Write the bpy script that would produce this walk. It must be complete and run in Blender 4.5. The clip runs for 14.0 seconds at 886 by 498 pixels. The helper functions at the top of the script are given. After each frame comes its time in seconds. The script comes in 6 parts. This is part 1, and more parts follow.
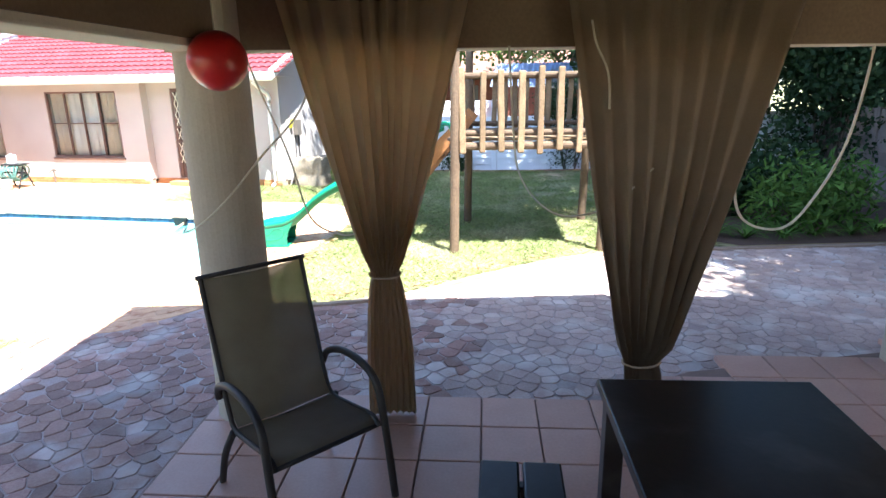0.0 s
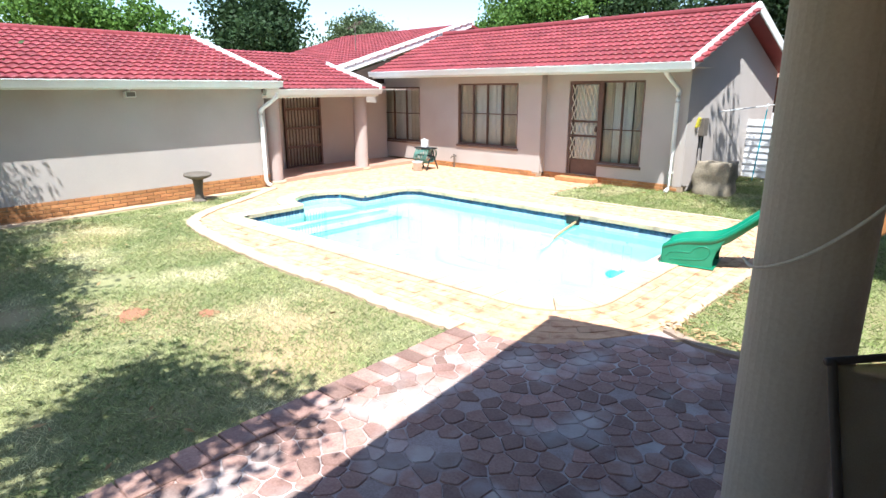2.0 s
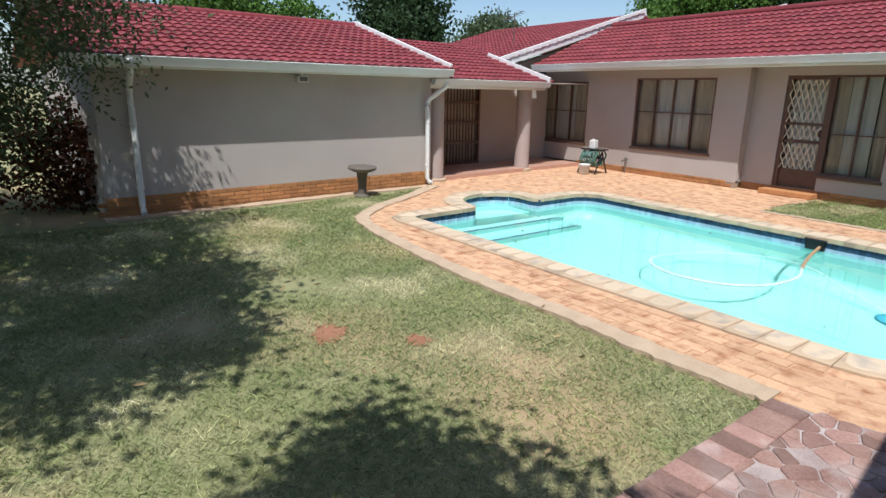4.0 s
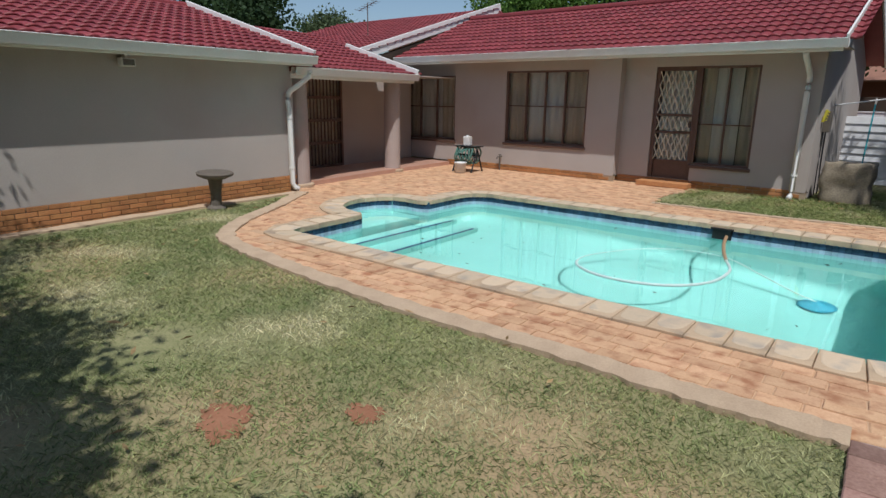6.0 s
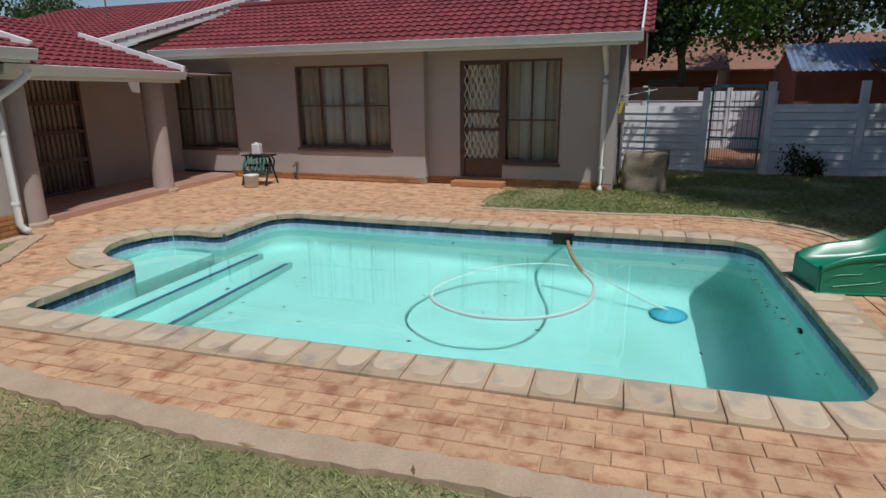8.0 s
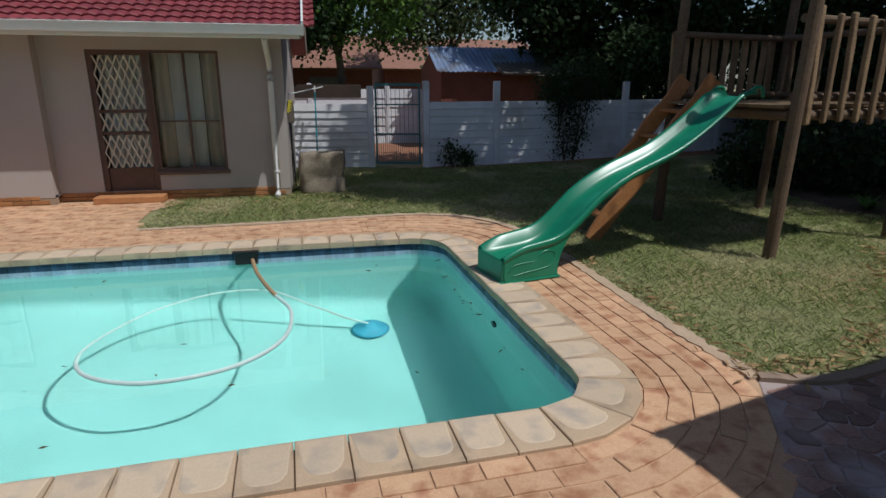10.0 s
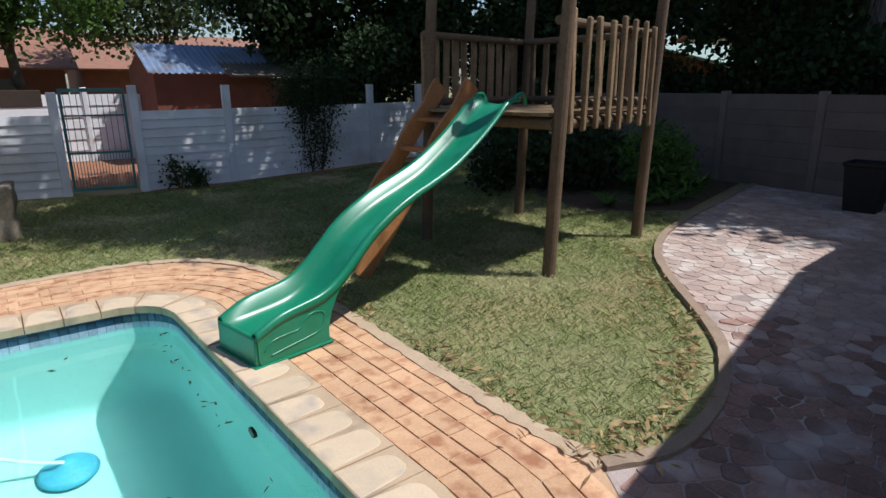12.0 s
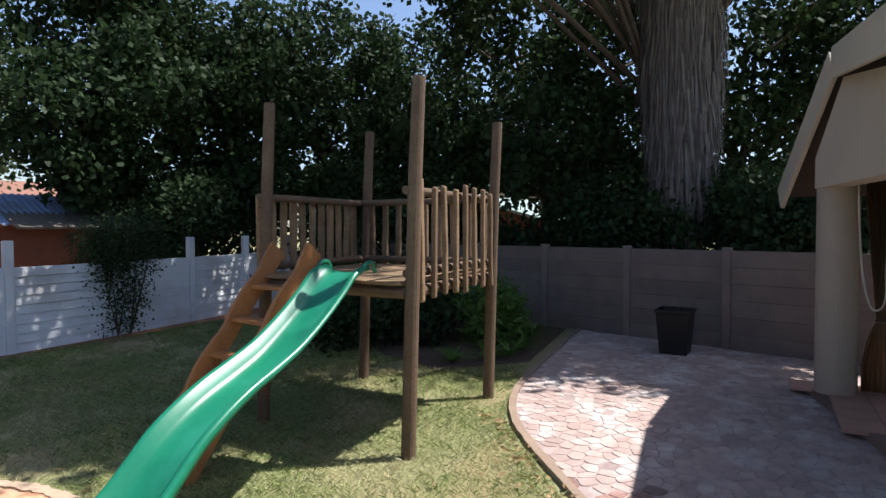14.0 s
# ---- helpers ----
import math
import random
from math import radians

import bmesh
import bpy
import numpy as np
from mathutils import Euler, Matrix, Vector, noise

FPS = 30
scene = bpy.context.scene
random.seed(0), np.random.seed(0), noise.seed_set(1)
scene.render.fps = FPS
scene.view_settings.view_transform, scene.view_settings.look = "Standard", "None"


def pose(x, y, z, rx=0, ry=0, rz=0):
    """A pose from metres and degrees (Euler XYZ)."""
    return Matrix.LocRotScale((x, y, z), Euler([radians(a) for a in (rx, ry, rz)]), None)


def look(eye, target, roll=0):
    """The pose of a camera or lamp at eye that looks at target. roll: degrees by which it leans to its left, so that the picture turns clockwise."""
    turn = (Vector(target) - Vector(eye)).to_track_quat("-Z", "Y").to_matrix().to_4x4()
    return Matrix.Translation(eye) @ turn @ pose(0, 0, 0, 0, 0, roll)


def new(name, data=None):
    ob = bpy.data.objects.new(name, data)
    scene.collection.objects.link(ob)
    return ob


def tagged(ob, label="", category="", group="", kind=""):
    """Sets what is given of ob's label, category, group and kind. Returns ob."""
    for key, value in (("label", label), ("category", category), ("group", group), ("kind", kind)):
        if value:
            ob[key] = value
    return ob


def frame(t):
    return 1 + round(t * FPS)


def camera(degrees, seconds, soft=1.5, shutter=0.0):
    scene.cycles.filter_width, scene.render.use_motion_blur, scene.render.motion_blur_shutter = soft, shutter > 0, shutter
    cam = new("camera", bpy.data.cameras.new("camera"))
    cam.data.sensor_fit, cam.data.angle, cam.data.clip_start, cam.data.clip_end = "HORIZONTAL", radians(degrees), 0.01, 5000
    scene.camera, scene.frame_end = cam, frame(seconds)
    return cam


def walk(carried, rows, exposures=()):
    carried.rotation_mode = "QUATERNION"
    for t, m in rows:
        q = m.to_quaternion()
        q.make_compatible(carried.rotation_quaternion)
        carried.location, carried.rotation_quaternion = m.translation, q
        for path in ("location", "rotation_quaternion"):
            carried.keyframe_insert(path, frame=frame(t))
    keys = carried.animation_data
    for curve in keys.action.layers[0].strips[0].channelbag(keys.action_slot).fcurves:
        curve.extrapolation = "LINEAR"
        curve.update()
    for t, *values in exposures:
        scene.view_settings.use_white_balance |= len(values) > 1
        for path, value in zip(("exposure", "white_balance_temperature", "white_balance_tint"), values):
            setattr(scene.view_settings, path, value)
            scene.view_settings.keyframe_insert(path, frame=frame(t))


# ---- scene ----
cam = camera(73.7, 14.0)
PATH = [
    (0, (1.249, 0.327, 2.105), (0.822, 2.205, 1.566), -1.0),
    (0.5, (0.959, 0.539, 2.071), (0.231, 2.327, 1.547), -0.3),
    (1, (0.584, 0.727, 2.022), (-0.433, 2.367, 1.496), -0.1),
    (1.5, (0.226, 0.803, 2.008), (-0.973, 2.315, 1.482), -0.1),
    (2, (-0.227, 0.888, 1.956), (-1.587, 2.258, 1.432), -0.2),
    (2.5, (-0.664, 0.873, 1.952), (-2.172, 2.075, 1.422), 0.6),
    (3, (-1.111, 0.863, 1.86), (-2.706, 1.948, 1.335), 0.7),
    (3.2, (-1.296, 0.836, 1.835), (-2.899, 1.913, 1.314), 0.9),
    (5.3, (-2.807, 0.973, 1.568), (-4.234, 2.281, 1.066), 1.0),
    (5.5, (-2.951, 1.022, 1.542), (-4.324, 2.389, 1.046), 1.0),
    (6, (-3.306, 1.179, 1.515), (-4.551, 2.663, 1.019), 0.8),
    (6.5, (-3.65, 1.347, 1.516), (-4.739, 2.949, 1.018), 0.5),
    (7, (-3.961, 1.558, 1.528), (-4.889, 3.258, 1.028), 0.2),
    (7.2, (-4.079, 1.659, 1.546), (-4.954, 3.386, 1.042), 0.2),
    (9.3, (-4.688, 2.675, 1.631), (-4.707, 4.603, 1.1), -0.3),
    (9.5, (-4.719, 2.706, 1.638), (-4.615, 4.631, 1.103), 0.3),
    (10, (-4.511, 2.81, 1.608), (-4.109, 4.696, 1.078), 0.0),
    (10.5, (-4.393, 3.094, 1.611), (-3.751, 4.912, 1.08), -0.2),
    (11, (-4.309, 3.413, 1.627), (-3.512, 5.168, 1.094), -0.4),
    (11.5, (-4.211, 3.717, 1.646), (-3.222, 5.372, 1.113), -0.4),
    (12, (-4.069, 3.97, 1.674), (-2.932, 5.527, 1.142), -0.4),
    (12.5, (-3.968, 4.131, 1.727), (-2.716, 5.615, 1.245), -0.2),
    (13, (-3.891, 4.271, 1.775), (-2.524, 5.688, 1.423), -0.1),
    (13.5, (-3.893, 4.375, 1.828), (-2.4, 5.689, 1.617), -0.3),
    (14, (-3.899, 4.434, 1.883), (-2.305, 5.64, 1.811), -0.3),
]

EXPOSURES = [(0.0, 2.85, 5700, 8), (0.8, 2.55, 5700, 8), (1.5, 2.0, 5700, 8), (2.2, 1.52, 5800, 7), (3.0, 1.02, 5800, 8), (5.3, 0.04, 5950, 9), (7.2, -0.2, 5950, 9), (9.3, -0.48, 5950, 10), (11.0, 0.02, 5950, 9), (12.5, 0.48, 5950, 11), (14.0, 1.0, 6100, 14)]
walk(cam, [(t, look(eye, target, roll)) for t, eye, target, roll in PATH], EXPOSURES)

# ---- light ----
SUN_EL, SUN_AZ = 62.0, 133.0
world = bpy.data.worlds.new("sky")
scene.world = world
world.use_nodes = True
wn = world.node_tree.nodes
sky = wn.new("ShaderNodeTexSky")
sky.sky_type, sky.sun_disc = "NISHITA", False
sky.sun_elevation, sky.sun_rotation = radians(SUN_EL), radians(SUN_AZ)
wn["Background"].inputs[1].default_value = 0.09
world.node_tree.links.new(sky.outputs[0], wn["Background"].inputs[0])
sun = new("sun", bpy.data.lights.new("sun", "SUN"))
sun.data.energy, sun.data.angle, sun.data.color = 4.0, radians(0.53), (1.0, 0.95, 0.87)
ce = math.cos(radians(SUN_EL))
sun.matrix_world = look((0, 0, 0), (-math.sin(radians(SUN_AZ)) * ce, -math.cos(radians(SUN_AZ)) * ce, -math.sin(radians(SUN_EL))))
sun.location = (20, -20, 40)


# ---- materials ----
def rgb(c):
    return (c[0], c[1], c[2], 1.0)


def material(name, a, b=None, rough=0.7, scale=6.0, fine=60.0, bump=0.15, metal=0.0, vary=0.0, stain=None, stain_scale=0.9, spec=0.4, island=False, distance=0.01):
    """Two colours mixed by coarse and fine noise, fine relief, optional stains and a spread from piece to piece."""
    m = bpy.data.materials.new(name)
    m.use_nodes = True
    n, l = m.node_tree.nodes, m.node_tree.links
    p = n["Principled BSDF"]
    p.inputs["Roughness"].default_value, p.inputs["Metallic"].default_value = rough, metal
    p.inputs["Specular IOR Level"].default_value = spec
    b = b or tuple(v * 0.75 for v in a)
    geo = n.new("ShaderNodeNewGeometry")
    coarse, small = n.new("ShaderNodeTexNoise"), n.new("ShaderNodeTexNoise")
    coarse.inputs["Scale"].default_value, small.inputs["Scale"].default_value = scale, fine
    coarse.inputs["Detail"].default_value, small.inputs["Detail"].default_value = 5, 3
    for t in (coarse, small):
        l.new(geo.outputs["Position"], t.inputs["Vector"])
    add = n.new("ShaderNodeMath")
    add.operation = "ADD"
    half = n.new("ShaderNodeMath")
    half.operation, half.inputs[1].default_value = "MULTIPLY", 0.5
    l.new(coarse.outputs["Fac"], add.inputs[0])
    l.new(small.outputs["Fac"], add.inputs[1])
    l.new(add.outputs[0], half.inputs[0])
    ramp = n.new("ShaderNodeValToRGB")
    ramp.color_ramp.elements[0].position, ramp.color_ramp.elements[1].position = 0.36, 0.64
    ramp.color_ramp.elements[0].color, ramp.color_ramp.elements[1].color = rgb(b), rgb(a)
    l.new(half.outputs[0], ramp.inputs[0])
    out = ramp.outputs[0]
    if stain:
        st = n.new("ShaderNodeTexNoise")
        st.inputs["Scale"].default_value, st.inputs["Detail"].default_value = stain_scale, 6
        l.new(geo.outputs["Position"], st.inputs["Vector"])
        sr = n.new("ShaderNodeValToRGB")
        sr.color_ramp.elements[0].position, sr.color_ramp.elements[1].position = 0.5, 0.68
        l.new(st.outputs["Fac"], sr.inputs[0])
        mix = n.new("ShaderNodeMix")
        mix.data_type = "RGBA"
        mix.inputs[7].default_value = rgb(stain)
        l.new(sr.outputs[0], mix.inputs[0])
        l.new(out, mix.inputs[6])
        out = mix.outputs[2]
    if vary:
        hsv = n.new("ShaderNodeHueSaturation")
        if island:
            src = geo.outputs["Random Per Island"]
        else:
            src = n.new("ShaderNodeObjectInfo").outputs["Random"]
        rng = n.new("ShaderNodeMapRange")
        rng.inputs["To Min"].default_value, rng.inputs["To Max"].default_value = 1 - vary, 1 + vary
        l.new(src, rng.inputs["Value"])
        l.new(rng.outputs[0], hsv.inputs["Value"])
        hue = n.new("ShaderNodeMapRange")
        hue.inputs["To Min"].default_value, hue.inputs["To Max"].default_value = 0.5 + vary * 0.04, 0.5 - vary * 0.04
        wob = n.new("ShaderNodeMath")
        wob.operation, wob.inputs[1].default_value = "PINGPONG", 0.31
        l.new(src, wob.inputs[0])
        l.new(wob.outputs[0], hue.inputs["Value"])
        l.new(hue.outputs[0], hsv.inputs["Hue"])
        l.new(out, hsv.inputs["Color"])
        out = hsv.outputs[0]
    l.new(out, p.inputs["Base Color"])
    if bump:
        bn = n.new("ShaderNodeBump")
        bn.inputs["Strength"].default_value, bn.inputs["Distance"].default_value = bump, distance
        l.new(half.outputs[0], bn.inputs["Height"])
        l.new(bn.outputs[0], p.inputs["Normal"])
    return m


PLASTER = material("plaster", (0.46, 0.408, 0.372), (0.41, 0.365, 0.335), 0.85, 1.2, 90, 0.25, stain=(0.40, 0.34, 0.30), stain_scale=0.5)
CREAM = material("cream plaster", (0.56, 0.49, 0.39), (0.50, 0.43, 0.34), 0.85, 1.5, 80, 0.25)
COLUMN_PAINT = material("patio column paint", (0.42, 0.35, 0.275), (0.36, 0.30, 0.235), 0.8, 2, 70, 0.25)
PORCH_PAINT = material("porch column paint", (0.42, 0.34, 0.31), (0.37, 0.30, 0.27), 0.7, 2, 70, 0.2)
WHITE = material("white painted board", (0.78, 0.77, 0.74), (0.70, 0.69, 0.66), 0.45, 3, 60, 0.08)
ROOF = material("red roof tile", (0.25, 0.048, 0.056), (0.165, 0.028, 0.034), 0.5, 3, 50, 0.2, vary=0.16, spec=0.35)
ROOF_BED = material("roof underlay", (0.13, 0.02, 0.02), None, 0.8)
BRICK = material("orange plinth brick", (0.46, 0.21, 0.085), (0.33, 0.13, 0.055), 0.8, 8, 90, 0.4, vary=0.22)
MORTAR = material("mortar", (0.40, 0.31, 0.22), (0.33, 0.25, 0.17), 0.9, 6, 90, 0.4)
PAVER = material("clay paver", (0.62, 0.385, 0.235), (0.52, 0.295, 0.17), 0.8, 7, 80, 0.3, vary=0.12, stain=(0.36, 0.16, 0.085), stain_scale=7.5)
PAVER_FAR = material("clay paver far", (0.62, 0.385, 0.235), (0.52, 0.295, 0.17), 0.8, 7, 80, 0.3, vary=0.12, island=True, stain=(0.36, 0.16, 0.085), stain_scale=7.5)
SAND = material("jointing sand", (0.56, 0.37, 0.23), (0.44, 0.275, 0.165), 0.95, 5, 120, 0.4)
COPING = material("sandstone coping", (0.53, 0.385, 0.255), (0.45, 0.325, 0.215), 0.75, 5, 90, 0.3, vary=0.08, stain=(0.30, 0.23, 0.165), stain_scale=4)
COPING_TOP = material("worn coping face", (0.61, 0.475, 0.335), (0.54, 0.415, 0.29), 0.7, 5, 90, 0.25, vary=0.10, stain=(0.40, 0.33, 0.265), stain_scale=5)
CONCRETE = material("edge concrete", (0.51, 0.38, 0.26), (0.40, 0.29, 0.195), 0.9, 5, 90, 0.5)
KERB_MAT = material("worn brown cement", (0.34, 0.25, 0.18), (0.25, 0.18, 0.13), 0.9, 6, 80, 0.5)
STONE = material("red cobble paver", (0.34, 0.20, 0.168), (0.22, 0.115, 0.095), 0.75, 6, 70, 0.5, vary=0.30, stain=(0.43, 0.355, 0.33), stain_scale=2.3)
STONE_FAR = material("red cobble paver far", (0.34, 0.20, 0.168), (0.22, 0.115, 0.095), 0.75, 6, 70, 0.5, vary=0.30, island=True, stain=(0.43, 0.355, 0.33), stain_scale=2.3)
STONE_PALE = material("paler cobble paver", (0.50, 0.385, 0.34), (0.38, 0.27, 0.235), 0.8, 6, 70, 0.5, vary=0.14, island=True, stain=(0.62, 0.56, 0.52), stain_scale=1.9)
GROUT = material("patchy cement joint", (0.42, 0.335, 0.305), (0.27, 0.20, 0.18), 0.9, 4, 100, 0.4, stain=(0.54, 0.49, 0.46), stain_scale=1.6)
TILE_BED = material("dark tile grout", (0.29, 0.19, 0.15), None, 0.9, 5, 100, 0.3)
TILE = material("terracotta floor tile", (0.52, 0.30, 0.225), (0.45, 0.25, 0.185), 0.35, 4, 60, 0.08, vary=0.08)
LAWN = material("lawn", (0.31, 0.29, 0.15), (0.19, 0.205, 0.09), 0.95, 1.7, 60, 0.9, stain=(0.40, 0.29, 0.17), stain_scale=0.55, spec=0.1, distance=0.03)
SOIL = material("red soil", (0.32, 0.15, 0.085), (0.24, 0.105, 0.055), 0.95, 3, 60, 0.6)
# Bed soil; its colour is darkened to carry the deep shade there.
SOIL_SHADED = material("soil darkened for shade", (0.12, 0.075, 0.05), (0.07, 0.045, 0.032), 0.95, 4, 60, 0.8)
FRAME = material("brown steel frame", (0.135, 0.078, 0.058), None, 0.5, 8, 60, 0.05)
TRELLIS = material("cream security trellis", (0.80, 0.74, 0.60), None, 0.5, 8, 60, 0.05)
LACE = material("white curtain cloth", (0.88, 0.87, 0.83), (0.80, 0.79, 0.75), 0.9, 6, 120, 0.1)
SIDE_DRAPE = material("beige side curtain", (0.74, 0.66, 0.54), (0.64, 0.56, 0.45), 0.9, 6, 120, 0.1)
# Dark grey that carries the shade of unlit rooms; also on dull panes.
ROOM = material("unlit room grey", (0.17, 0.155, 0.14), None, 0.9)
SLIDE = material("green slide plastic", (0.012, 0.20, 0.105), (0.010, 0.17, 0.088), 0.32, 3, 40, 0.03, spec=0.5, stain=(0.02, 0.22, 0.125), stain_scale=4)
POLE = material("weathered pole", (0.165, 0.108, 0.066), (0.10, 0.064, 0.04), 0.85, 4, 40, 0.5, vary=0.1)
SLAT = material("split wood slat", (0.28, 0.18, 0.10), (0.155, 0.098, 0.054), 0.8, 6, 50, 0.5, vary=0.22)
LADDER = material("orange stained wood", (0.42, 0.19, 0.065), (0.28, 0.115, 0.04), 0.65, 7, 60, 0.3)
VIBRA = material("white painted precast concrete", (0.76, 0.76, 0.77), (0.66, 0.66, 0.67), 0.85, 3, 70, 0.35, vary=0.06, stain=(0.56, 0.54, 0.52), stain_scale=1.3)
VIBRA_BROWN = material("bare brown precast concrete", (0.24, 0.18, 0.15), (0.17, 0.13, 0.11), 0.9, 3, 70, 0.4, vary=0.1)
POOL_PAINT = material("aqua pool plaster", (0.315, 0.61, 0.57), (0.285, 0.575, 0.535), 0.7, 1.3, 30, 0.03, stain=(0.26, 0.52, 0.475), stain_scale=0.8)
MOSAIC = material("blue mosaic", (0.045, 0.10, 0.17), (0.025, 0.055, 0.10), 0.25, 9, 80, 0.05, vary=0.35, island=True)
SCALED = material("lime-scaled mosaic", (0.46, 0.56, 0.66), (0.24, 0.36, 0.48), 0.5, 6, 60, 0.1, vary=0.15, island=True)
DARK_TABLE = material("dark varnished wood", (0.018, 0.012, 0.010), (0.011, 0.008, 0.007), 0.33, 5, 40, 0.06, stain=(0.05, 0.045, 0.042), stain_scale=3)
METAL_DARK = material("dark powder-coated tube", (0.026, 0.019, 0.016), None, 0.55, 8, 60, 0.03)
TIMBER = material("dark roof timber", (0.06, 0.04, 0.028), None, 0.8, 5, 50, 0.2)
# Brown of the added boards that darken the shaded inner beam faces.
SHADE_BOARD = material("brown board for inner shade", (0.16, 0.105, 0.065), (0.12, 0.078, 0.048), 0.7, 4, 50, 0.15)
BALL = material("red rubber ball", (0.42, 0.016, 0.014), (0.36, 0.012, 0.012), 0.3, 4, 40, 0.02)
ROPE = material("pale cord", (0.62, 0.55, 0.44), None, 0.8, 20, 200, 0.2)
ROCK = material("weathered rock", (0.30, 0.25, 0.18), (0.19, 0.155, 0.11), 0.9, 5, 40, 0.7)
BATH = material("dark cast concrete", (0.15, 0.125, 0.10), (0.10, 0.085, 0.07), 0.85, 6, 60, 0.4)
BARK = material("bark", (0.115, 0.09, 0.068), (0.065, 0.05, 0.038), 0.95, 5, 40, 0.8)
PALM = material("dry palm skirt", (0.215, 0.185, 0.165), (0.125, 0.105, 0.095), 0.9, 5, 60, 0.6, vary=0.3, island=True)
HOSE = material("ribbed pool hose", (0.66, 0.74, 0.70), (0.56, 0.64, 0.61), 0.5, 8, 60, 0.1)
HOSE_BROWN = material("stained pool hose", (0.45, 0.28, 0.15), None, 0.5, 8, 60, 0.1)
CLEANER = material("blue pool cleaner", (0.08, 0.42, 0.58), None, 0.6, 8, 60, 0.05)
BLACK = material("black plastic", (0.012, 0.012, 0.013), None, 0.5, 8, 60, 0.05)
TEAL = material("teal painted steel", (0.06, 0.20, 0.21), None, 0.5, 8, 60, 0.05)
CYAN = material("cyan broom handle", (0.05, 0.42, 0.50), None, 0.45, 8, 60, 0.02)
YELLOW = material("yellow plastic", (0.60, 0.52, 0.05), None, 0.5, 8, 60, 0.02)
PLASTIC = material("white plastic", (0.75, 0.74, 0.72), None, 0.4, 8, 60, 0.02)
SHED_WALL = material("red-brown shed wall", (0.22, 0.075, 0.045), (0.16, 0.055, 0.035), 0.85, 4, 50, 0.3)
TIN = material("corrugated tin", (0.42, 0.52, 0.72), (0.32, 0.41, 0.58), 0.5, 3, 40, 0.1, metal=0.0, stain=(0.25, 0.25, 0.27), stain_scale=1.5)
FAR_TILE = material("brown roof tile", (0.30, 0.15, 0.10), (0.22, 0.11, 0.075), 0.8, 4, 30, 0.3)
GREEN_TIN = material("pale green tin", (0.35, 0.45, 0.38), None, 0.5, 4, 30, 0.1)


def see_through(m, share):
    """Lets a share of the light pass through a thin sheet."""
    n, l = m.node_tree.nodes, m.node_tree.links
    p = n["Principled BSDF"]
    tr = n.new("ShaderNodeBsdfTranslucent")
    l.new(p.inputs["Base Color"].links[0].from_socket, tr.inputs["Color"])
    mx = n.new("ShaderNodeMixShader")
    mx.inputs[0].default_value = share
    l.new(p.outputs[0], mx.inputs[1])
    l.new(tr.outputs[0], mx.inputs[2])
    l.new(mx.outputs[0], n["Material Output"].inputs["Surface"])
    return m


def leaf_material(name, a, b):
    return see_through(material(name, a, b, 0.65, 1.2, 20, 0, vary=0.35, island=True, spec=0.2), 0.3)


BLADE = see_through(material("grass blades", (0.35, 0.37, 0.145), (0.19, 0.235, 0.075), 0.75, 2.0, 14, 0, vary=0.55, island=True, stain=(0.52, 0.46, 0.28), stain_scale=0.9, spec=0.2), 0.35)
BLADE_DRY = see_through(material("dry grass blades", (0.43, 0.415, 0.195), (0.195, 0.245, 0.092), 0.75, 1.1, 9, 0, vary=0.55, island=True, stain=(0.68, 0.60, 0.40), stain_scale=1.3, spec=0.2), 0.35)
DRAPE = see_through(material("tan curtain cloth", (0.40, 0.32, 0.235), (0.33, 0.26, 0.19), 0.9, 5, 200, 0.15), 0.4)
glow = DRAPE.node_tree.nodes["Translucent BSDF"].inputs["Color"]
DRAPE.node_tree.links.remove(glow.links[0])
glow.default_value = rgb((0.62, 0.38, 0.17))
DRAPE_LINED = see_through(material("lined brown curtain cloth", (0.30, 0.225, 0.15), (0.24, 0.175, 0.115), 0.9, 5, 200, 0.15), 0.22)
SLING = see_through(material("olive woven sling", (0.20, 0.17, 0.11), (0.15, 0.125, 0.08), 0.8, 6, 300, 0.25), 0.6)
ln, ll = SLING.node_tree.nodes, SLING.node_tree.links
weave, holes = ln.new("ShaderNodeMixShader"), ln.new("ShaderNodeBsdfTransparent")
weave.inputs[0].default_value = 0.22
ll.new(ln["Material Output"].inputs["Surface"].links[0].from_socket, weave.inputs[1])
ll.new(holes.outputs[0], weave.inputs[2])
ll.new(weave.outputs[0], ln["Material Output"].inputs["Surface"])
LEAF = leaf_material("dark leaves", (0.043, 0.070, 0.026), (0.022, 0.042, 0.015))
LEAF_LIGHT = leaf_material("bright leaves", (0.13, 0.21, 0.04), (0.07, 0.13, 0.025))
LEAF_GREY = leaf_material("grey green leaves", (0.12, 0.15, 0.07), (0.07, 0.095, 0.045))
LEAF_DRY = leaf_material("dry fallen leaves", (0.50, 0.34, 0.18), (0.21, 0.115, 0.058))
LEAF_DEAD = leaf_material("sodden leaves", (0.11, 0.075, 0.04), (0.06, 0.04, 0.022))
LEAF_RED = leaf_material("dry red creeper", (0.13, 0.045, 0.026), (0.06, 0.026, 0.016))


def clear(name, ior, rough, tint):
    m = bpy.data.materials.new(name)
    m.use_nodes = True
    p = m.node_tree.nodes["Principled BSDF"]
    p.inputs["Transmission Weight"].default_value = 1.0
    p.inputs["Base Color"].default_value = rgb(tint)
    p.inputs["IOR"].default_value, p.inputs["Roughness"].default_value = ior, rough
    return m


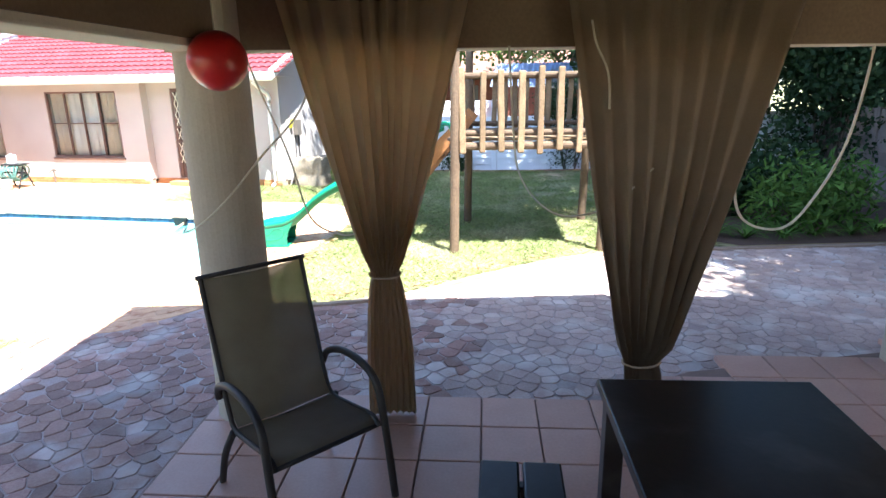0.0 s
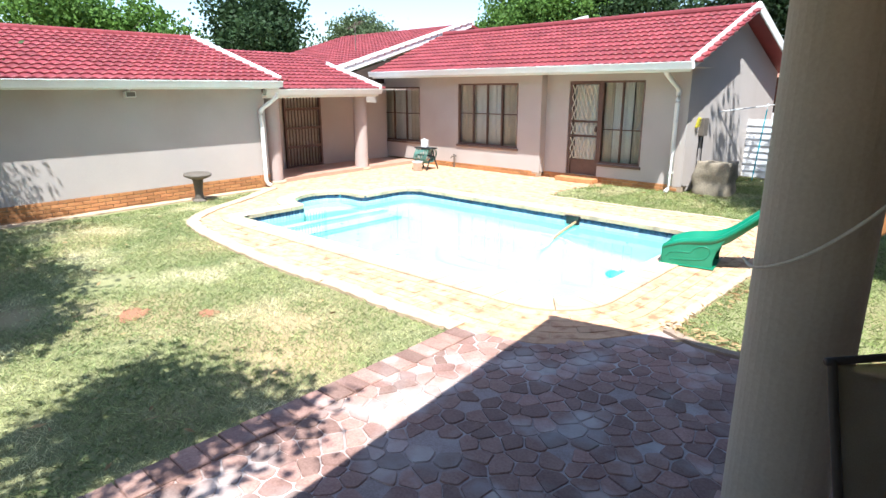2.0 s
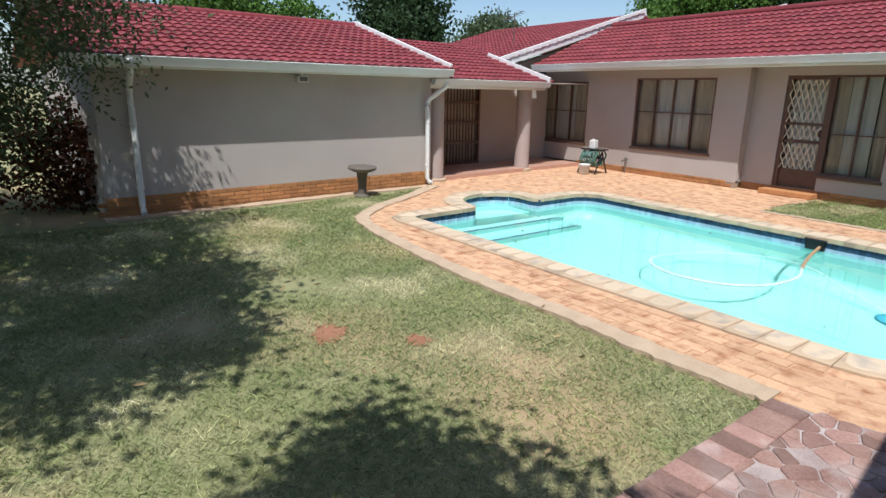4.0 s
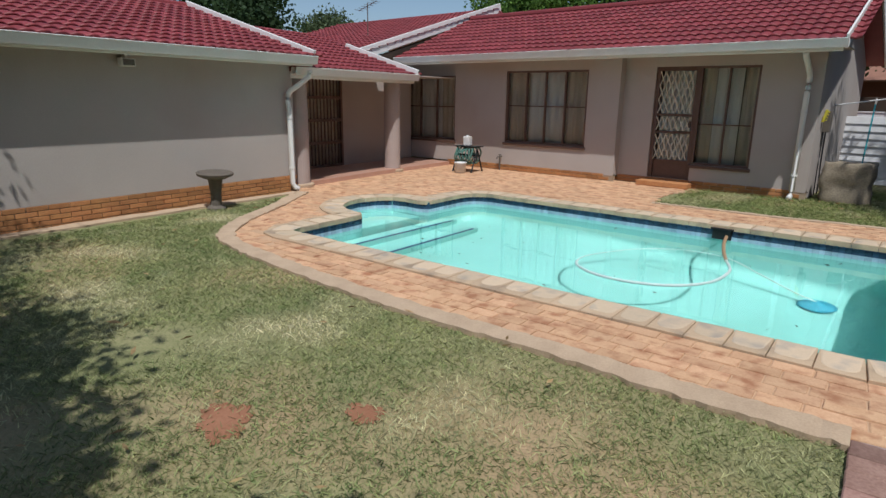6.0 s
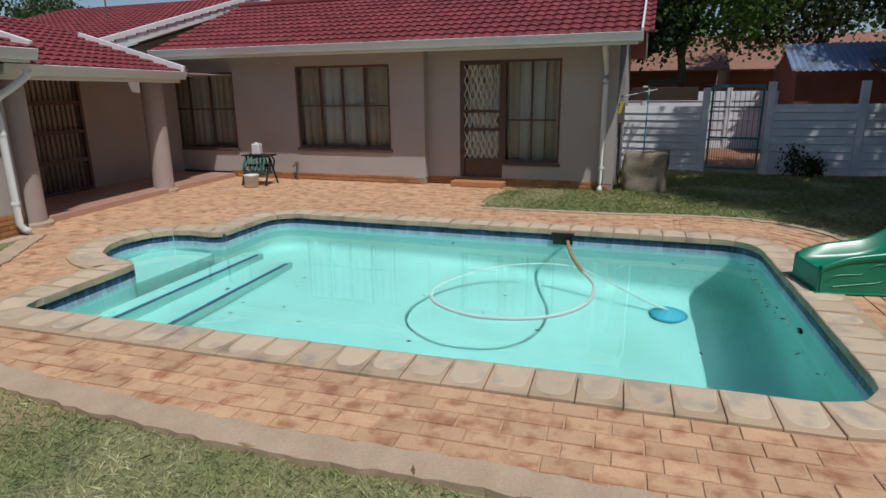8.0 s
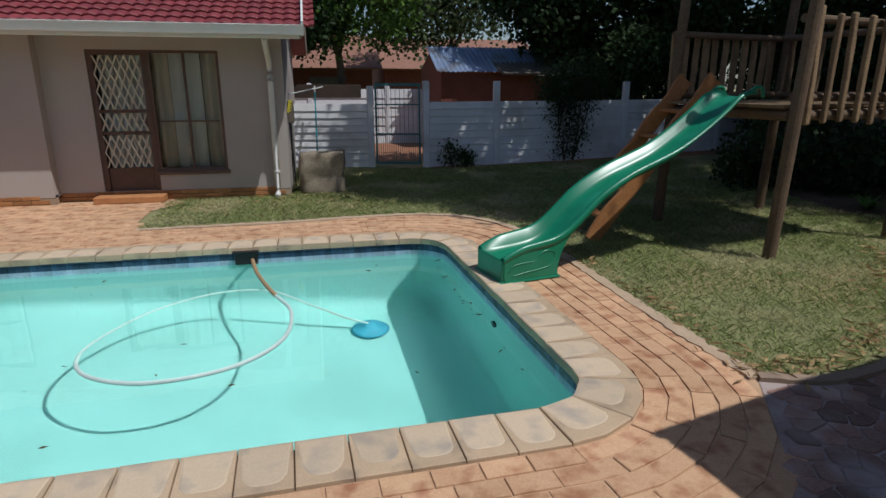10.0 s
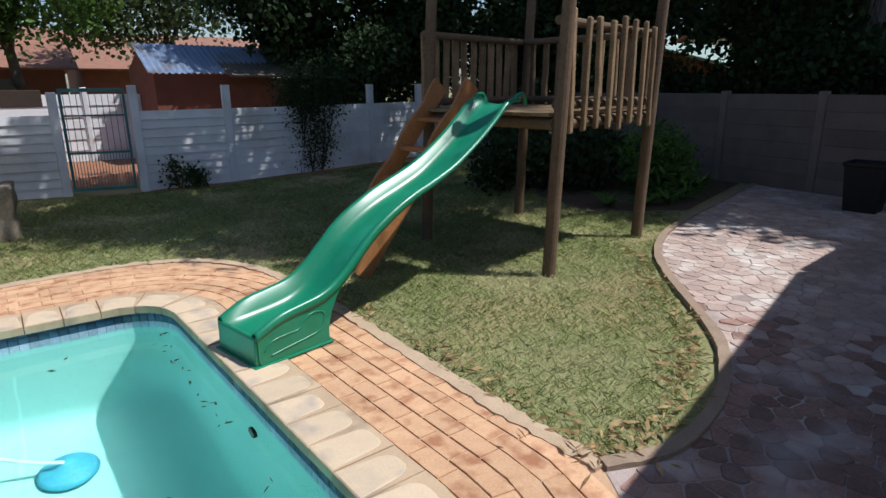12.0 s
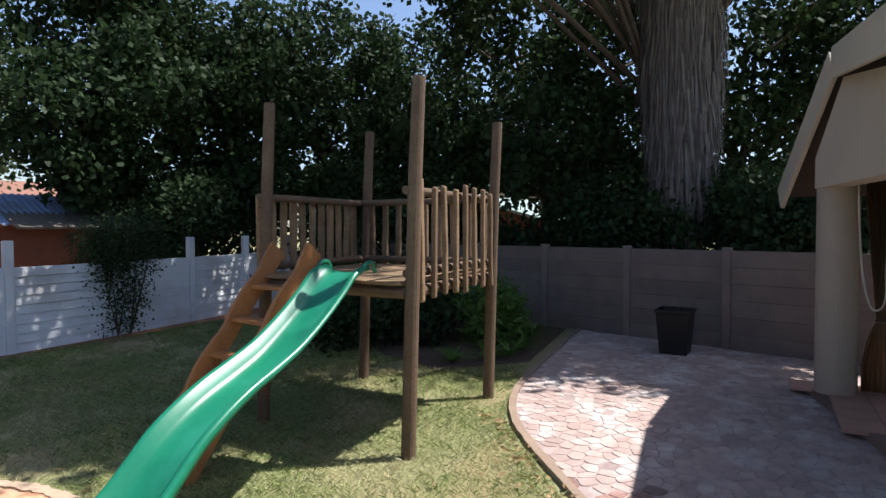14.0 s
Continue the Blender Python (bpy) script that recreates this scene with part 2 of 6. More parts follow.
def thin_glass(name):
    """A thin clear pane that mirrors by its angle."""
    m = bpy.data.materials.new(name)
    m.use_nodes = True
    n, l = m.node_tree.nodes, m.node_tree.links
    n.remove(n["Principled BSDF"])
    mix, see, gloss, fres = n.new("ShaderNodeMixShader"), n.new("ShaderNodeBsdfTransparent"), n.new("ShaderNodeBsdfGlossy"), n.new("ShaderNodeMapRange")
    see.inputs["Color"].default_value = rgb((0.93, 0.95, 0.95))
    gloss.inputs["Roughness"].default_value = 0.02
    edge, steep = n.new("ShaderNodeLayerWeight"), n.new("ShaderNodeMath")
    steep.operation, steep.inputs[1].default_value = "POWER", 4.0
    fres.inputs["To Min"].default_value, fres.inputs["To Max"].default_value = 0.02, 0.6
    l.new(edge.outputs["Facing"], steep.inputs[0])
    l.new(steep.outputs[0], fres.inputs["Value"])
    l.new(fres.outputs[0], mix.inputs[0])
    l.new(see.outputs[0], mix.inputs[1])
    l.new(gloss.outputs[0], mix.inputs[2])
    l.new(mix.outputs[0], n["Material Output"].inputs["Surface"])
    return m


GLASS = thin_glass("window glass")
WATER = clear("pool water", 1.33, 0.0, (0.75, 0.985, 0.96))
wt = WATER.node_tree
wnoise, wbump = wt.nodes.new("ShaderNodeTexNoise"), wt.nodes.new("ShaderNodeBump")
wnoise.inputs["Scale"].default_value = 3.0
wbump.inputs["Strength"].default_value, wbump.inputs["Distance"].default_value = 0.06, 0.02
wt.links.new(wt.nodes.new("ShaderNodeNewGeometry").outputs["Position"], wnoise.inputs["Vector"])
wt.links.new(wnoise.outputs["Fac"], wbump.inputs["Height"])
wt.links.new(wbump.outputs[0], wt.nodes["Principled BSDF"].inputs["Normal"])


# ---- mesh helpers ----
def finish(name, bm, mat, smooth=False):
    me = bpy.data.meshes.new(name)
    if smooth:
        for f in bm.faces:
            f.smooth = True
    bm.normal_update()
    bm.to_mesh(me)
    bm.free()
    me.materials.append(mat)
    return me


def part(name, bm, mat, parent=None, label="", smooth=False):
    ob = new(name, finish(name, bm, mat, smooth))
    if parent is not None:
        ob.parent = parent
    if label:
        ob["label"] = label
    return ob


def thing(name, m, label, category, group="", kind=""):
    ob = new(name)
    ob.empty_display_size = 0.1
    ob.matrix_basis = m
    return tagged(ob, label, category, group, kind)


def structure(name, bm, mat, label="", smooth=False):
    return tagged(part(name, bm, mat, None, "", smooth), label, name.split("_")[0], "", "structure")


def B():
    return bmesh.new()


def box(bm, x0, y0, z0, x1, y1, z1, bevel=0.0, m=None):
    g = bmesh.ops.create_cube(bm, size=1.0)
    vs = g["verts"]
    mm = Matrix.Translation(((x0 + x1) / 2, (y0 + y1) / 2, (z0 + z1) / 2)) @ Matrix.Diagonal((abs(x1 - x0), abs(y1 - y0), abs(z1 - z0), 1))
    bmesh.ops.transform(bm, matrix=(m @ mm) if m else mm, verts=vs)
    if bevel:
        es = list({e for v in vs for e in v.link_edges})
        bmesh.ops.bevel(bm, geom=es, offset=bevel, segments=2, affect="EDGES", profile=0.5)
    return bm


def beam(bm, p, q, w, h, bevel=0.0, up=(0, 0, 1)):
    """A bar of width w and height h from p to q."""
    p, q = Vector(p), Vector(q)
    d = (q - p)
    y = d.normalized()
    x = y.cross(Vector(up))
    x = x.normalized() if x.length > 1e-4 else Vector((1, 0, 0))
    z = x.cross(y)
    m = Matrix(((x.x, y.x, z.x, 0), (x.y, y.y, z.y, 0), (x.z, y.z, z.z, 0), (0, 0, 0, 1)))
    return box(bm, -w / 2, 0, -h / 2, w / 2, d.length, h / 2, bevel, Matrix.Translation(p) @ m)


def tube(bm, pts, r, n=10, cap=True):
    """A tube through the points; r a radius or one for each point."""
    pts = [Vector(p) for p in pts]
    rs = r if isinstance(r, (list, tuple)) else [r] * len(pts)
    rings = []
    for i, p in enumerate(pts):
        d = (pts[min(i + 1, len(pts) - 1)] - pts[max(i - 1, 0)]).normalized()
        a = d.cross(Vector((0, 0, 1)))
        if a.length < 0.05:
            a = d.cross(Vector((0, 1, 0)))
        a.normalize()
        b = d.cross(a)
        rings.append([bm.verts.new(p + (a * math.cos(k * 2 * math.pi / n) + b * math.sin(k * 2 * math.pi / n)) * rs[i]) for k in range(n)])
    for s, t in zip(rings, rings[1:]):
        for k in range(n):
            bm.faces.new((s[k], s[(k + 1) % n], t[(k + 1) % n], t[k]))
    if cap:
        bm.faces.new(list(reversed(rings[0])))
        bm.faces.new(rings[-1])
    bmesh.ops.recalc_face_normals(bm, faces=bm.faces[:])
    return bm


def lathe(bm, profile, n=32):
    """A turned body from (radius, z) pairs."""
    rings = [[bm.verts.new((r * math.cos(k * 2 * math.pi / n), r * math.sin(k * 2 * math.pi / n), z)) for k in range(n)] for r, z in profile]
    for s, t in zip(rings, rings[1:]):
        for k in range(n):
            bm.faces.new((s[k], s[(k + 1) % n], t[(k + 1) % n], t[k]))
    bm.faces.new(list(reversed(rings[0])))
    bm.faces.new(rings[-1])
    return bm


def prism(bm, poly, z0, z1):
    lo, hi = [bm.verts.new((x, y, z0)) for x, y in poly], [bm.verts.new((x, y, z1)) for x, y in poly]
    n = len(poly)
    bm.faces.new(hi)
    bm.faces.new(list(reversed(lo)))
    for i in range(n):
        bm.faces.new((lo[i], lo[(i + 1) % n], hi[(i + 1) % n], hi[i]))
    bmesh.ops.recalc_face_normals(bm, faces=bm.faces[:])
    return bm


def smooth_line(pts, steps=6, closed=False):
    """A Catmull-Rom curve through the points."""
    pts = [Vector(p) for p in pts]
    n, out = len(pts), []
    for i in range(n if closed else n - 1):
        a, b, c, d = (pts[(i + k) % n] if closed else pts[min(max(i + k, 0), n - 1)] for k in (-1, 0, 1, 2))
        for s in range(steps):
            t = s / steps
            out.append(0.5 * (2 * b + (c - a) * t + (2 * a - 5 * b + 4 * c - d) * t * t + (3 * b - a - 3 * c + d) * t ** 3))
    if not closed:
        out.append(pts[-1])
    return out


def inside(x, y, poly):
    r, n = False, len(poly)
    for i in range(n):
        (x0, y0), (x1, y1) = poly[i][:2], poly[i - 1][:2]
        if (y0 > y) != (y1 > y) and x < (x1 - x0) * (y - y0) / (y1 - y0) + x0:
            r = not r
    return r


def pieces(name, spots, me, far_me, parent, near, limit=290):
    """Single pieces nearest to a stretch of the plan as objects on one mesh; the rest joined into one part."""
    spots = sorted(spots, key=lambda s: (s[0] - near[0]) ** 2 + (s[1] - near[1]) ** 2)
    for x, y, z, rz, sx, sy in spots[:limit]:
        ob = new(name, me)
        ob.parent = parent
        ob.matrix_basis = pose(x, y, z, 0, 0, rz) @ Matrix.Diagonal((sx, sy, 1, 1))
    rest = spots[limit:]
    if rest:
        co = np.array([v.co[:] for v in far_me.vertices])
        fs = [tuple(p.vertices) for p in far_me.polygons]
        vs, faces = [], []
        for x, y, z, rz, sx, sy in rest:
            m = np.array(pose(x, y, z, 0, 0, rz) @ Matrix.Diagonal((sx, sy, 1, 1)))
            k = len(vs)
            vs.extend((co @ m[:3, :3].T + m[:3, 3]).tolist())
            faces.extend(tuple(i + k for i in f) for f in fs)
        all_me = bpy.data.meshes.new(name + "_field")
        all_me.from_pydata(vs, [], faces)
        all_me.materials.append(far_me.materials[0])
        ob = new(name + "_field", all_me)
        ob.parent = parent
        tagged(ob, kind="stuff")


def block_mesh(name, sx, sy, h, bevel, mat):
    bm = B()
    box(bm, -sx / 2, -sy / 2, -0.03, sx / 2, sy / 2, h)
    top = [e for e in bm.edges if all(v.co.z > 0 for v in e.verts)]
    bmesh.ops.bevel(bm, geom=top, offset=bevel, segments=1, affect="EDGES")
    return finish(name, bm, mat)


# ---- plan: pool outline, paving, lawn ----
def arc(cx, cy, r, a0, a1, n=8):
    return [(cx + r * math.cos(radians(a0 + (a1 - a0) * i / n)), cy + r * math.sin(radians(a0 + (a1 - a0) * i / n))) for i in range(n + 1)]


BASIN = arc(-3.46, 5.70, 0.37, -90, 0) + arc(-3.61, 8.58, 0.40, 0, 90) + arc(-8.78, 8.56, 0.36, 90, 180) + arc(-8.82, 5.24, 0.14, 180, 270)
BAY = [(-9.10, 7.72), (-9.25, 7.66), (-9.50, 7.68), (-9.74, 7.62), (-9.92, 7.40), (-9.97, 7.10), (-9.90, 6.80), (-9.70, 6.55), (-9.42, 6.40), (-9.05, 6.36), (-9.02, 6.20)]
POOL = arc(-3.46, 5.70, 0.37, -90, 0) + arc(-3.61, 8.58, 0.40, 0, 90) + arc(-8.78, 8.56, 0.36, 90, 180) + BAY + arc(-8.82, 5.24, 0.14, 180, 270)
WATER_Z = -0.16


def resample(poly, step):
    pts = [Vector((p[0], p[1], 0)) for p in poly]
    pts.append(pts[0])
    total = sum((b - a).length for a, b in zip(pts, pts[1:]))
    n = max(3, round(total / step))
    out, i, run = [], 0, 0.0
    for k in range(n):
        s = total * k / n
        while run + (pts[i + 1] - pts[i]).length < s:
            run += (pts[i + 1] - pts[i]).length
            i += 1
        seg = (pts[i + 1] - pts[i])
        out.append(pts[i] + seg * ((s - run) / max(seg.length, 1e-6)))
    return out


def outward(poly, d, span=1):
    """The closed counter-clockwise outline moved out by d."""
    n, out = len(poly), []
    for i, p in enumerate(poly):
        t = (poly[(i + span) % n] - poly[i - span]).normalized()
        out.append(Vector((p.x + t.y * d, p.y - t.x * d, 0)))
    return out


def ring_pieces(name, poly, d0, d1, step, gap, z, parent, mat, keep=None, shift=0.0, worn=None):
    """Separate paving pieces that follow an outline between two distances from it."""
    line = resample(poly, step / 6)
    if shift:
        k = int(len(line) * shift / sum((a - b).length for a, b in zip(line, line[1:]))) 
        line = line[k:] + line[:k]
    a, b = outward(line, d0 + gap / 2, 3), outward(line, d1 - gap / 2, 3)
    n = len(line)
    count = round(n / 6)
    for j in range(count):
        i0, i1, i2 = round(j * n / count), round((j + 0.5) * n / count), round((j + 1) * n / count)
        q = [a[i0 % n], a[i1 % n], a[i2 % n], b[i2 % n], b[i1 % n], b[i0 % n]]
        c = sum(q, Vector()) / 6
        if keep and not keep(c.x, c.y):
            continue
        e = (q[2] - q[0]).length
        f = max(0.6, 1 - gap / max(e, 0.05))
        mid_a, mid_b = (q[0] + q[2]) / 2, (q[3] + q[5]) / 2
        q = [mid_a + (q[0] - mid_a) * f, q[1], mid_a + (q[2] - mid_a) * f, mid_b + (q[3] - mid_b) * f, q[4], mid_b + (q[5] - mid_b) * f]
        bm = B()
        zt = z + random.uniform(-0.003, 0.003)
        lo = [bm.verts.new((v.x - c.x, v.y - c.y, -0.06)) for v in q]
        hi = [bm.verts.new((v.x - c.x, v.y - c.y, -0.004)) for v in q]
        top = [bm.verts.new(((v.x - c.x) * 0.975, (v.y - c.y) * 0.975, 0)) for v in q]
        bm.faces.new(top)
        for r, s in ((lo, hi), (hi, top)):
            for k in range(6):
                bm.faces.new((r[k], r[(k + 1) % 6], s[(k + 1) % 6], s[k]))
        bmesh.ops.recalc_face_normals(bm, faces=bm.faces[:])
        ob = part(name, bm, mat, parent)
        if worn:
            reach, wide, bend = random.uniform(0.76, 0.9), random.uniform(0.9, 0.96), random.uniform(2.6, 4.5)
            rim = []
            for k in range(13):
                side = -1 + k / 6
                g = reach * (1 - abs(side) ** bend) ** (1 / bend) if abs(side) < 1 else 0.0
                near, far = q[0].lerp(q[2], 0.5 + side * wide / 2), q[5].lerp(q[3], 0.5 + side * wide / 2)
                rim.append(near.lerp(far, max(0.03, g)) - c)
            face = B()
            bot = [face.verts.new((v.x, v.y, 0.0005)) for v in rim]
            mid = sum(rim, Vector()) / len(rim)
            tp = [face.verts.new((mid.x + (v.x - mid.x) * 0.9, mid.y + (v.y - mid.y) * 0.9, 0.003)) for v in rim]
            face.faces.new(tp)
            for k in range(13):
                face.faces.new((bot[k], bot[(k + 1) % 13], tp[(k + 1) % 13], tp[k]))
            bmesh.ops.recalc_face_normals(face, faces=face.faces[:])
            part("worn_face", face, worn, ob)
        ob.location = (c.x, c.y, zt)


def ribbon(bm, pts, w, z0, z1, closed=False, rag=0.13):
    """A strip of width w along a line, wobbling a little."""
    pts = [Vector((p[0], p[1], 0)) for p in pts]
    n = len(pts)
    rows = []
    for i, p in enumerate(pts):
        t = ((pts[(i + 1) % n] if closed or i < n - 1 else p) - (pts[i - 1] if closed or i else p)).normalized()
        s = Vector((-t.y, t.x, 0)) * (w / 2) * random.uniform(1 - rag, 1 + rag)
        z = z1 + random.uniform(-0.004, 0.004)
        rows.append([bm.verts.new((p.x + s.x, p.y + s.y, z0)), bm.verts.new((p.x + s.x, p.y + s.y, z)), bm.verts.new((p.x - s.x, p.y - s.y, z)), bm.verts.new((p.x - s.x, p.y - s.y, z0))])
    for i in range(n if closed else n - 1):
        r, s = rows[i], rows[(i + 1) % n]
        for k in range(3):
            bm.faces.new((r[k], r[k + 1], s[k + 1], s[k]))
    if not closed:
        bm.faces.new(rows[0])
        bm.faces.new(list(reversed(rows[-1])))
    bmesh.ops.recalc_face_normals(bm, faces=bm.faces[:])
    return bm


def sheet(name, poly, z, mat, label="", holes=()):
    bm = B()
    edges = []
    for loop in (poly, *holes):
        vs = [bm.verts.new((p[0], p[1], z)) for p in loop]
        edges += [bm.edges.new((vs[i], vs[(i + 1) % len(vs)])) for i in range(len(vs))]
    bmesh.ops.triangle_fill(bm, edges=edges, use_beauty=True)
    for f in bm.faces:
        if f.normal.z < 0:
            f.normal_flip()
    return structure(name, bm, mat, label)


LAWN_EDGE = [(-11.1, 6.95), (-10.75, 6.45), (-10.47, 6.10), (-10.15, 5.60), (-9.75, 5.0), (-9.25, 4.52), (-8.70, 4.34), (-7.9, 4.25), (-7.0, 4.19), (-6.0, 4.17), (-5.0, 4.22), (-4.2, 4.22), (-3.42, 4.27)]
EAST_EDGE = [(-2.12, 5.42), (-2.16, 6.0), (-2.18, 7.0), (-2.19, 8.0), (-2.25, 9.0), (-2.42, 9.6), (-2.75, 10.02), (-3.3, 10.24), (-4.0, 10.22), (-5.0, 10.12), (-6.0, 10.08), (-6.60, 10.05)]
KERB = [(-2.12, 5.42), (-1.85, 5.32), (-1.55, 5.32), (-1.15, 5.42), (-0.80, 5.58), (-0.36, 5.88), (0.22, 6.50), (0.70, 7.0), (1.20, 7.42), (1.90, 7.80), (2.6, 8.04), (3.35, 8.25), (4.3, 8.48), (5.2, 8.72), (6.2, 8.95)]
PAVED = EAST_EDGE + [(-6.72, 11.2), (-6.70, 12.2), (-12.2, 12.2), (-12.15, 10.0), (-11.72, 7.2)] + LAWN_EDGE + [(-3.38, 4.25), (-2.58, 4.60)]
FLOOR = [(-1.03, 3.535), (0.706, 3.80), (1.45, 3.913), (2.1, 4.45), (3.95, 5.20), (5.1, 0.2), (4.6, -3.4), (0.02, -3.4)]
APRON = KERB + [(6.1, 8.0), (5.55, 4.0), (5.5, -3.0), (-2.95, -3.0), (-3.12, 0.0), (-3.24, 1.9), (-3.32, 3.0), (-3.40, 4.27), (-2.60, 4.62)]

basin_line = resample(POOL, 0.08)
inner_hole = outward(basin_line, 0.02)
ground = sheet("ground", [(-400, -400), (400, -400), (400, 400), (-400, 400)], -0.012, LAWN, "dry patchy green lawn and garden soil", [[(p.x, p.y) for p in inner_hole]])
sheet("pavement_bed", [(p[0], p[1]) for p in smooth_line([(x, y, 0) for x, y in PAVED], 2, True)], 0.0, SAND, "sandy brick paving bed around the pool", [[(p.x, p.y) for p in outward(basin_line, 0.03)]])
apron = sheet("pavement_apron", [(p[0], p[1]) for p in APRON], 0.004, GROUT, "pale cement bed of the red stone terrace")

# ---- pool ----
pool = thing("swimming_pool", pose(0, 0, 0), "aqua plastered swimming pool with a rounded step bay", "pool", kind="structure")
bm = B()
deep = [Vector((p.x, p.y, 0)) for p in basin_line]
n = len(deep)
levels = [(0.0, -0.005), (0.0, -0.9), (-0.03, -1.02), (-0.12, -1.10), (-0.3, -1.13)]
rings = []
for d, z in levels:
    off = outward(deep, d, 2)
    rings.append([bm.verts.new((p.x, p.y, z - (0.0 if z > -0.5 else max(0.0, min(0.55, (p.x + 7.0) * 0.16))))) for p in off])
for r, s in zip(rings, rings[1:]):
    for k in range(n):
        bm.faces.new((r[k], r[(k + 1) % n], s[(k + 1) % n], s[k]))
es = [e for e in bm.edges if e.is_boundary and all(v in set(rings[-1]) for v in e.verts)]
bmesh.ops.triangle_fill(bm, edges=es, use_beauty=True)
bmesh.ops.recalc_face_normals(bm, faces=bm.faces[:])
for f in bm.faces:
    f.normal_flip()
part("basin", bm, POOL_PAINT, pool, "aqua painted plaster basin", True)
for k, (sx, sz) in enumerate(((-9.15, -0.38), (-8.75, -0.62), (-8.35, -0.86))):
    bm = B()
    box(bm, -9.94 if k == 0 else -9.0, 6.42 if k == 0 else 5.28, -1.1, sx, 7.60 if k == 0 else 8.0, sz, 0.03)
    part("step", bm, POOL_PAINT, pool)
    bm = B()
    box(bm, sx - 0.05, 6.45 if k == 0 else 5.4, sz + 0.002, sx + 0.004, 7.58 if k == 0 else 7.9, sz + 0.008)
    if k:
        part("step_nosing", bm, MOSAIC, pool, "dark mosaic nosing strip")
band = resample(POOL, 0.062)
for row in range(3):
    bm = B()
    hi_z, lo_z = -0.012 - row * 0.052, -0.060 - row * 0.052
    a, b = outward(band, -0.002, 2), outward(band, -0.009, 2)
    m = len(band)
    for k in range(m):
        p, q, r, s = b[k], b[(k + 1) % m], a[k], a[(k + 1) % m]
        g = (q - p) * 0.06
        v = [bm.verts.new(c) for c in ((p.x + g.x, p.y + g.y, lo_z), (q.x - g.x, q.y - g.y, lo_z), (q.x - g.x, q.y - g.y, hi_z), (p.x + g.x, p.y + g.y, hi_z))]
        w = [bm.verts.new(c) for c in ((r.x, r.y, lo_z - 0.003), (s.x, s.y, lo_z - 0.003), (s.x, s.y, hi_z + 0.003), (r.x, r.y, hi_z + 0.003))]
        bm.faces.new(v)
        for i in range(4):
            bm.faces.new((v[i], v[(i + 1) % 4], w[(i + 1) % 4], w[i]))
    mos = part("mosaic_band", bm, SCALED if row == 2 else MOSAIC, pool, "pale lime-scaled mosaic row at the water" if row == 2 else "dark blue mosaic waterline band")
    tagged(mos, kind="stuff")
bm = B()
vs = [bm.verts.new((p.x, p.y, WATER_Z)) for p in outward(basin_line, -0.004, 2)]
bm.faces.new(vs)
water = tagged(part("water", bm, WATER), "clear turquoise pool water, almost still", "water", "", "structure")
water.visible_shadow = False
bm = B()
box(bm, -5.38, 8.90, -0.15, -5.16, 9.25, -0.03)
box(bm, -5.40, 8.885, -0.03, -5.14, 8.975, -0.012)
part("skimmer", bm, BLACK, pool, "dark skimmer opening")

# floating and sunken hose, cleaner
bm = B()
tube(bm, smooth_line([(-5.22, 8.97, -0.10), (-5.15, 8.6, -0.13), (-5.04, 8.2, -0.14), (-4.92, 7.85, -0.145)], 6), 0.02, 8)
suction = thing("pool_hose", pose(0, 0, 0), "pale ribbed suction hose floating on the pool water", "hose")
part("stained_end", bm, HOSE_BROWN, suction, "brown stained hose end")
bm = B()
tube(bm, smooth_line([(-4.92, 7.85, -0.145), (-4.78, 7.45, -0.15), (-4.82, 6.9, -0.15), (-5.12, 6.52, -0.15), (-5.6, 6.40, -0.15), (-6.0, 6.58, -0.155), (-6.18, 6.95, -0.19), (-6.14, 7.45, -0.30), (-5.85, 7.87, -0.24), (-5.42, 8.14, -0.22), (-5.0, 8.2, -0.32), (-4.65, 8.25, -0.8), (-4.3, 8.3, -1.25), (-4.10, 8.3, -1.40)], 6), 0.015, 8)
part("hose", bm, HOSE, suction)
bm = B()
lathe(bm, [(0.02, 0.0), (0.17, 0.01), (0.19, 0.04), (0.16, 0.08), (0.08, 0.10), (0.05, 0.16), (0.03, 0.17)], 20)
cleaner = part("pool_cleaner", bm, CLEANER, None, "", True)
cleaner.location = (-4.08, 8.3, -1.57)
tagged(cleaner, "blue disc pool cleaner on the pool floor", "pool cleaner")
bm = B()
tube(bm, [(0, 0, 0), (0.03, 0, 0)], 0.05, 16)
ob = part("return_fitting", bm, BLACK, pool, "black round return fitting")
ob.location = (-3.17, 7.15, -0.45)

# ---- paving pieces ----
coping = thing("coping", pose(0, 0, 0), "sand coloured bullnose pavers edging the pool", "coping", kind="structure")
ring_pieces("paver", POOL, -0.03, 0.31, 0.245, 0.006, 0.022, coping, COPING, worn=COPING_TOP)

brick_paving = thing("brick_paving", pose(0, 0, 0), "orange clay brick paving around the pool", "paving", kind="structure")
hull = [(p[0], p[1]) for p in BASIN]
far_from_pool = outward(resample(BASIN, 0.2), 0.31 + 6 * 0.124, 2)
ring_zone = [(p.x, p.y) for p in far_from_pool]


def row_keep(x, y):
    return x > -8.6 and inside(x, y, PAVED)


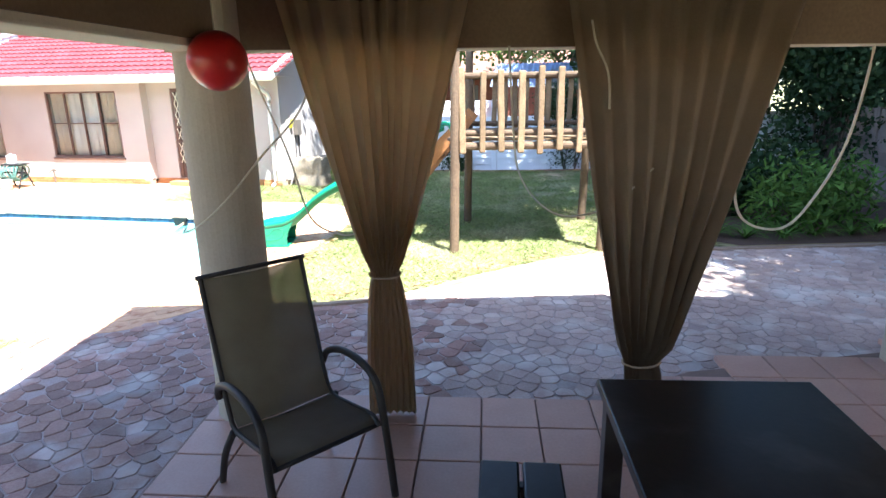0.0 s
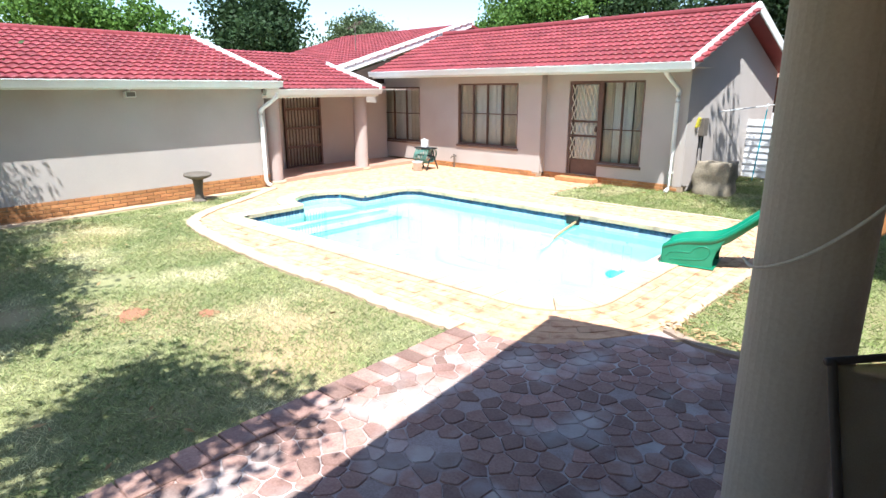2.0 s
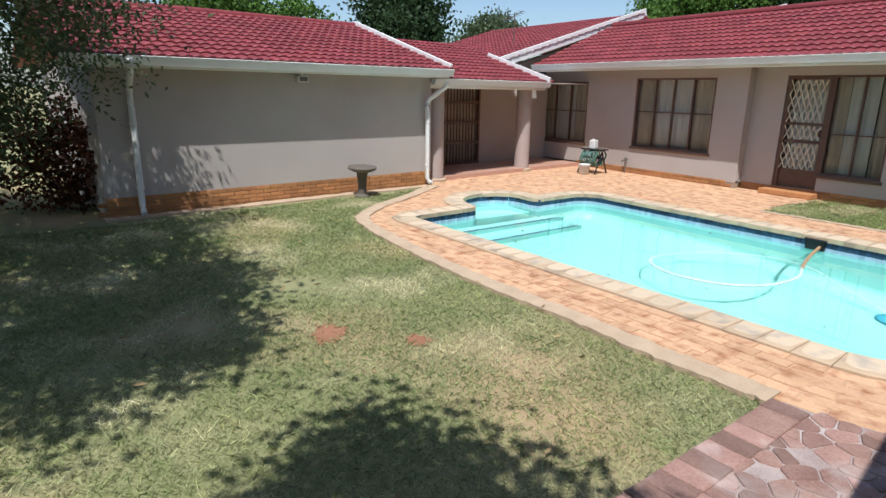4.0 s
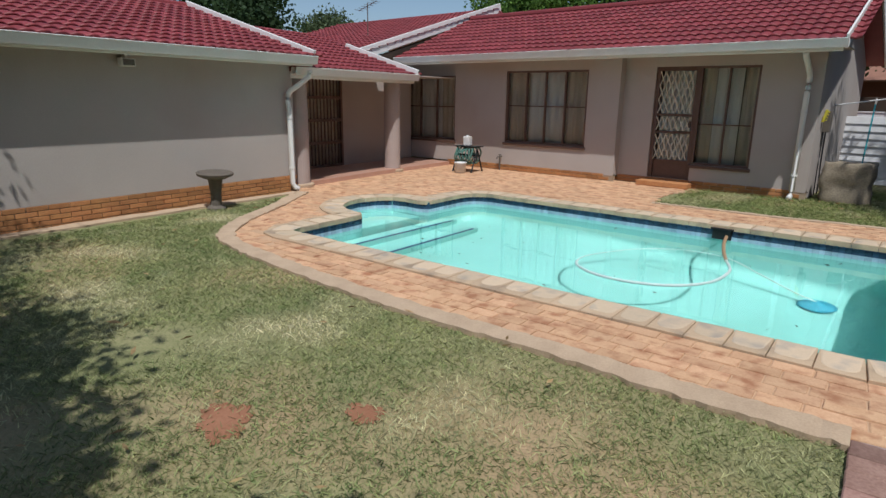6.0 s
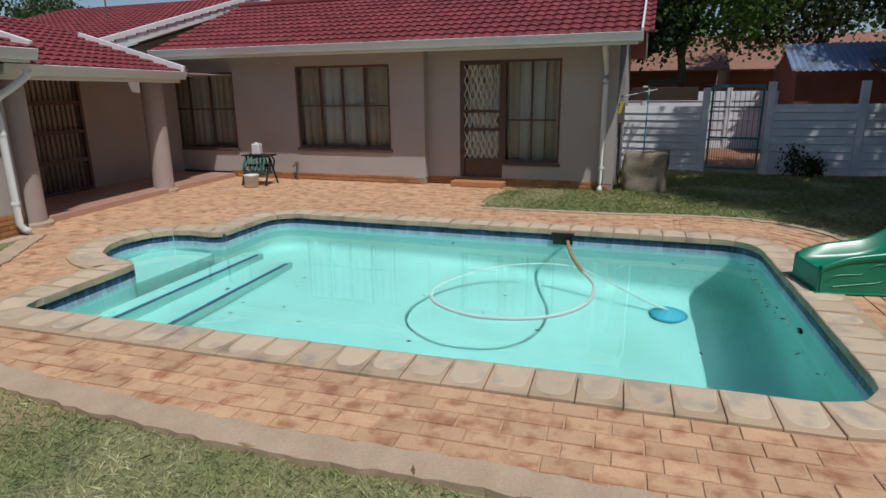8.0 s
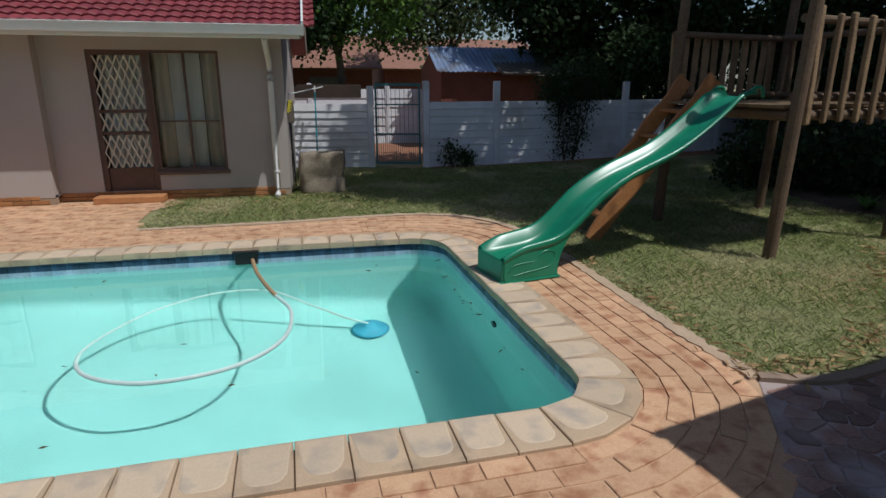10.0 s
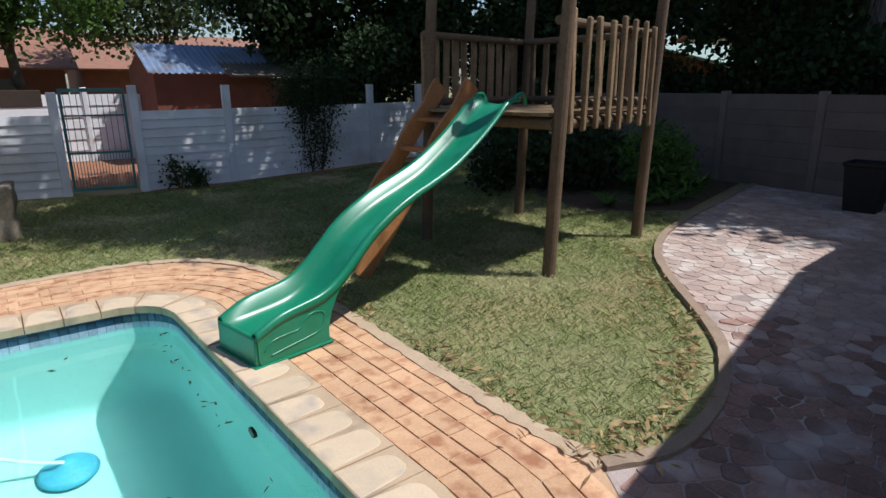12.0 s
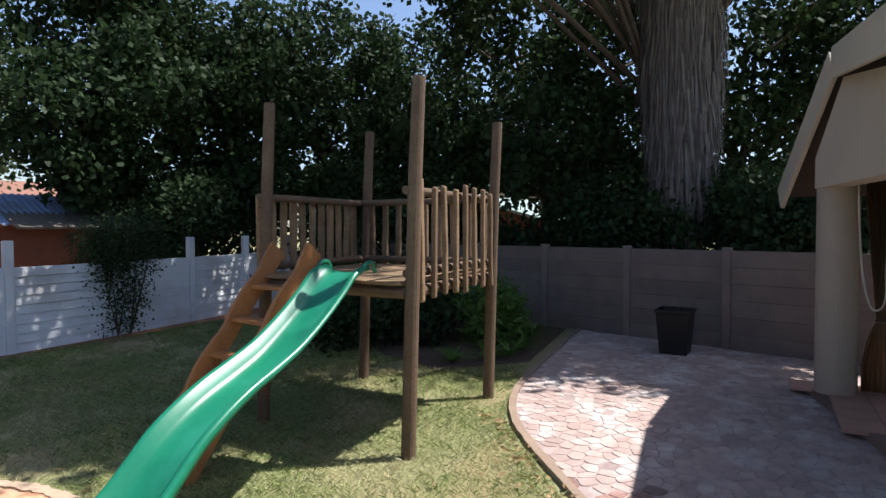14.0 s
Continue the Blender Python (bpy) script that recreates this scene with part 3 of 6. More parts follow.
for k in range(6):
    ring_pieces("brick", BASIN, 0.315 + k * 0.124, 0.315 + (k + 1) * 0.124, 0.222, 0.010, 0.008, brick_paving, PAVER, row_keep, 0.11 * (k % 2))
brick_me = block_mesh("brick", 0.217, 0.118, 0.008, 0.004, PAVER)
brick_far = block_mesh("brick_far", 0.217, 0.118, 0.008, 0.004, PAVER_FAR)
bay_zone = [(p.x, p.y) for p in outward(resample(POOL, 0.1), 0.40, 3)]
spots = []
for j in range(68):
    for i in range(52):
        x, y = -12.2 + i * 0.224 + (0.112 if j % 2 else 0), 4.0 + j * 0.125
        if not inside(x, y, PAVED) or not (x > -4.2 and y < 5.6) and (not inside(x - 0.05, y - 0.06, PAVED) or not inside(x + 0.06, y + 0.06, PAVED)):
            continue
        if inside(x, y, bay_zone) or (x > -8.6 and inside(x, y, ring_zone)):
            continue
        spots.append((x, y, random.uniform(-0.002, 0.003), random.uniform(-1.2, 1.2), 1, 1))
pieces("brick", spots, brick_me, brick_far, brick_paving, (-8.5, 5.2), 160)

bm = B()
ribbon(bm, smooth_line([(x, y, 0) for x, y in LAWN_EDGE], 14), 0.19, -0.05, 0.026, rag=0.16)
structure("kerb_lawn", bm, CONCRETE, "rough pale concrete strip edging the lawn")
bm = B()
ribbon(bm, smooth_line([(x, y, 0) for x, y in EAST_EDGE], 14), 0.10, -0.05, 0.016, rag=0.3)
structure("kerb_east", bm, CONCRETE, "rough pale concrete strip edging the brick paving")
bm = B()
ribbon(bm, smooth_line([(x, y, 0) for x, y in KERB], 5), 0.075, -0.05, 0.032)
structure("kerb_terrace", bm, KERB_MAT, "low worn cement kerb along the terrace")
bm = B()
ribbon(bm, smooth_line([(-10.78, 1.5, 0), (-10.93, 3.2, 0), (-11.08, 5.0, 0), (-11.23, 6.9, 0)], 8), 0.20, -0.05, 0.012, rag=0.25)
structure("path_wing", bm, CONCRETE, "narrow concrete apron along the plinth")

# irregular red stones of the terrace
terrace = thing("stone_terrace", pose(0, 0, 0), "irregular dark red stone pavers with pale joints", "paving", kind="structure")
random.seed(4)


def clip_cell(poly, p, q):
    """The part of a convex cell that lies nearer to p than to q."""
    mx, my, dx, dy = (p[0] + q[0]) / 2, (p[1] + q[1]) / 2, q[0] - p[0], q[1] - p[1]
    side = [(x - mx) * dx + (y - my) * dy for x, y in poly]
    out = []
    for i, (x, y) in enumerate(poly):
        j = (i + 1) % len(poly)
        if side[i] <= 0:
            out.append((x, y))
        if side[i] * side[j] < 0:
            f = side[i] / (side[i] - side[j])
            out.append((x + (poly[j][0] - x) * f, y + (poly[j][1] - y) * f))
    return out


SX, SY = 0.150, 0.115
ta, tb = math.cos(radians(20)), math.sin(radians(20))
seeds = {}
for i in range(-36, 64):
    for j in range(-38, 90):
        u = (i + (0.5 if j % 2 else 0.0)) * SX + random.uniform(-0.062, 0.062)
        v = j * SY + random.uniform(-0.042, 0.042)
        seeds[i, j] = (u * ta - v * tb, u * tb + v * ta)
stones = []
for (i, j), (x, y) in seeds.items():
    if not inside(x, y, APRON) or inside(x, y, FLOOR) or random.random() < 0.03:
        continue
    cell = [(x - 0.3, y - 0.3), (x + 0.3, y - 0.3), (x + 0.3, y + 0.3), (x - 0.3, y + 0.3)]
    for di in (-2, -1, 0, 1, 2):
        for dj in (-2, -1, 0, 1, 2):
            if (di or dj) and (i + di, j + dj) in seeds:
                cell = clip_cell(cell, (x, y), seeds[i + di, j + dj])
    c = Vector((sum(p[0] for p in cell) / len(cell), sum(p[1] for p in cell) / len(cell), 0))
    q = [Vector((px, py, 0)) for px, py in cell]
    if len(q) > 2 and sum(inside(v.x, v.y, APRON) for v in q) >= len(q) - 1 and not any(inside(v.x, v.y, FLOOR) for v in q):
        stones.append((c, q))
stones.sort(key=lambda s: (s[0].x + 1.7) ** 2 + (s[0].y - 3.2) ** 2)
fields = {0: ([], []), 1: ([], [])}
for k, (c, q) in enumerate(stones):
    # Paler stones grow more likely towards the east and north.
    pale = int(random.random() < (c.x + 0.6 + 0.25 * (c.y - 4)) / 1.6)
    vs, fs = fields[pale]
    z, f = 0.011 + random.uniform(-0.003, 0.003), random.uniform(0.91, 0.995)
    ring = []
    for a, b in zip(q, q[1:] + q[:1]):
        g = min(0.22, 0.012 / max((b - a).length, 0.01))
        for h in (g, 1 - g):
            p = a.lerp(b, h)
            p = c + (p - c) * (f + 0.10 * noise.noise(p * 11.0))
            ring.append(p)
    m = len(ring)
    top = [((p.x - c.x) * 0.93, (p.y - c.y) * 0.93, 0) for p in ring]
    low = [(p.x - c.x, p.y - c.y, -0.010) for p in ring]
    faces = [tuple(range(m))] + [(i, m + i, m + (i + 1) % m, (i + 1) % m) for i in range(m)]
    if k < 290:
        me = bpy.data.meshes.new("stone")
        me.from_pydata(top + low, [], faces)
        me.materials.append(STONE_PALE if pale else STONE)
        ob = new("stone", me)
        ob.parent, ob.location = terrace, (c.x, c.y, z)
    else:
        o = len(vs)
        vs += [(x + c.x, y + c.y, w + z) for x, y, w in top + low]
        fs += [tuple(i + o for i in g) for g in faces]
for pale, mat in ((0, STONE_FAR), (1, STONE_PALE)):
    me = bpy.data.meshes.new("stone_field")
    me.from_pydata(fields[pale][0], [], fields[pale][1])
    me.materials.append(mat)
    ob = new("stone_field", me)
    ob.parent = terrace
    tagged(ob, "paler stones of the terrace" if pale else "", kind="stuff")
edge_me = block_mesh("edging_brick", 0.215, 0.135, 0.020, 0.006, STONE)
for k in range(51):
    y = 4.18 - k * 0.142
    ob = new("edging_brick", edge_me)
    ob.parent = terrace
    ob.matrix_basis = pose(-3.31 + (4.2 - y) * 0.055, y, random.uniform(0, 0.004), 0, 0, 3 + random.uniform(-2, 2))

# tiled patio floor
bm = B()
prism(bm, FLOOR, -0.02, 0.088)
patio_floor = structure("floor_patio", bm, TILE_BED, "raised terracotta tiled patio floor")
tile_me = block_mesh("tile", 0.338, 0.338, 0.012, 0.004, TILE)
ca, sa = math.cos(radians(8.6)), math.sin(radians(8.6))
for i in range(-6, 14):
    for j in range(-22, 4):
        u, v = i * 0.348 + 0.174, j * 0.348 - 0.174
        x, y = 0.706 + u * ca - v * sa, 3.80 + u * sa + v * ca
        if inside(x, y, FLOOR) and y > -3:
            ob = new("tile", tile_me)
            ob.parent = patio_floor
            ob.matrix_basis = pose(x, y, 0.088, 0, 0, 8.6)


# ---- houses: walls, roofs, openings ----
def wall_run(bm, p, q, thick, height, openings=(), z0=0.0):
    """A wall whose seen face runs from p to q, thickness to the left of that way, with openings (s0, s1, bottom, top)."""
    p, q = Vector((*p, 0)), Vector((*q, 0))
    d = (q - p).normalized()
    m = Matrix.Translation(p) @ Matrix(((d.x, -d.y, 0, 0), (d.y, d.x, 0, 0), (0, 0, 1, 0), (0, 0, 0, 1)))
    s = 0.0
    for a, b, lo, hi in sorted(openings):
        if a > s:
            box(bm, s, 0, z0, a, thick, height, 0, m)
        if lo > z0:
            box(bm, a, 0, z0, b, thick, lo, 0, m)
        if hi < height:
            box(bm, a, 0, hi, b, thick, height, 0, m)
        s = b
    box(bm, s, 0, z0, (q - p).length, thick, height, 0, m)
    return bm


TW, TD = 0.33, 0.265


def tile_profile():
    """A double-roll tile: rounded rolls, narrow valleys and a thick butt edge."""
    bm = B()
    cols = 16
    rows = []
    for y, dz, amp in ((0.004, -0.004, 0.6), (-0.008, 0.024, 1.0), (0.02, 0.034, 1.0), (TD * 0.6, 0.018, 1.0), (TD + 0.03, 0.0, 0.8)):
        row = []
        for c in range(cols + 1):
            wave = abs(math.cos(2 * math.pi * c / cols)) ** 0.8
            bow = 0.018 * (1 - wave) if y < 0.1 else 0.0
            row.append(bm.verts.new((TW * c / cols, y + bow, dz + 0.030 * amp * (wave - 0.5))))
        rows.append(row)
    for r, t in zip(rows, rows[1:]):
        for c in range(cols):
            bm.faces.new((r[c], r[c + 1], t[c + 1], t[c]))
    return finish("roof_tile", bm, ROOF, True)


tile_shape = tile_profile()


def roof_slope(name, eave_a, eave_b, top_a, label, keep=None, thick=0.07):
    """A tiled slope: eave from a to b, and the way up from a."""
    a, b, t = Vector(eave_a), Vector(eave_b), Vector(top_a)
    x, up = (b - a), (t - a)
    lx, lu = x.length, up.length
    x.normalize()
    up = (up - x * up.dot(x)).normalized()
    zn = x.cross(up)
    m = Matrix(((x.x, up.x, zn.x, a.x), (x.y, up.y, zn.y, a.y), (x.z, up.z, zn.z, a.z), (0, 0, 0, 1)))
    bm = B()
    box(bm, 0, 0, -thick, lx, lu, -0.004, 0, m)
    base = structure(name, bm, ROOF_BED, label)
    for j in range(math.ceil(lu / TD)):
        for i in range(math.ceil(lx / TW)):
            u, v = i * TW, j * TD
            if u + TW > lx + 0.30 or v + TD > lu + 0.12 or (keep and not keep(u, v)):
                continue
            ob = new("roof_tile", tile_shape)
            ob.parent = base
            ob.matrix_basis = m @ Matrix.Translation((u, v, 0.002))
    return base


def board(name, p, q, w, h, label, mat=WHITE, up=(0, 0, 1)):
    bm = B()
    beam(bm, p, q, w, h, 0.008, up)
    return structure(name, bm, mat, label)


def gutter(p, q, label="white painted eaves gutter"):
    """An open box gutter with a rolled lip."""
    p, q = Vector(p), Vector(q)
    d = (q - p).normalized()
    s = Vector((d.y, -d.x, 0))
    bm = B()
    prof = [(0.0, 0.0), (0.0, -0.115), (0.095, -0.115), (0.125, -0.02), (0.135, 0.0), (0.118, 0.006), (0.108, -0.02), (0.083, -0.10), (0.012, -0.10), (0.012, 0.0)]
    r0 = [bm.verts.new(p + s * a + Vector((0, 0, z))) for a, z in prof]
    r1 = [bm.verts.new(q + s * a + Vector((0, 0, z))) for a, z in prof]
    for k in range(len(prof)):
        bm.faces.new((r0[k], r0[(k + 1) % len(prof)], r1[(k + 1) % len(prof)], r1[k]))
    bm.faces.new(r0)
    bm.faces.new(list(reversed(r1)))
    bmesh.ops.recalc_face_normals(bm, faces=bm.faces[:])
    return structure("gutter", bm, WHITE, label)


def downpipe(x, y, top, bottom, lean, label):
    """A white round pipe with an elbow to the gutter, an offset shoe and two brackets."""
    t = thing("downpipe", pose(x, y, 0), label, "downpipe")
    bm = B()
    lx, ly = lean
    tube(bm, smooth_line([(lx, ly, top), (lx, ly, top - 0.08), (lx * 0.5, ly * 0.5, top - 0.22), (0, 0, top - 0.36), (0, 0, top - 0.6)], 5)[:-1] + [Vector((0, 0, top - 0.6)), Vector((0, 0, bottom + 0.12)), Vector((lx * 0.12, ly * 0.12, bottom + 0.05)), Vector((lx * 0.3, ly * 0.3, bottom + 0.02))], 0.042, 14)
    part("pipe", bm, WHITE, t, smooth=True)
    for z in (bottom + 0.35, (top + bottom) / 2 + 0.2):
        bm = B()
        tube(bm, [(0, 0, z), (0, 0, z + 0.03)], 0.05, 14)
        part("bracket", bm, WHITE, t)
    return t


WALL_L, WALL_R, STEP_X, CORNER_X = 11.90, 12.10, -8.10, -4.92
bm = B()
wall_run(bm, (-14.6, WALL_L), (STEP_X, WALL_L), 0.28, 2.42, [(0.98, 2.6, 0.57, 2.0), (3.98, 5.86, 0.61, 2.07)], 0.11)
structure("wall_south_left", bm, PLASTER, "taupe plastered house wall with two windows")
bm = B()
wall_run(bm, (STEP_X, WALL_R), (CORNER_X, WALL_R), 0.28, 2.42, [(0.58, 1.34, 0.11, 2.10), (1.34, 2.30, 0.42, 2.10)], 0.11)
structure("wall_south_right", bm, PLASTER, "taupe plastered house wall with a garden door")
bm = B()
prism(bm, [(12.381, 0.0), (17.0, 0.0), (17.0, 2.30), (14.2, 3.40), (12.381, 2.69)], 0, 0.28)
bmesh.ops.transform(bm, matrix=Matrix(((0, 0, 1, CORNER_X - 0.28), (1, 0, 0, 0), (0, 1, 0, 0), (0, 0, 0, 1))), verts=bm.verts[:])
bmesh.ops.recalc_face_normals(bm, faces=bm.faces[:])
box(bm, CORNER_X - 0.28, 12.1, 2.42, CORNER_X, 12.381, 2.59)
structure("wall_east_gable", bm, PLASTER, "taupe plastered gable end wall")
# Backing walls close the openings; room shade is in their dark colour.
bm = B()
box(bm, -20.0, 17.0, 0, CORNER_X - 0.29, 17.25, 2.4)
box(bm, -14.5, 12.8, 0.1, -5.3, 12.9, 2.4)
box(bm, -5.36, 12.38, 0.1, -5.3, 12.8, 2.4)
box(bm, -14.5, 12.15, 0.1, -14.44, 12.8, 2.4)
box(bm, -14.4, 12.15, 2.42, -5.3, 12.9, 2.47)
structure("wall_rooms", bm, ROOM, "dark backing walls behind the windows, room shade in their colour")


def brick_course(p, q, z0, courses, label, face=0.02):
    """A plinth of single bricks between p and q, standing proud of a mortar core."""
    p, q = Vector((*p, 0)), Vector((*q, 0))
    d = (q - p).normalized()
    s = Vector((d.y, -d.x, 0))
    bm = B()
    beam(bm, p + Vector((0, 0, z0 + courses * 0.03)) + s * 0.0, q + Vector((0, 0, z0 + courses * 0.03)), 0.1, courses * 0.06)
    base = structure("plinth", bm, MORTAR, label)
    me = plinth_brick
    L = (q - p).length
    for c in range(courses):
        u = 0.115 if c % 2 == 0 else 0.0
        while u < L - 0.11:
            w = p + d * u + s * (0.05 + 0.006)
            ob = new("brick", me)
            ob.parent = base
            ob.matrix_basis = Matrix.Translation((w.x, w.y, z0 + c * 0.06 + 0.004)) @ Matrix(((d.x, -s.x, 0, 0), (d.y, -s.y, 0, 0), (0, 0, 1, 0), (0, 0, 0, 1)))
            u += 0.23
    return base


bm = B()
box(bm, -0.110, -0.012, 0, 0.110, 0.03, 0.052, 0.004)
plinth_brick = finish("plinth_brick", bm, BRICK)
brick_course((-12.2, WALL_L + 0.055), (STEP_X, WALL_L + 0.055), -0.04, 3, "low orange face brick plinth under the house wall")
brick_course((STEP_X, WALL_R + 0.055), (CORNER_X, WALL_R + 0.055), -0.04, 3, "low orange face brick plinth under the house wall")


def steel_window(name, x0, x1, z0, z1, y, bars, mid, label, curtain=True):
    """A brown steel window: frame, mullions, transom, panes, sill, with net curtains behind."""
    w = thing(name, pose((x0 + x1) / 2, y - 0.045, z0), label, "window", kind="structure")
    hw, h = (x1 - x0) / 2, z1 - z0
    bm = B()
    for a in ((-hw, 0, -hw + 0.04, h), (hw - 0.04, 0, hw, h), (-hw + 0.04, h - 0.04, hw - 0.04, h), (-hw + 0.04, 0, hw - 0.04, 0.04)):
        box(bm, a[0], 0.06, a[1], a[2], 0.12, a[3], 0.004)
    part("window_frame", bm, FRAME, w)
    xs = [-hw + 0.05 + (2 * hw - 0.1) * f for f in bars]
    for x in xs:
        bm = B()
        box(bm, x - 0.016, 0.065, 0.04, x + 0.016, 0.115, h - 0.04, 0.003)
        part("mullion", bm, FRAME, w)
    edges = [-hw + 0.05] + xs + [hw - 0.05]
    for a, b in zip(edges, edges[1:]):
        bm = B()
        box(bm, a + 0.02, 0.07, mid * h - 0.011, b - 0.02, 0.11, mid * h + 0.011, 0.003)
        part("transom", bm, FRAME, w)
        for lo, hi in ((0.05, mid * h - 0.015), (mid * h + 0.015, h - 0.05)):
            bm = B()
            box(bm, a + 0.021, 0.088, lo + 0.001, b - 0.021, 0.093, hi - 0.001)
            part("pane", bm, GLASS, w).visible_shadow = False
    bm = B()
    box(bm, -hw - 0.03, -0.035, -0.055, hw + 0.03, 0.06, -0.002, 0.008)
    part("window_sill", bm, FRAME, w).location = (0, 0.045, 0)
    if curtain:
        for a, b, amp in ((-hw + 0.02, -hw * 0.45, 0.03), (-hw * 0.44, hw * 0.44, 0.012), (hw * 0.45, hw - 0.02, 0.03)):
            drape = cloth((x0 + x1) / 2 + a, (x0 + x1) / 2 + b, y + 0.105, z0 + 0.005, z1 - 0.01, amp, LACE if amp < 0.02 else SIDE_DRAPE)
            tagged(drape, "white net curtain hanging behind the window" if amp < 0.02 else "beige side curtain hanging in folds behind the window", "curtain", "net curtains of the house")
    return w


def cloth(x0, x1, y, z0, z1, amp, mat=None):
    bm = B()
    n = max(8, int((x1 - x0) / 0.018))
    rows = []
    ph = random.uniform(0, 6)
    for z in (z0, (z0 + z1) / 2, z1):
        rows.append([bm.verts.new((x0 + (x1 - x0) * k / n, y + amp * math.sin(k * 0.75 + ph) + amp * 0.5 * math.sin(k * 0.31 + ph * 2), z)) for k in range(n + 1)])
    for r, s in zip(rows, rows[1:]):
        for k in range(n):
            bm.faces.new((r[k], r[k + 1], s[k + 1], s[k]))
    bmesh.ops.solidify(bm, geom=bm.faces[:], thickness=0.003)
    return part("net_curtain", bm, mat or LACE, None, "", True)


steel_window("window_1", -13.62, -12.0, 0.57, 2.0, WALL_L, (0.33, 0.66), 0.52, "brown steel window with net curtains beside the porch")
steel_window("window_2", -10.62, -8.74, 0.61, 2.07, WALL_L, (0.25, 0.5, 0.75), 0.52, "wide brown steel window with net curtains")
steel_window("window_3", -6.755, -5.80, 0.42, 2.10, WALL_R, (0.5,), 0.42, "brown steel side window beside the garden door")

# garden door with security trellis
door = thing("door_1", pose(-7.14, WALL_R, 0.11), "closed glazed garden door behind a cream security trellis", "door", kind="structure")
bm = B()
for a in ((-0.38, 0, -0.31, 1.99), (0.31, 0, 0.38, 1.99), (-0.31, 1.92, 0.31, 1.99)):
    box(bm, a[0], 0.03, a[1], a[2], 0.12, a[3], 0.004)
part("door_frame", bm, FRAME, door)
bm = B()
box(bm, -0.31, 0.07, 0.0, 0.31, 0.115, 0.36, 0.004)
part("kick_panel", bm, FRAME, door)
bm = B()
box(bm, -0.31, 0.09, 0.36, 0.31, 0.095, 1.92)
part("pane", bm, GLASS, door).visible_shadow = False
for z in (0.855, 1.16):
    bm = B()
    box(bm, -0.31, 0.055, z - 0.022, 0.31, 0.087, z + 0.022, 0.004)
    part("rail", bm, FRAME, door)
for z0, z1, rows in ((0.37, 0.82, 2), (0.89, 1.13, 1), (1.19, 1.91, 3)):
    bm = B()
    cols = 6
    w, h = 0.60 / cols, (z1 - z0) / rows
    for i in range(cols):
        for j in range(rows):
            xa, za = -0.30 + i * w, z0 + j * h
            beam(bm, (xa, 0.012, za), (xa + w, 0.012, za + h), 0.014, 0.010, 0, (0, 1, 0))
            beam(bm, (xa, 0.001, za + h), (xa + w, 0.001, za), 0.014, 0.010, 0, (0, 1, 0))
    part("trellis", bm, TRELLIS, door, "cream diamond trellis")
bm = B()
box(bm, 0.24, 0.02, 0.95, 0.30, 0.06, 1.07, 0.006)
part("lock_box", bm, FRAME, door)
tagged(cloth(-7.43, -6.84, WALL_R + 0.165, 0.12, 2.09, 0.02), "white net curtain hanging behind the garden door", "curtain", "net curtains of the house")
bm = B()
box(bm, -0.46, -0.30, -0.10, 0.46, -0.02, -0.01, 0.01)
part("threshold", bm, BRICK, door, "orange brick threshold step")

# roofs of the main house
roof_slope("roof_main_front", (-13.35, 11.36, 2.37), (-4.62, 11.36, 2.37), (-13.35, 14.20, 3.50), "red glazed profiled tile roof")
bm = B()
beam(bm, (-9.0, 14.2, 3.46), (-9.0, 17.25, 2.32), 8.75, 0.07)
structure("roof_main_back", bm, ROOF, "red tile roof, far slope")
bm = B()
tube(bm, [(-13.35, 14.2, 3.50), (-4.62, 14.2, 3.50)], 0.085, 12)
structure("roof_ridge", bm, ROOF, "red ridge tiles")
gutter((-13.3, 11.35, 2.38), (-4.58, 11.35, 2.38))
board("fascia_main", (-13.3, 11.38, 2.305), (-4.64, 11.38, 2.305), 0.022, 0.17, "white fascia board")
board("barge_front", (-4.60, 11.26, 2.34), (-4.60, 14.22, 3.51), 0.03, 0.20, "white barge board of the gable")
board("barge_back", (-4.60, 17.30, 2.34), (-4.60, 14.24, 3.51), 0.03, 0.20, "white barge board of the gable")
bm = B()
box(bm, -13.3, 11.40, 2.30, -4.62, 12.4, 2.315)
structure("soffit_main", bm, PLASTER, "painted soffit under the eaves")
roof_slope("roof_west_front", (-20.0, 10.40, 2.42), (-13.47, 10.40, 2.42), (-20.0, 15.58, 3.94), "red glazed profiled tile roof, higher part")
board("barge_west", (-13.45, 10.34, 2.41), (-13.45, 15.60, 3.95), 0.05, 0.24, "white barge board between the roofs")
bm = B()
prism(bm, [(10.4, 2.0), (15.5, 2.0), (15.5, 3.70), (10.4, 2.27)], 0, 0.1)
bmesh.ops.transform(bm, matrix=Matrix(((0, 0, 1, -13.55), (1, 0, 0, 0), (0, 1, 0, 0), (0, 0, 0, 1))), verts=bm.verts[:])
bmesh.ops.recalc_face_normals(bm, faces=bm.faces[:])
structure("wall_between_roofs", bm, TIMBER, "dark boarding under the barge board")
bm = B()
beam(bm, (-16.7, 15.5, 3.84), (-16.7, 20.0, 2.6), 6.6, 0.07)
structure("roof_west_back", bm, ROOF, "red tile roof, far slope")
roof_slope("roof_rear", (-13.35, 14.6, 3.26), (-10.67, 14.6, 3.26), (-13.35, 17.7, 3.96), "red tile roof behind the ridge")
board("barge_rear", (-10.65, 14.9, 3.36), (-10.65, 17.72, 3.99), 0.05, 0.22, "white barge board behind the ridge")
bm = B()
prism(bm, [(14.9, 3.0), (17.6, 2.8), (17.6, 3.83), (14.9, 3.22)], 0, 0.1)
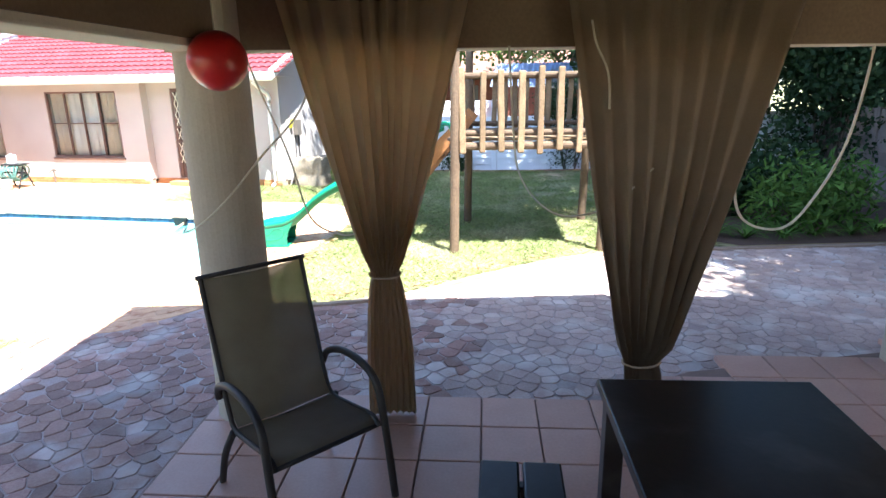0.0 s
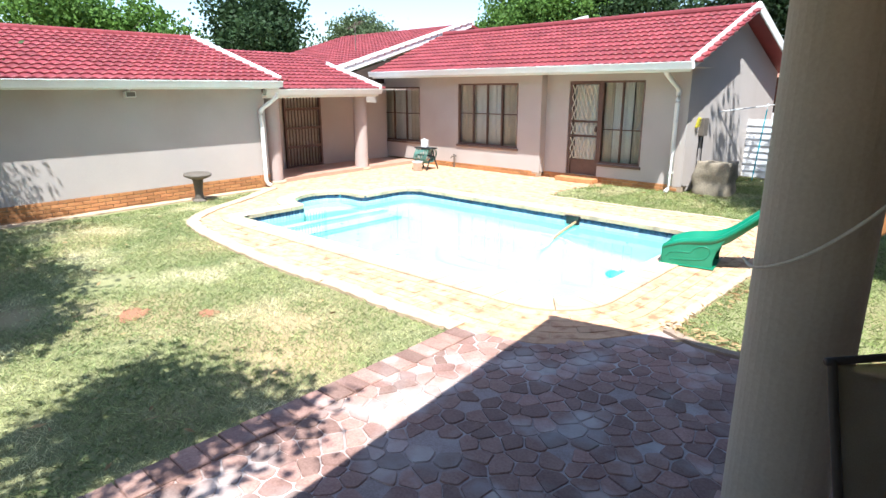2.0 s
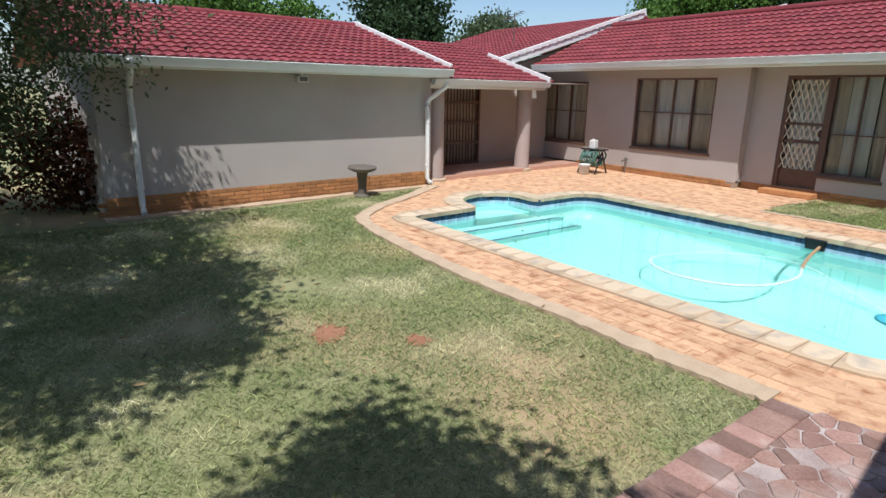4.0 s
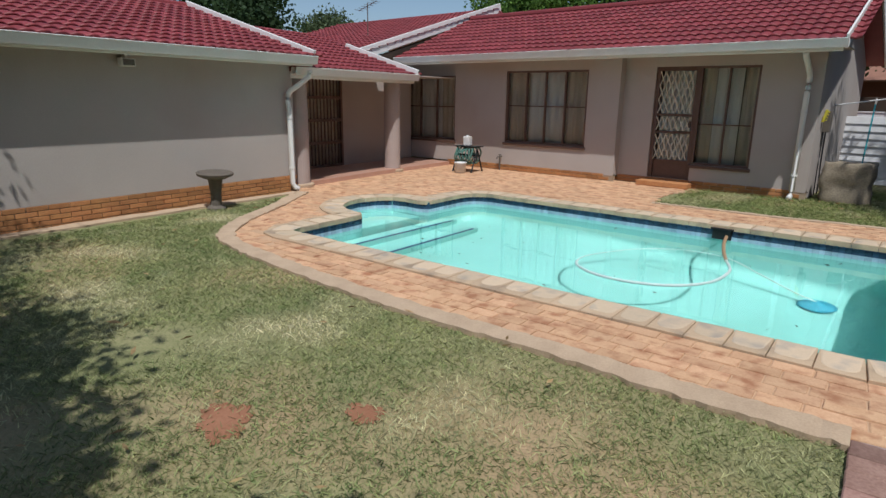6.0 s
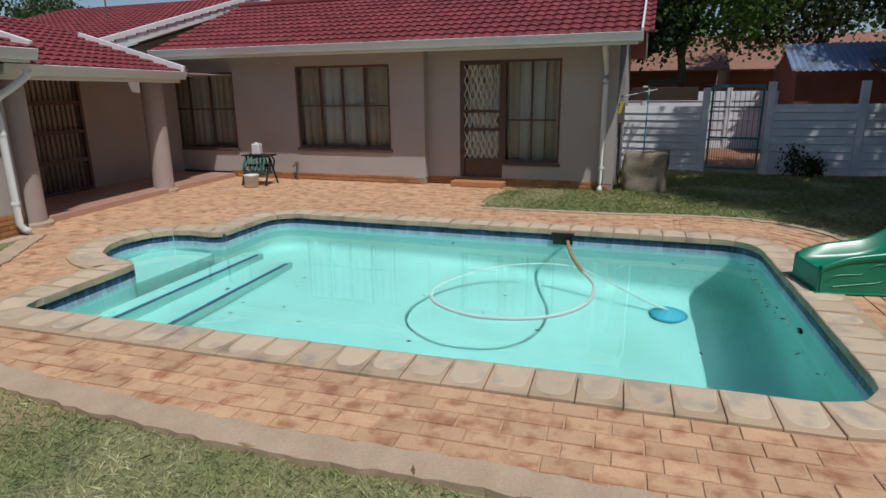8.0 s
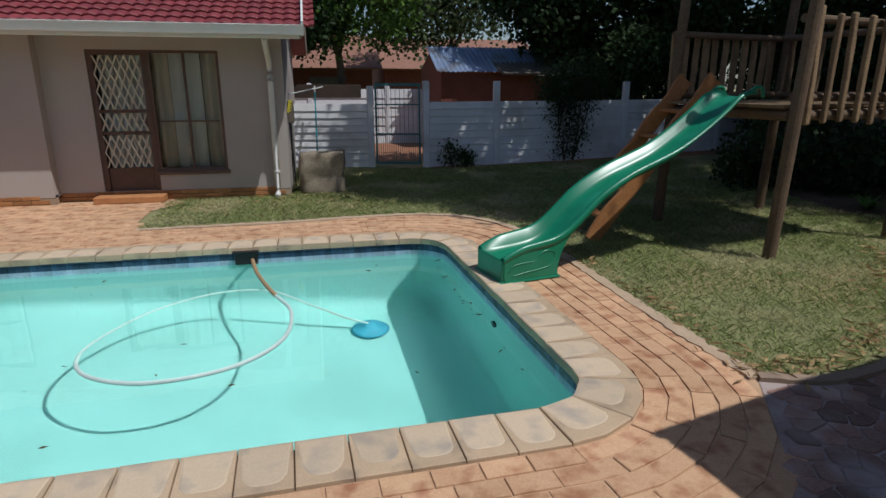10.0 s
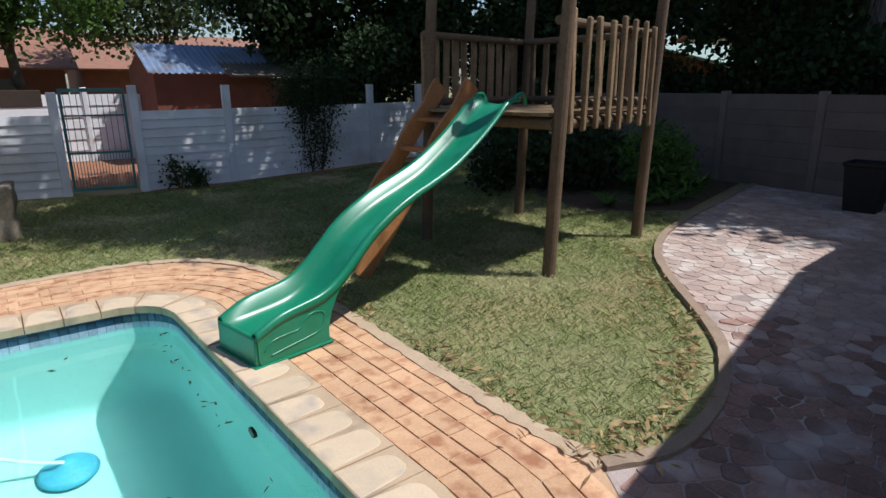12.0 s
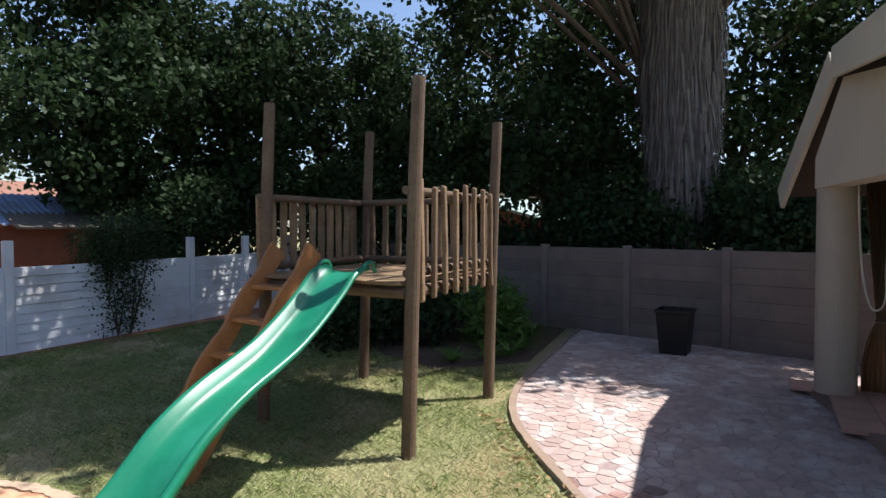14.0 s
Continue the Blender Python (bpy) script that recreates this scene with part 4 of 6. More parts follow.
bmesh.ops.transform(bm, matrix=Matrix(((0, 0, 1, -10.8), (1, 0, 0, 0), (0, 1, 0, 0), (0, 0, 0, 1))), verts=bm.verts[:])
bmesh.ops.recalc_face_normals(bm, faces=bm.faces[:])
structure("wall_rear_gable", bm, TIMBER, "dark boarding under the rear barge board")
downpipe(-5.10, 12.0, 2.28, 0.02, (0.0, -0.55), "white downpipe at the gable corner of the house")

# wing
W0, W1 = Vector((-10.95, 1.55, 0)), Vector((-11.40, 7.05, 0))
wd = (W1 - W0).normalized()
wside = Vector((wd.y, -wd.x, 0))
bm = B()
wall_run(bm, W0[:2], W1[:2], 0.28, 2.06, (), 0.26)
structure("wall_wing", bm, PLASTER, "plain taupe plastered wall of the house wing")
bm = B()
wall_run(bm, (W1 - wside * 0.281)[:2], (W1 - wside * 3.5)[:2], 0.28, 2.3, (), 0.0)
structure("wall_wing_north", bm, PLASTER, "taupe plastered end wall of the wing")
bm = B()
wall_run(bm, (W0 - wside * 5.0)[:2], (W0 - wside * 0.281)[:2], 0.28, 2.12, (), 0.0)
structure("wall_wing_south", bm, PLASTER, "taupe plastered shaded end wall of the wing")
brick_course((W0 - wside * 0.055)[:2], (W1 - wside * 0.055)[:2], -0.04, 5, "orange face brick plinth of the wing wall")
E0, E1 = W0 + wside * 0.29 - wd * 0.35 + Vector((0, 0, 2.11)), W1 + wside * 0.29 + wd * 0.20 + Vector((0, 0, 2.11))
ridge0 = E0 - wside * 3.35 + Vector((0, 0, 0.97))
roof_slope("roof_wing", E0, E1, ridge0, "red glazed profiled tile roof of the wing")
ridge1 = ridge0 + (E1 - E0)
bm = B()
beam(bm, (ridge0 + ridge1) / 2 - Vector((0, 0, 0.04)), (ridge0 + ridge1) / 2 - wside * 3.3 - Vector((0, 0, 1.0)), (E1 - E0).length, 0.07)
structure("roof_wing_back", bm, ROOF, "red tile roof, far slope of the wing")
bm = B()
tube(bm, [ridge0, ridge1], 0.075, 12)
structure("roof_wing_ridge", bm, ROOF, "red ridge tiles of the wing")
board("barge_wing", E1 + wd * 0.03 + Vector((0, 0, 0.03)), ridge1 + wd * 0.03 + Vector((0, 0, 0.04)), 0.05, 0.13, "white verge board of the wing roof")
gutter(E0 + Vector((0, 0, -0.005)), E1 + Vector((0, 0, -0.005)))
board("fascia_wing", E0 - wside * 0.02 + Vector((0, 0, -0.075)), E1 - wside * 0.02 + Vector((0, 0, -0.075)), 0.022, 0.15, "white fascia board of the wing")
bm = B()
beam(bm, (E0 + E1) / 2 - wside * 0.03 + Vector((0, 0, -0.10)) , (E0 + E1) / 2 - wside * 0.62 + Vector((0, 0, -0.10)), (E1 - E0).length, 0.015)
structure("soffit_wing", bm, PLASTER, "painted soffit of the wing")
bm = B()
prism(bm, [(0.3, 2.04), (3.35, 2.04), (3.35, 2.94), (0.3, 2.14)], 0, 0.1)
tw = Matrix(((-wside.x, 0, -wd.x, W1.x), (-wside.y, 0, -wd.y, W1.y), (0, 1, 0, 0), (0, 0, 0, 1)))
bmesh.ops.transform(bm, matrix=tw, verts=bm.verts[:])
bmesh.ops.recalc_face_normals(bm, faces=bm.faces[:])
structure("wall_wing_gable", bm, PLASTER, "plastered gable of the wing")
d1 = W1 - wd * 0.14 + wside * 0.07
downpipe(d1.x, d1.y, 1.90, 0.02, (0.18, 0.28), "white downpipe beside the porch column")
d0 = W0 + wd * 0.42 + wside * 0.07
downpipe(d0.x, d0.y, 2.06, 0.02, (0.36, 0.0), "white downpipe at the shaded end of the wing")

# floodlight under the wing eaves
fl = W0 + wd * 2.9 + wside * 0.02
flood = thing("floodlight", pose(fl.x, fl.y, 1.83, 0, 0, 5), "small white floodlight under the eaves", "floodlight")
bm = B()
box(bm, 0.0, -0.09, 0.0, 0.10, 0.09, 0.10, 0.012)
part("housing", bm, PLASTIC, flood)
bm = B()
box(bm, 0.101, -0.07, 0.015, 0.106, 0.07, 0.085)
part("lens", bm, ROOM, flood, "dull glass front")
bm = B()
box(bm, -0.05, -0.02, 0.09, 0.05, 0.02, 0.16)
part("bracket", bm, PLASTIC, flood)

# porch
bm = B()
prism(bm, [(-11.55, 7.06), (-11.95, 10.25), (-12.1, 11.85), (-13.4, 11.85), (-13.05, 7.06)], -0.03, 0.085)
structure("floor_porch", bm, TILE, "raised red-brown porch slab")
bm = B()
wall_run(bm, (-12.95, 7.06), (-13.35, 11.88), 0.25, 2.1, [(1.35, 2.50, 0.086, 1.90)], 0.0)
structure("wall_porch", bm, PLASTER, "plastered wall at the back of the porch")
# Dark backing seen past the gate; the hall's shade is in its colour.
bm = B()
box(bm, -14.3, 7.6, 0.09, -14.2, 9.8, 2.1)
structure("wall_hall", bm, ROOM, "dark backing wall behind the porch gate, hall shade in its colour")
tagged(cloth(0.0, 1.1, 0.0, 0.10, 1.88, 0.022, SIDE_DRAPE), "pale curtain hanging in folds behind the barred gate", "curtain", "net curtains of the house").matrix_basis = pose(-13.16, 8.44, 0, 0, 0, 94.74)
gate = thing("door_2", pose(-13.07, 8.46, 0.086, 0, 0, 94.74), "closed dark barred security gate with pale curtains behind", "security gate", kind="structure")
bm = B()
for a in ((0, 0, 0.05, 1.80), (1.05, 0, 1.1, 1.80), (0.05, 1.75, 1.05, 1.80), (0.05, 0, 1.05, 0.05)):
    box(bm, a[0], -0.02, a[1], a[2], 0.03, a[3])
part("gate_frame", bm, FRAME, gate)
for k in range(10):
    bm = B()
    box(bm, 0.13 + k * 0.093 - 0.010, -0.010, 0.05, 0.13 + k * 0.093 + 0.010, 0.010, 1.75)
    part("bar", bm, FRAME, gate)
for z in (0.5, 0.95, 1.4):
    bm = B()
    box(bm, 0.05, -0.012, z - 0.03, 1.05, 0.012, z + 0.03)
    part("cross_rail", bm, FRAME, gate)
for cx, cy in ((-11.68, 7.34), (-12.10, 9.98)):
    col = thing("porch_column", pose(cx, cy, 0), "round taupe plastered porch column", "column", "porch columns", "structure")
    bm = B()
    lathe(bm, [(0.165, 0.0), (0.165, 1.80)], 28)
    part("shaft", bm, PORCH_PAINT, col, smooth=False)
    bm = B()
    lathe(bm, [(0.23, -0.02), (0.23, 0.05), (0.21, 0.07)], 28)
    part("base", bm, CONCRETE, col, "low round cement base")
PA, PB = Vector((-11.36, 7.02, 1.95)), Vector((-11.84, 10.38, 1.95))
roof_slope("roof_porch", PA, PB, PA + Vector((-3.1, -0.35, 0.95)), "red glazed profiled tile roof of the porch")
gutter(PA + Vector((0, 0, 0)), PB)
board("fascia_porch", PA + Vector((-0.03, 0, -0.09)), PB + Vector((-0.03, 0, -0.09)), 0.022, 0.16, "white fascia board of the porch")
board("barge_porch", PB + Vector((0.05, 0.05, 0.04)), PB + Vector((-1.9, -0.17, 0.63)), 0.045, 0.12, "white verge board of the porch roof")
bm = B()
beam(bm, (-11.68, 7.1, 1.86), (-12.10, 10.2, 1.86), 0.22, 0.13)
structure("beam_porch", bm, PLASTER, "plastered porch beam")
bm = B()
prism(bm, [(-11.45, 7.06), (-11.85, 10.3), (-12.0, 11.85), (-13.2, 11.85), (-12.95, 7.06)], 1.93, 1.95)
structure("ceiling_porch", bm, PLASTER, "painted porch ceiling")


# ---- garden walls ----
def precast(name, posts, mats, height, post_h, label, sheets=6):
    """Precast posts with horizontal concrete planks slotted between them."""
    t = thing(name, pose(posts[0][0], posts[0][1], 0), label, "garden wall", kind="structure")
    ox, oy = posts[0]
    for x, y in posts:
        bm = B()
        box(bm, x - ox - 0.065, y - oy - 0.065, -0.1, x - ox + 0.065, y - oy + 0.065, post_h, 0.012)
        part("post", bm, mats, t)
    for (x0, y0), (x1, y1) in zip(posts, posts[1:]):
        d = Vector((x1 - x0, y1 - y0, 0)).normalized()
        a, b = Vector((x0 - ox, y0 - oy, 0)) + d * 0.05, Vector((x1 - ox, y1 - oy, 0)) - d * 0.05
        ph = height / sheets
        for k in range(sheets):
            z = ph * (k + 0.5) - 0.01
            bm = B()
            beam(bm, a + Vector((0, 0, z)), b + Vector((0, 0, z)), 0.05, ph - 0.003, 0.004)
            s = Vector((-d.y, d.x, 0))
            for v in bm.verts:
                if v.co.z < z and (v.co - a).dot(s) < 0:
                    v.co += s * -0.022 + Vector((0, 0, 0.006 * noise.noise(Vector((v.co.x * 3 + x0, k * 7.0, y0)))))
            part("plank", bm, mats, t)
    return t


precast("wall_left_white", [(-5.15, 15.45), (-3.38, 15.22)], VIBRA, 1.28, 1.62, "white painted precast concrete wall beside the house", 9)
precast("wall_back_white", [(-2.28, 14.95), (-0.75, 15.08), (0.92, 15.42), (2.62, 15.85), (4.25, 16.35), (5.8, 16.8), (7.3, 17.2)], VIBRA, 1.32, 1.72, "white painted precast concrete garden wall", 9)
precast("wall_side_brown", [(5.48, 3.2), (5.72, 4.85), (5.93, 6.42), (6.16, 8.05), (6.40, 9.75), (6.62, 11.5), (6.85, 13.3), (7.08, 15.2), (7.3, 17.05)], VIBRA_BROWN, 1.52, 1.56, "bare brown precast concrete boundary wall")
precast("wall_lane_white", [(-9.0, 20.5), (-6.8, 20.5), (-4.6, 20.5), (-2.4, 20.5), (-0.2, 20.5)], VIBRA, 1.55, 1.7, "pale precast wall across the lane")
board("beam_wall_top", (-5.0, 17.3, 1.50), (-3.4, 17.3, 1.50), 0.06, 0.30, "dark board behind the wall", TIMBER)

gate2 = thing("garden_gate", pose(-3.29, 15.18, 0, 0, 0, -12) @ Matrix.Diagonal((0.79, 1, 0.90, 1)), "closed teal steel pedestrian gate with vertical bars", "gate")
bm = B()
for a in ((0, 0.06, 0.05, 1.86), (1.12, 0.06, 1.17, 1.86), (0.05, 1.80, 1.12, 1.86), (0.05, 0.06, 1.12, 0.11), (0.05, 0.72, 1.12, 0.76), (0.05, 1.38, 1.12, 1.41)):
    box(bm, a[0], -0.02, a[1], a[2], 0.02, a[3])
part("gate_frame", bm, TEAL, gate2)
for k in range(19):
    bm = B()
    x = 0.08 + k * 0.056
    box(bm, x - 0.006, -0.006, 0.11, x + 0.006, 0.006, 0.72 if k % 2 else 1.80)
    part("bar", bm, TEAL, gate2)
sheet("ground_lane", [(-9, 15.7), (0, 16.2), (0, 20.4), (-9, 20.4)], -0.004, SOIL, "bare orange soil of the lane")
sheet("ground_bed_fence", [(-2.2, 14.6), (-0.75, 14.7), (0.9, 15.0), (2.6, 15.4), (6.6, 16.0), (6.8, 17.1), (2.6, 15.95), (-2.2, 15.1)], -0.003, SOIL, "bare red soil bed along the white wall")
sheet("ground_bed_side", [(3.4, 8.45), (6.2, 9.2), (6.7, 13.5), (5.2, 13.5), (3.6, 12.0), (2.6, 10.6), (2.2, 9.2)], -0.002, SOIL_SHADED, "soil bed beside the play tower, shade put into its colour")


# ---- play tower, slide, ladder ----
T1, T2, T3, T4 = (-0.25, 7.57), (1.60, 7.98), (-0.39, 9.32), (1.36, 9.68)
tower = thing("play_tower", pose(-0.2, 7.58, 0), "weathered wooden play tower on tall round poles", "play tower")


def rel(x, y, z):
    return Vector((x + 0.2, y - 7.58, z))


for (x, y), top in ((T1, 3.10), (T2, 3.03), (T3, 3.09), (T4, 3.07)):
    bm = B()
    tube(bm, [rel(x, y, -0.15), rel(x + 0.03, y - 0.03, 1.2), rel(x + 0.05, y - 0.06, 2.3), rel(x + 0.07, y - 0.09, top)], [0.062, 0.06, 0.057, 0.054], 14)
    part("pole", bm, POLE, tower, smooth=False)
DECK = 1.47
for a, b in ((T1, T2), (T3, T4), (T1, T3), (T2, T4)):
    bm = B()
    tube(bm, [rel(*a, DECK - 0.12) , rel(*b, DECK - 0.12)], 0.05, 12)
    part("bearer", bm, POLE, tower)
for k in range(13):
    f0, f1 = k / 13 + 0.006, (k + 1) / 13 - 0.006
    bm = B()
    y0 = Vector(T1).lerp(Vector(T3), (f0 + f1) / 2)
    y1 = Vector(T2).lerp(Vector(T4), (f0 + f1) / 2)
    beam(bm, rel(y0.x - 0.08, y0.y, DECK - 0.04), rel(y1.x + 0.08, y1.y, DECK - 0.04), 0.138, 0.03, 0.005)
    part("deck_board", bm, SLAT, tower)
for a, b in ((T1, T2), (T3, T4), (T2, T4)):
    for z in (DECK + 0.04, DECK + 0.72):
        bm = B()
        tube(bm, [rel(*a, z), rel(*b, z)], 0.038, 10)
        part("rail", bm, POLE, tower)
random.seed(9)


def slats(a, b, count, lo, hi, out):
    for k in range(count):
        f = (k + 0.45) / count
        c = Vector(a).lerp(Vector(b), f)
        w = random.uniform(0.072, 0.09)
        bm = B()
        p = rel(c.x + out[0], c.y + out[1], lo + random.uniform(-0.04, 0.03))
        q = rel(c.x + out[0] + random.uniform(-0.015, 0.02), c.y + out[1], hi + random.uniform(-0.03, 0.04))
        beam(bm, p, q, w, 0.045, 0.016, (out[0], out[1], 0))
        bmesh.ops.subdivide_edges(bm, edges=[e for e in bm.edges if e.calc_length() > 0.4], cuts=4)
        for v in bm.verts:
            v.co += Vector((noise.noise(v.co * 5 + Vector((k, 0, 0))), noise.noise(v.co * 5 + Vector((0, k, 7))), 0)) * 0.008
        part("slat", bm, SLAT, tower)


slats(T1, T2, 8, DECK - 0.19, DECK + 0.79, (0.03, -0.075))
slats(T3, T4, 11, DECK + 0.0, DECK + 0.72, (0.0, 0.07))
slats(T2, T4, 9, DECK - 0.12, DECK + 0.76, (0.07, 0.0))

slide = thing("slide", pose(-3.09, 7.515, 0.012, 0, 0, 11.5), "green moulded plastic wave slide leaning on the play tower", "slide")
# along the slide: height of the side rim, depth of the trough
prof = [(0.0, 0.225, 0.085), (0.08, 0.265, 0.10), (0.20, 0.31, 0.13), (0.36, 0.335, 0.14), (0.50, 0.36, 0.14), (0.63, 0.42, 0.14), (0.77, 0.53, 0.13), (0.95, 0.685, 0.125), (1.15, 0.805, 0.12), (1.36, 0.90, 0.12), (1.59, 0.98, 0.12), (1.84, 1.08, 0.12), (2.12, 1.245, 0.12), (2.34, 1.40, 0.12), (2.51, 1.535, 0.10), (2.68, 1.57, 0.06)]
line = smooth_line([(x, d, z) for x, z, d in prof], 4)
bm = B()
sect = []
for p in line:
    d, w = p.y, 0.205
    skirt = 0.05 + 0.02 * math.sin(p.x * 2.2)
    sh = [(-w - 0.034, -skirt), (-w - 0.032, -0.018), (-w - 0.018, -0.002), (-w, 0.0), (-w + 0.018, -0.010), (-w + 0.05, -d + 0.045), (-w + 0.085, -d + 0.010), (-w + 0.14, -d)]
    sh = sh + [(0, -d - 0.006)] + [(-y, z) for y, z in reversed(sh)]
    sect.append([bm.verts.new((p.x, y, p.z + z)) for y, z in sh])
for r, t in zip(sect, sect[1:]):
    for k in range(len(r) - 1):
        bm.faces.new((r[k], t[k], t[k + 1], r[k + 1]))
bmesh.ops.recalc_face_normals(bm, faces=bm.faces[:])
bmesh.ops.solidify(bm, geom=bm.faces[:], thickness=0.010)
part("chute", bm, SLIDE, slide, smooth=True)
# hollow box foot, waisted towards the ground at the back, with a pressed panel
for sgn in (-1, 1):
    bm = B()
    outl = [(0.012, 0.0), (0.0, 0.06), (0.0, 0.205), (0.08, 0.25), (0.20, 0.295), (0.36, 0.32), (0.50, 0.345), (0.63, 0.40), (0.77, 0.50), (0.70, 0.41), (0.62, 0.31), (0.565, 0.20), (0.54, 0.10), (0.54, 0.0)]
    prism(bm, outl, 0.0, 0.022)
    bmesh.ops.transform(bm, matrix=Matrix(((1, 0, 0, 0), (0, 0, sgn, sgn * 0.213), (0, 1, 0, 0), (0, 0, 0, 1))), verts=bm.verts[:])
    bmesh.ops.recalc_face_normals(bm, faces=bm.faces[:])
    bmesh.ops.bevel(bm, geom=[e for e in bm.edges if e.calc_length() > 0.04], offset=0.007, segments=2, affect="EDGES")
    part("foot_side", bm, SLIDE, slide)
    bm = B()
    y = sgn * 0.234
    tube(bm, smooth_line([(0.05, y, 0.10), (0.10, y, 0.15), (0.22, y, 0.165), (0.30, y, 0.17), (0.35, y, 0.225), (0.42, y, 0.25), (0.49, y, 0.235), (0.50, y, 0.18), (0.46, y, 0.12), (0.40, y, 0.10), (0.2, y, 0.075), (0.09, y, 0.06)], 5), 0.007, 8)
    part("pressed_rib", bm, SLIDE, slide, smooth=True)
bm = B()
box(bm, -0.012, -0.228, 0.0, 0.022, 0.228, 0.205, 0.016)
part("foot_front", bm, SLIDE, slide)
bm = B()
box(bm, -0.03, -0.25, 0.0, 0.56, 0.25, 0.018, 0.006)
part("foot_rim", bm, SLIDE, slide)
for sgn in (-1, 1):
    bm = B()
    tube(bm, smooth_line([(2.60, sgn * 0.22, 1.55), (2.66, sgn * 0.225, 1.585), (2.74, sgn * 0.225, 1.58), (2.78, sgn * 0.22, 1.50)], 5), 0.018, 8)
    part("hook", bm, SLIDE, slide, smooth=True)

ladder = thing("ladder", pose(-1.5, 8.70, 0), "orange stained timber ladder with scalloped stringers", "ladder")
for dy in (-0.03, 0.50):
    bm = B()
    a, b = Vector((-0.15, dy - 0.12, 0.0)), Vector((1.24, dy, 1.68))
    d = (b - a)
    nrm = Vector((-d.z, 0, d.x)).normalized()
    pts = []
    N = 24
    for k in range(N + 1):
        f = k / N
        pts.append((a + d * f, 0.075 + 0.035 * abs(math.sin(f * math.pi * 3.5))))
    v0 = [bm.verts.new(p + nrm * w + Vector((0, -0.022, 0))) for p, w in pts] + [bm.verts.new(p - nrm * 0.075 + Vector((0, -0.022, 0))) for p, w in reversed(pts)]
    v1 = [bm.verts.new(v.co + Vector((0, 0.044, 0))) for v in v0]
    m = len(v0)
    bm.faces.new(v0)
    bm.faces.new(list(reversed(v1)))
    for k in range(m):
        bm.faces.new((v0[k], v1[k], v1[(k + 1) % m], v0[(k + 1) % m]))
    bmesh.ops.recalc_face_normals(bm, faces=bm.faces[:])
    part("stringer", bm, LADDER, ladder)
for k in range(5):
    f = 0.14 + 0.165 * k
    bm = B()
    box(bm, -0.15 + 1.39 * f - 0.07, -0.14 + 0.12 * f, 1.68 * f - 0.018, -0.15 + 1.39 * f + 0.07, 0.39 + 0.12 * f, 1.68 * f + 0.018, 0.006)
    part("tread", bm, LADDER, ladder)


# ---- covered patio ----
NWC, NEC = Vector((-0.75, 3.40, 0)), Vector((3.635, 4.917, 0))
pu = (NEC - NWC).normalized()
pv = Vector((-pu.y, pu.x, 0))
BEAM_Z = 2.29
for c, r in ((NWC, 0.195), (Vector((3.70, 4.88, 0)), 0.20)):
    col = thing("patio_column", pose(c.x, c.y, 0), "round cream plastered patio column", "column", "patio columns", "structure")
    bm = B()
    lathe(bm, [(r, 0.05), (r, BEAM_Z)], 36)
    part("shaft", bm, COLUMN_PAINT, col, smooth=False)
L = (NEC - NWC).length
bm = B()
prism(bm, [(-0.20, BEAM_Z), (L + 0.20, BEAM_Z), (L + 0.20, 2.62), (3.95, 3.30), (-0.20, 2.66)], -0.13, 0.13)
bmesh.ops.transform(bm, matrix=Matrix(((pu.x, 0, -pv.x, NWC.x), (pu.y, 0, -pv.y, NWC.y), (0, 1, 0, 0), (0, 0, 0, 1))), verts=bm.verts[:])
bmesh.ops.recalc_face_normals(bm, faces=bm.faces[:])
structure("wall_patio_gable", bm, CREAM, "cream plastered gable wall over the patio opening")
south = Vector((0.16, -0.987, 0))
# Added board; its brown stands in for shade inside the gable.
bm = B()
prism(bm, [(0.20, BEAM_Z + 0.004), (L - 0.17, BEAM_Z + 0.004), (L - 0.17, 2.50), (3.80, 3.04), (0.20, 2.58)], 0.134, 0.155)
bmesh.ops.transform(bm, matrix=Matrix(((pu.x, 0, -pv.x, NWC.x), (pu.y, 0, -pv.y, NWC.y), (0, 1, 0, 0), (0, 0, 0, 1))), verts=bm.verts[:])
bmesh.ops.recalc_face_normals(bm, faces=bm.faces[:])
structure("trim_patio_gable", bm, SHADE_BOARD, "added brown board carrying the shade on the inner face of the patio gable")
bm = B()
wb = NWC - pv * 0.131
beam(bm, (wb.x, wb.y, BEAM_Z + 0.27), (wb.x + 6.6 * south.x, wb.y + 6.6 * south.y, BEAM_Z + 0.27), 0.26, 0.54, 0.01)
structure("beam_patio_west", bm, CREAM, "cream plastered beam on the open side of the patio")
# Added board; its brown puts shade on the west beam's inner side.
bm = B()
wl = NWC - pv * 0.131 + Vector((0.987, 0.16, 0)) * 0.143 + south * 0.2
beam(bm, (wl.x, wl.y, BEAM_Z + 0.285), (wl.x + 6.3 * south.x, wl.y + 6.3 * south.y, BEAM_Z + 0.285), 0.02, 0.50)
structure("trim_patio_west", bm, SHADE_BOARD, "added brown board carrying the shade on the inner face of the patio beam")
PW, PAp, PE = Vector((-1.91, 3.97, 2.66)), Vector((3.0, 4.86, 3.46)), Vector((4.78, 5.52, 2.25))
for name, a, b in (("roof_patio_west", PW, PAp), ("roof_patio_east", PE, PAp)):
    bm = B()
    vs = []
    for p in (a, b, b + south * 7.6, a + south * 7.6):
        vs.append((bm.verts.new(p), bm.verts.new(p + Vector((0, 0, 0.10)))))
    bm.faces.new([v[0] for v in vs])
    bm.faces.new([v[1] for v in reversed(vs)])
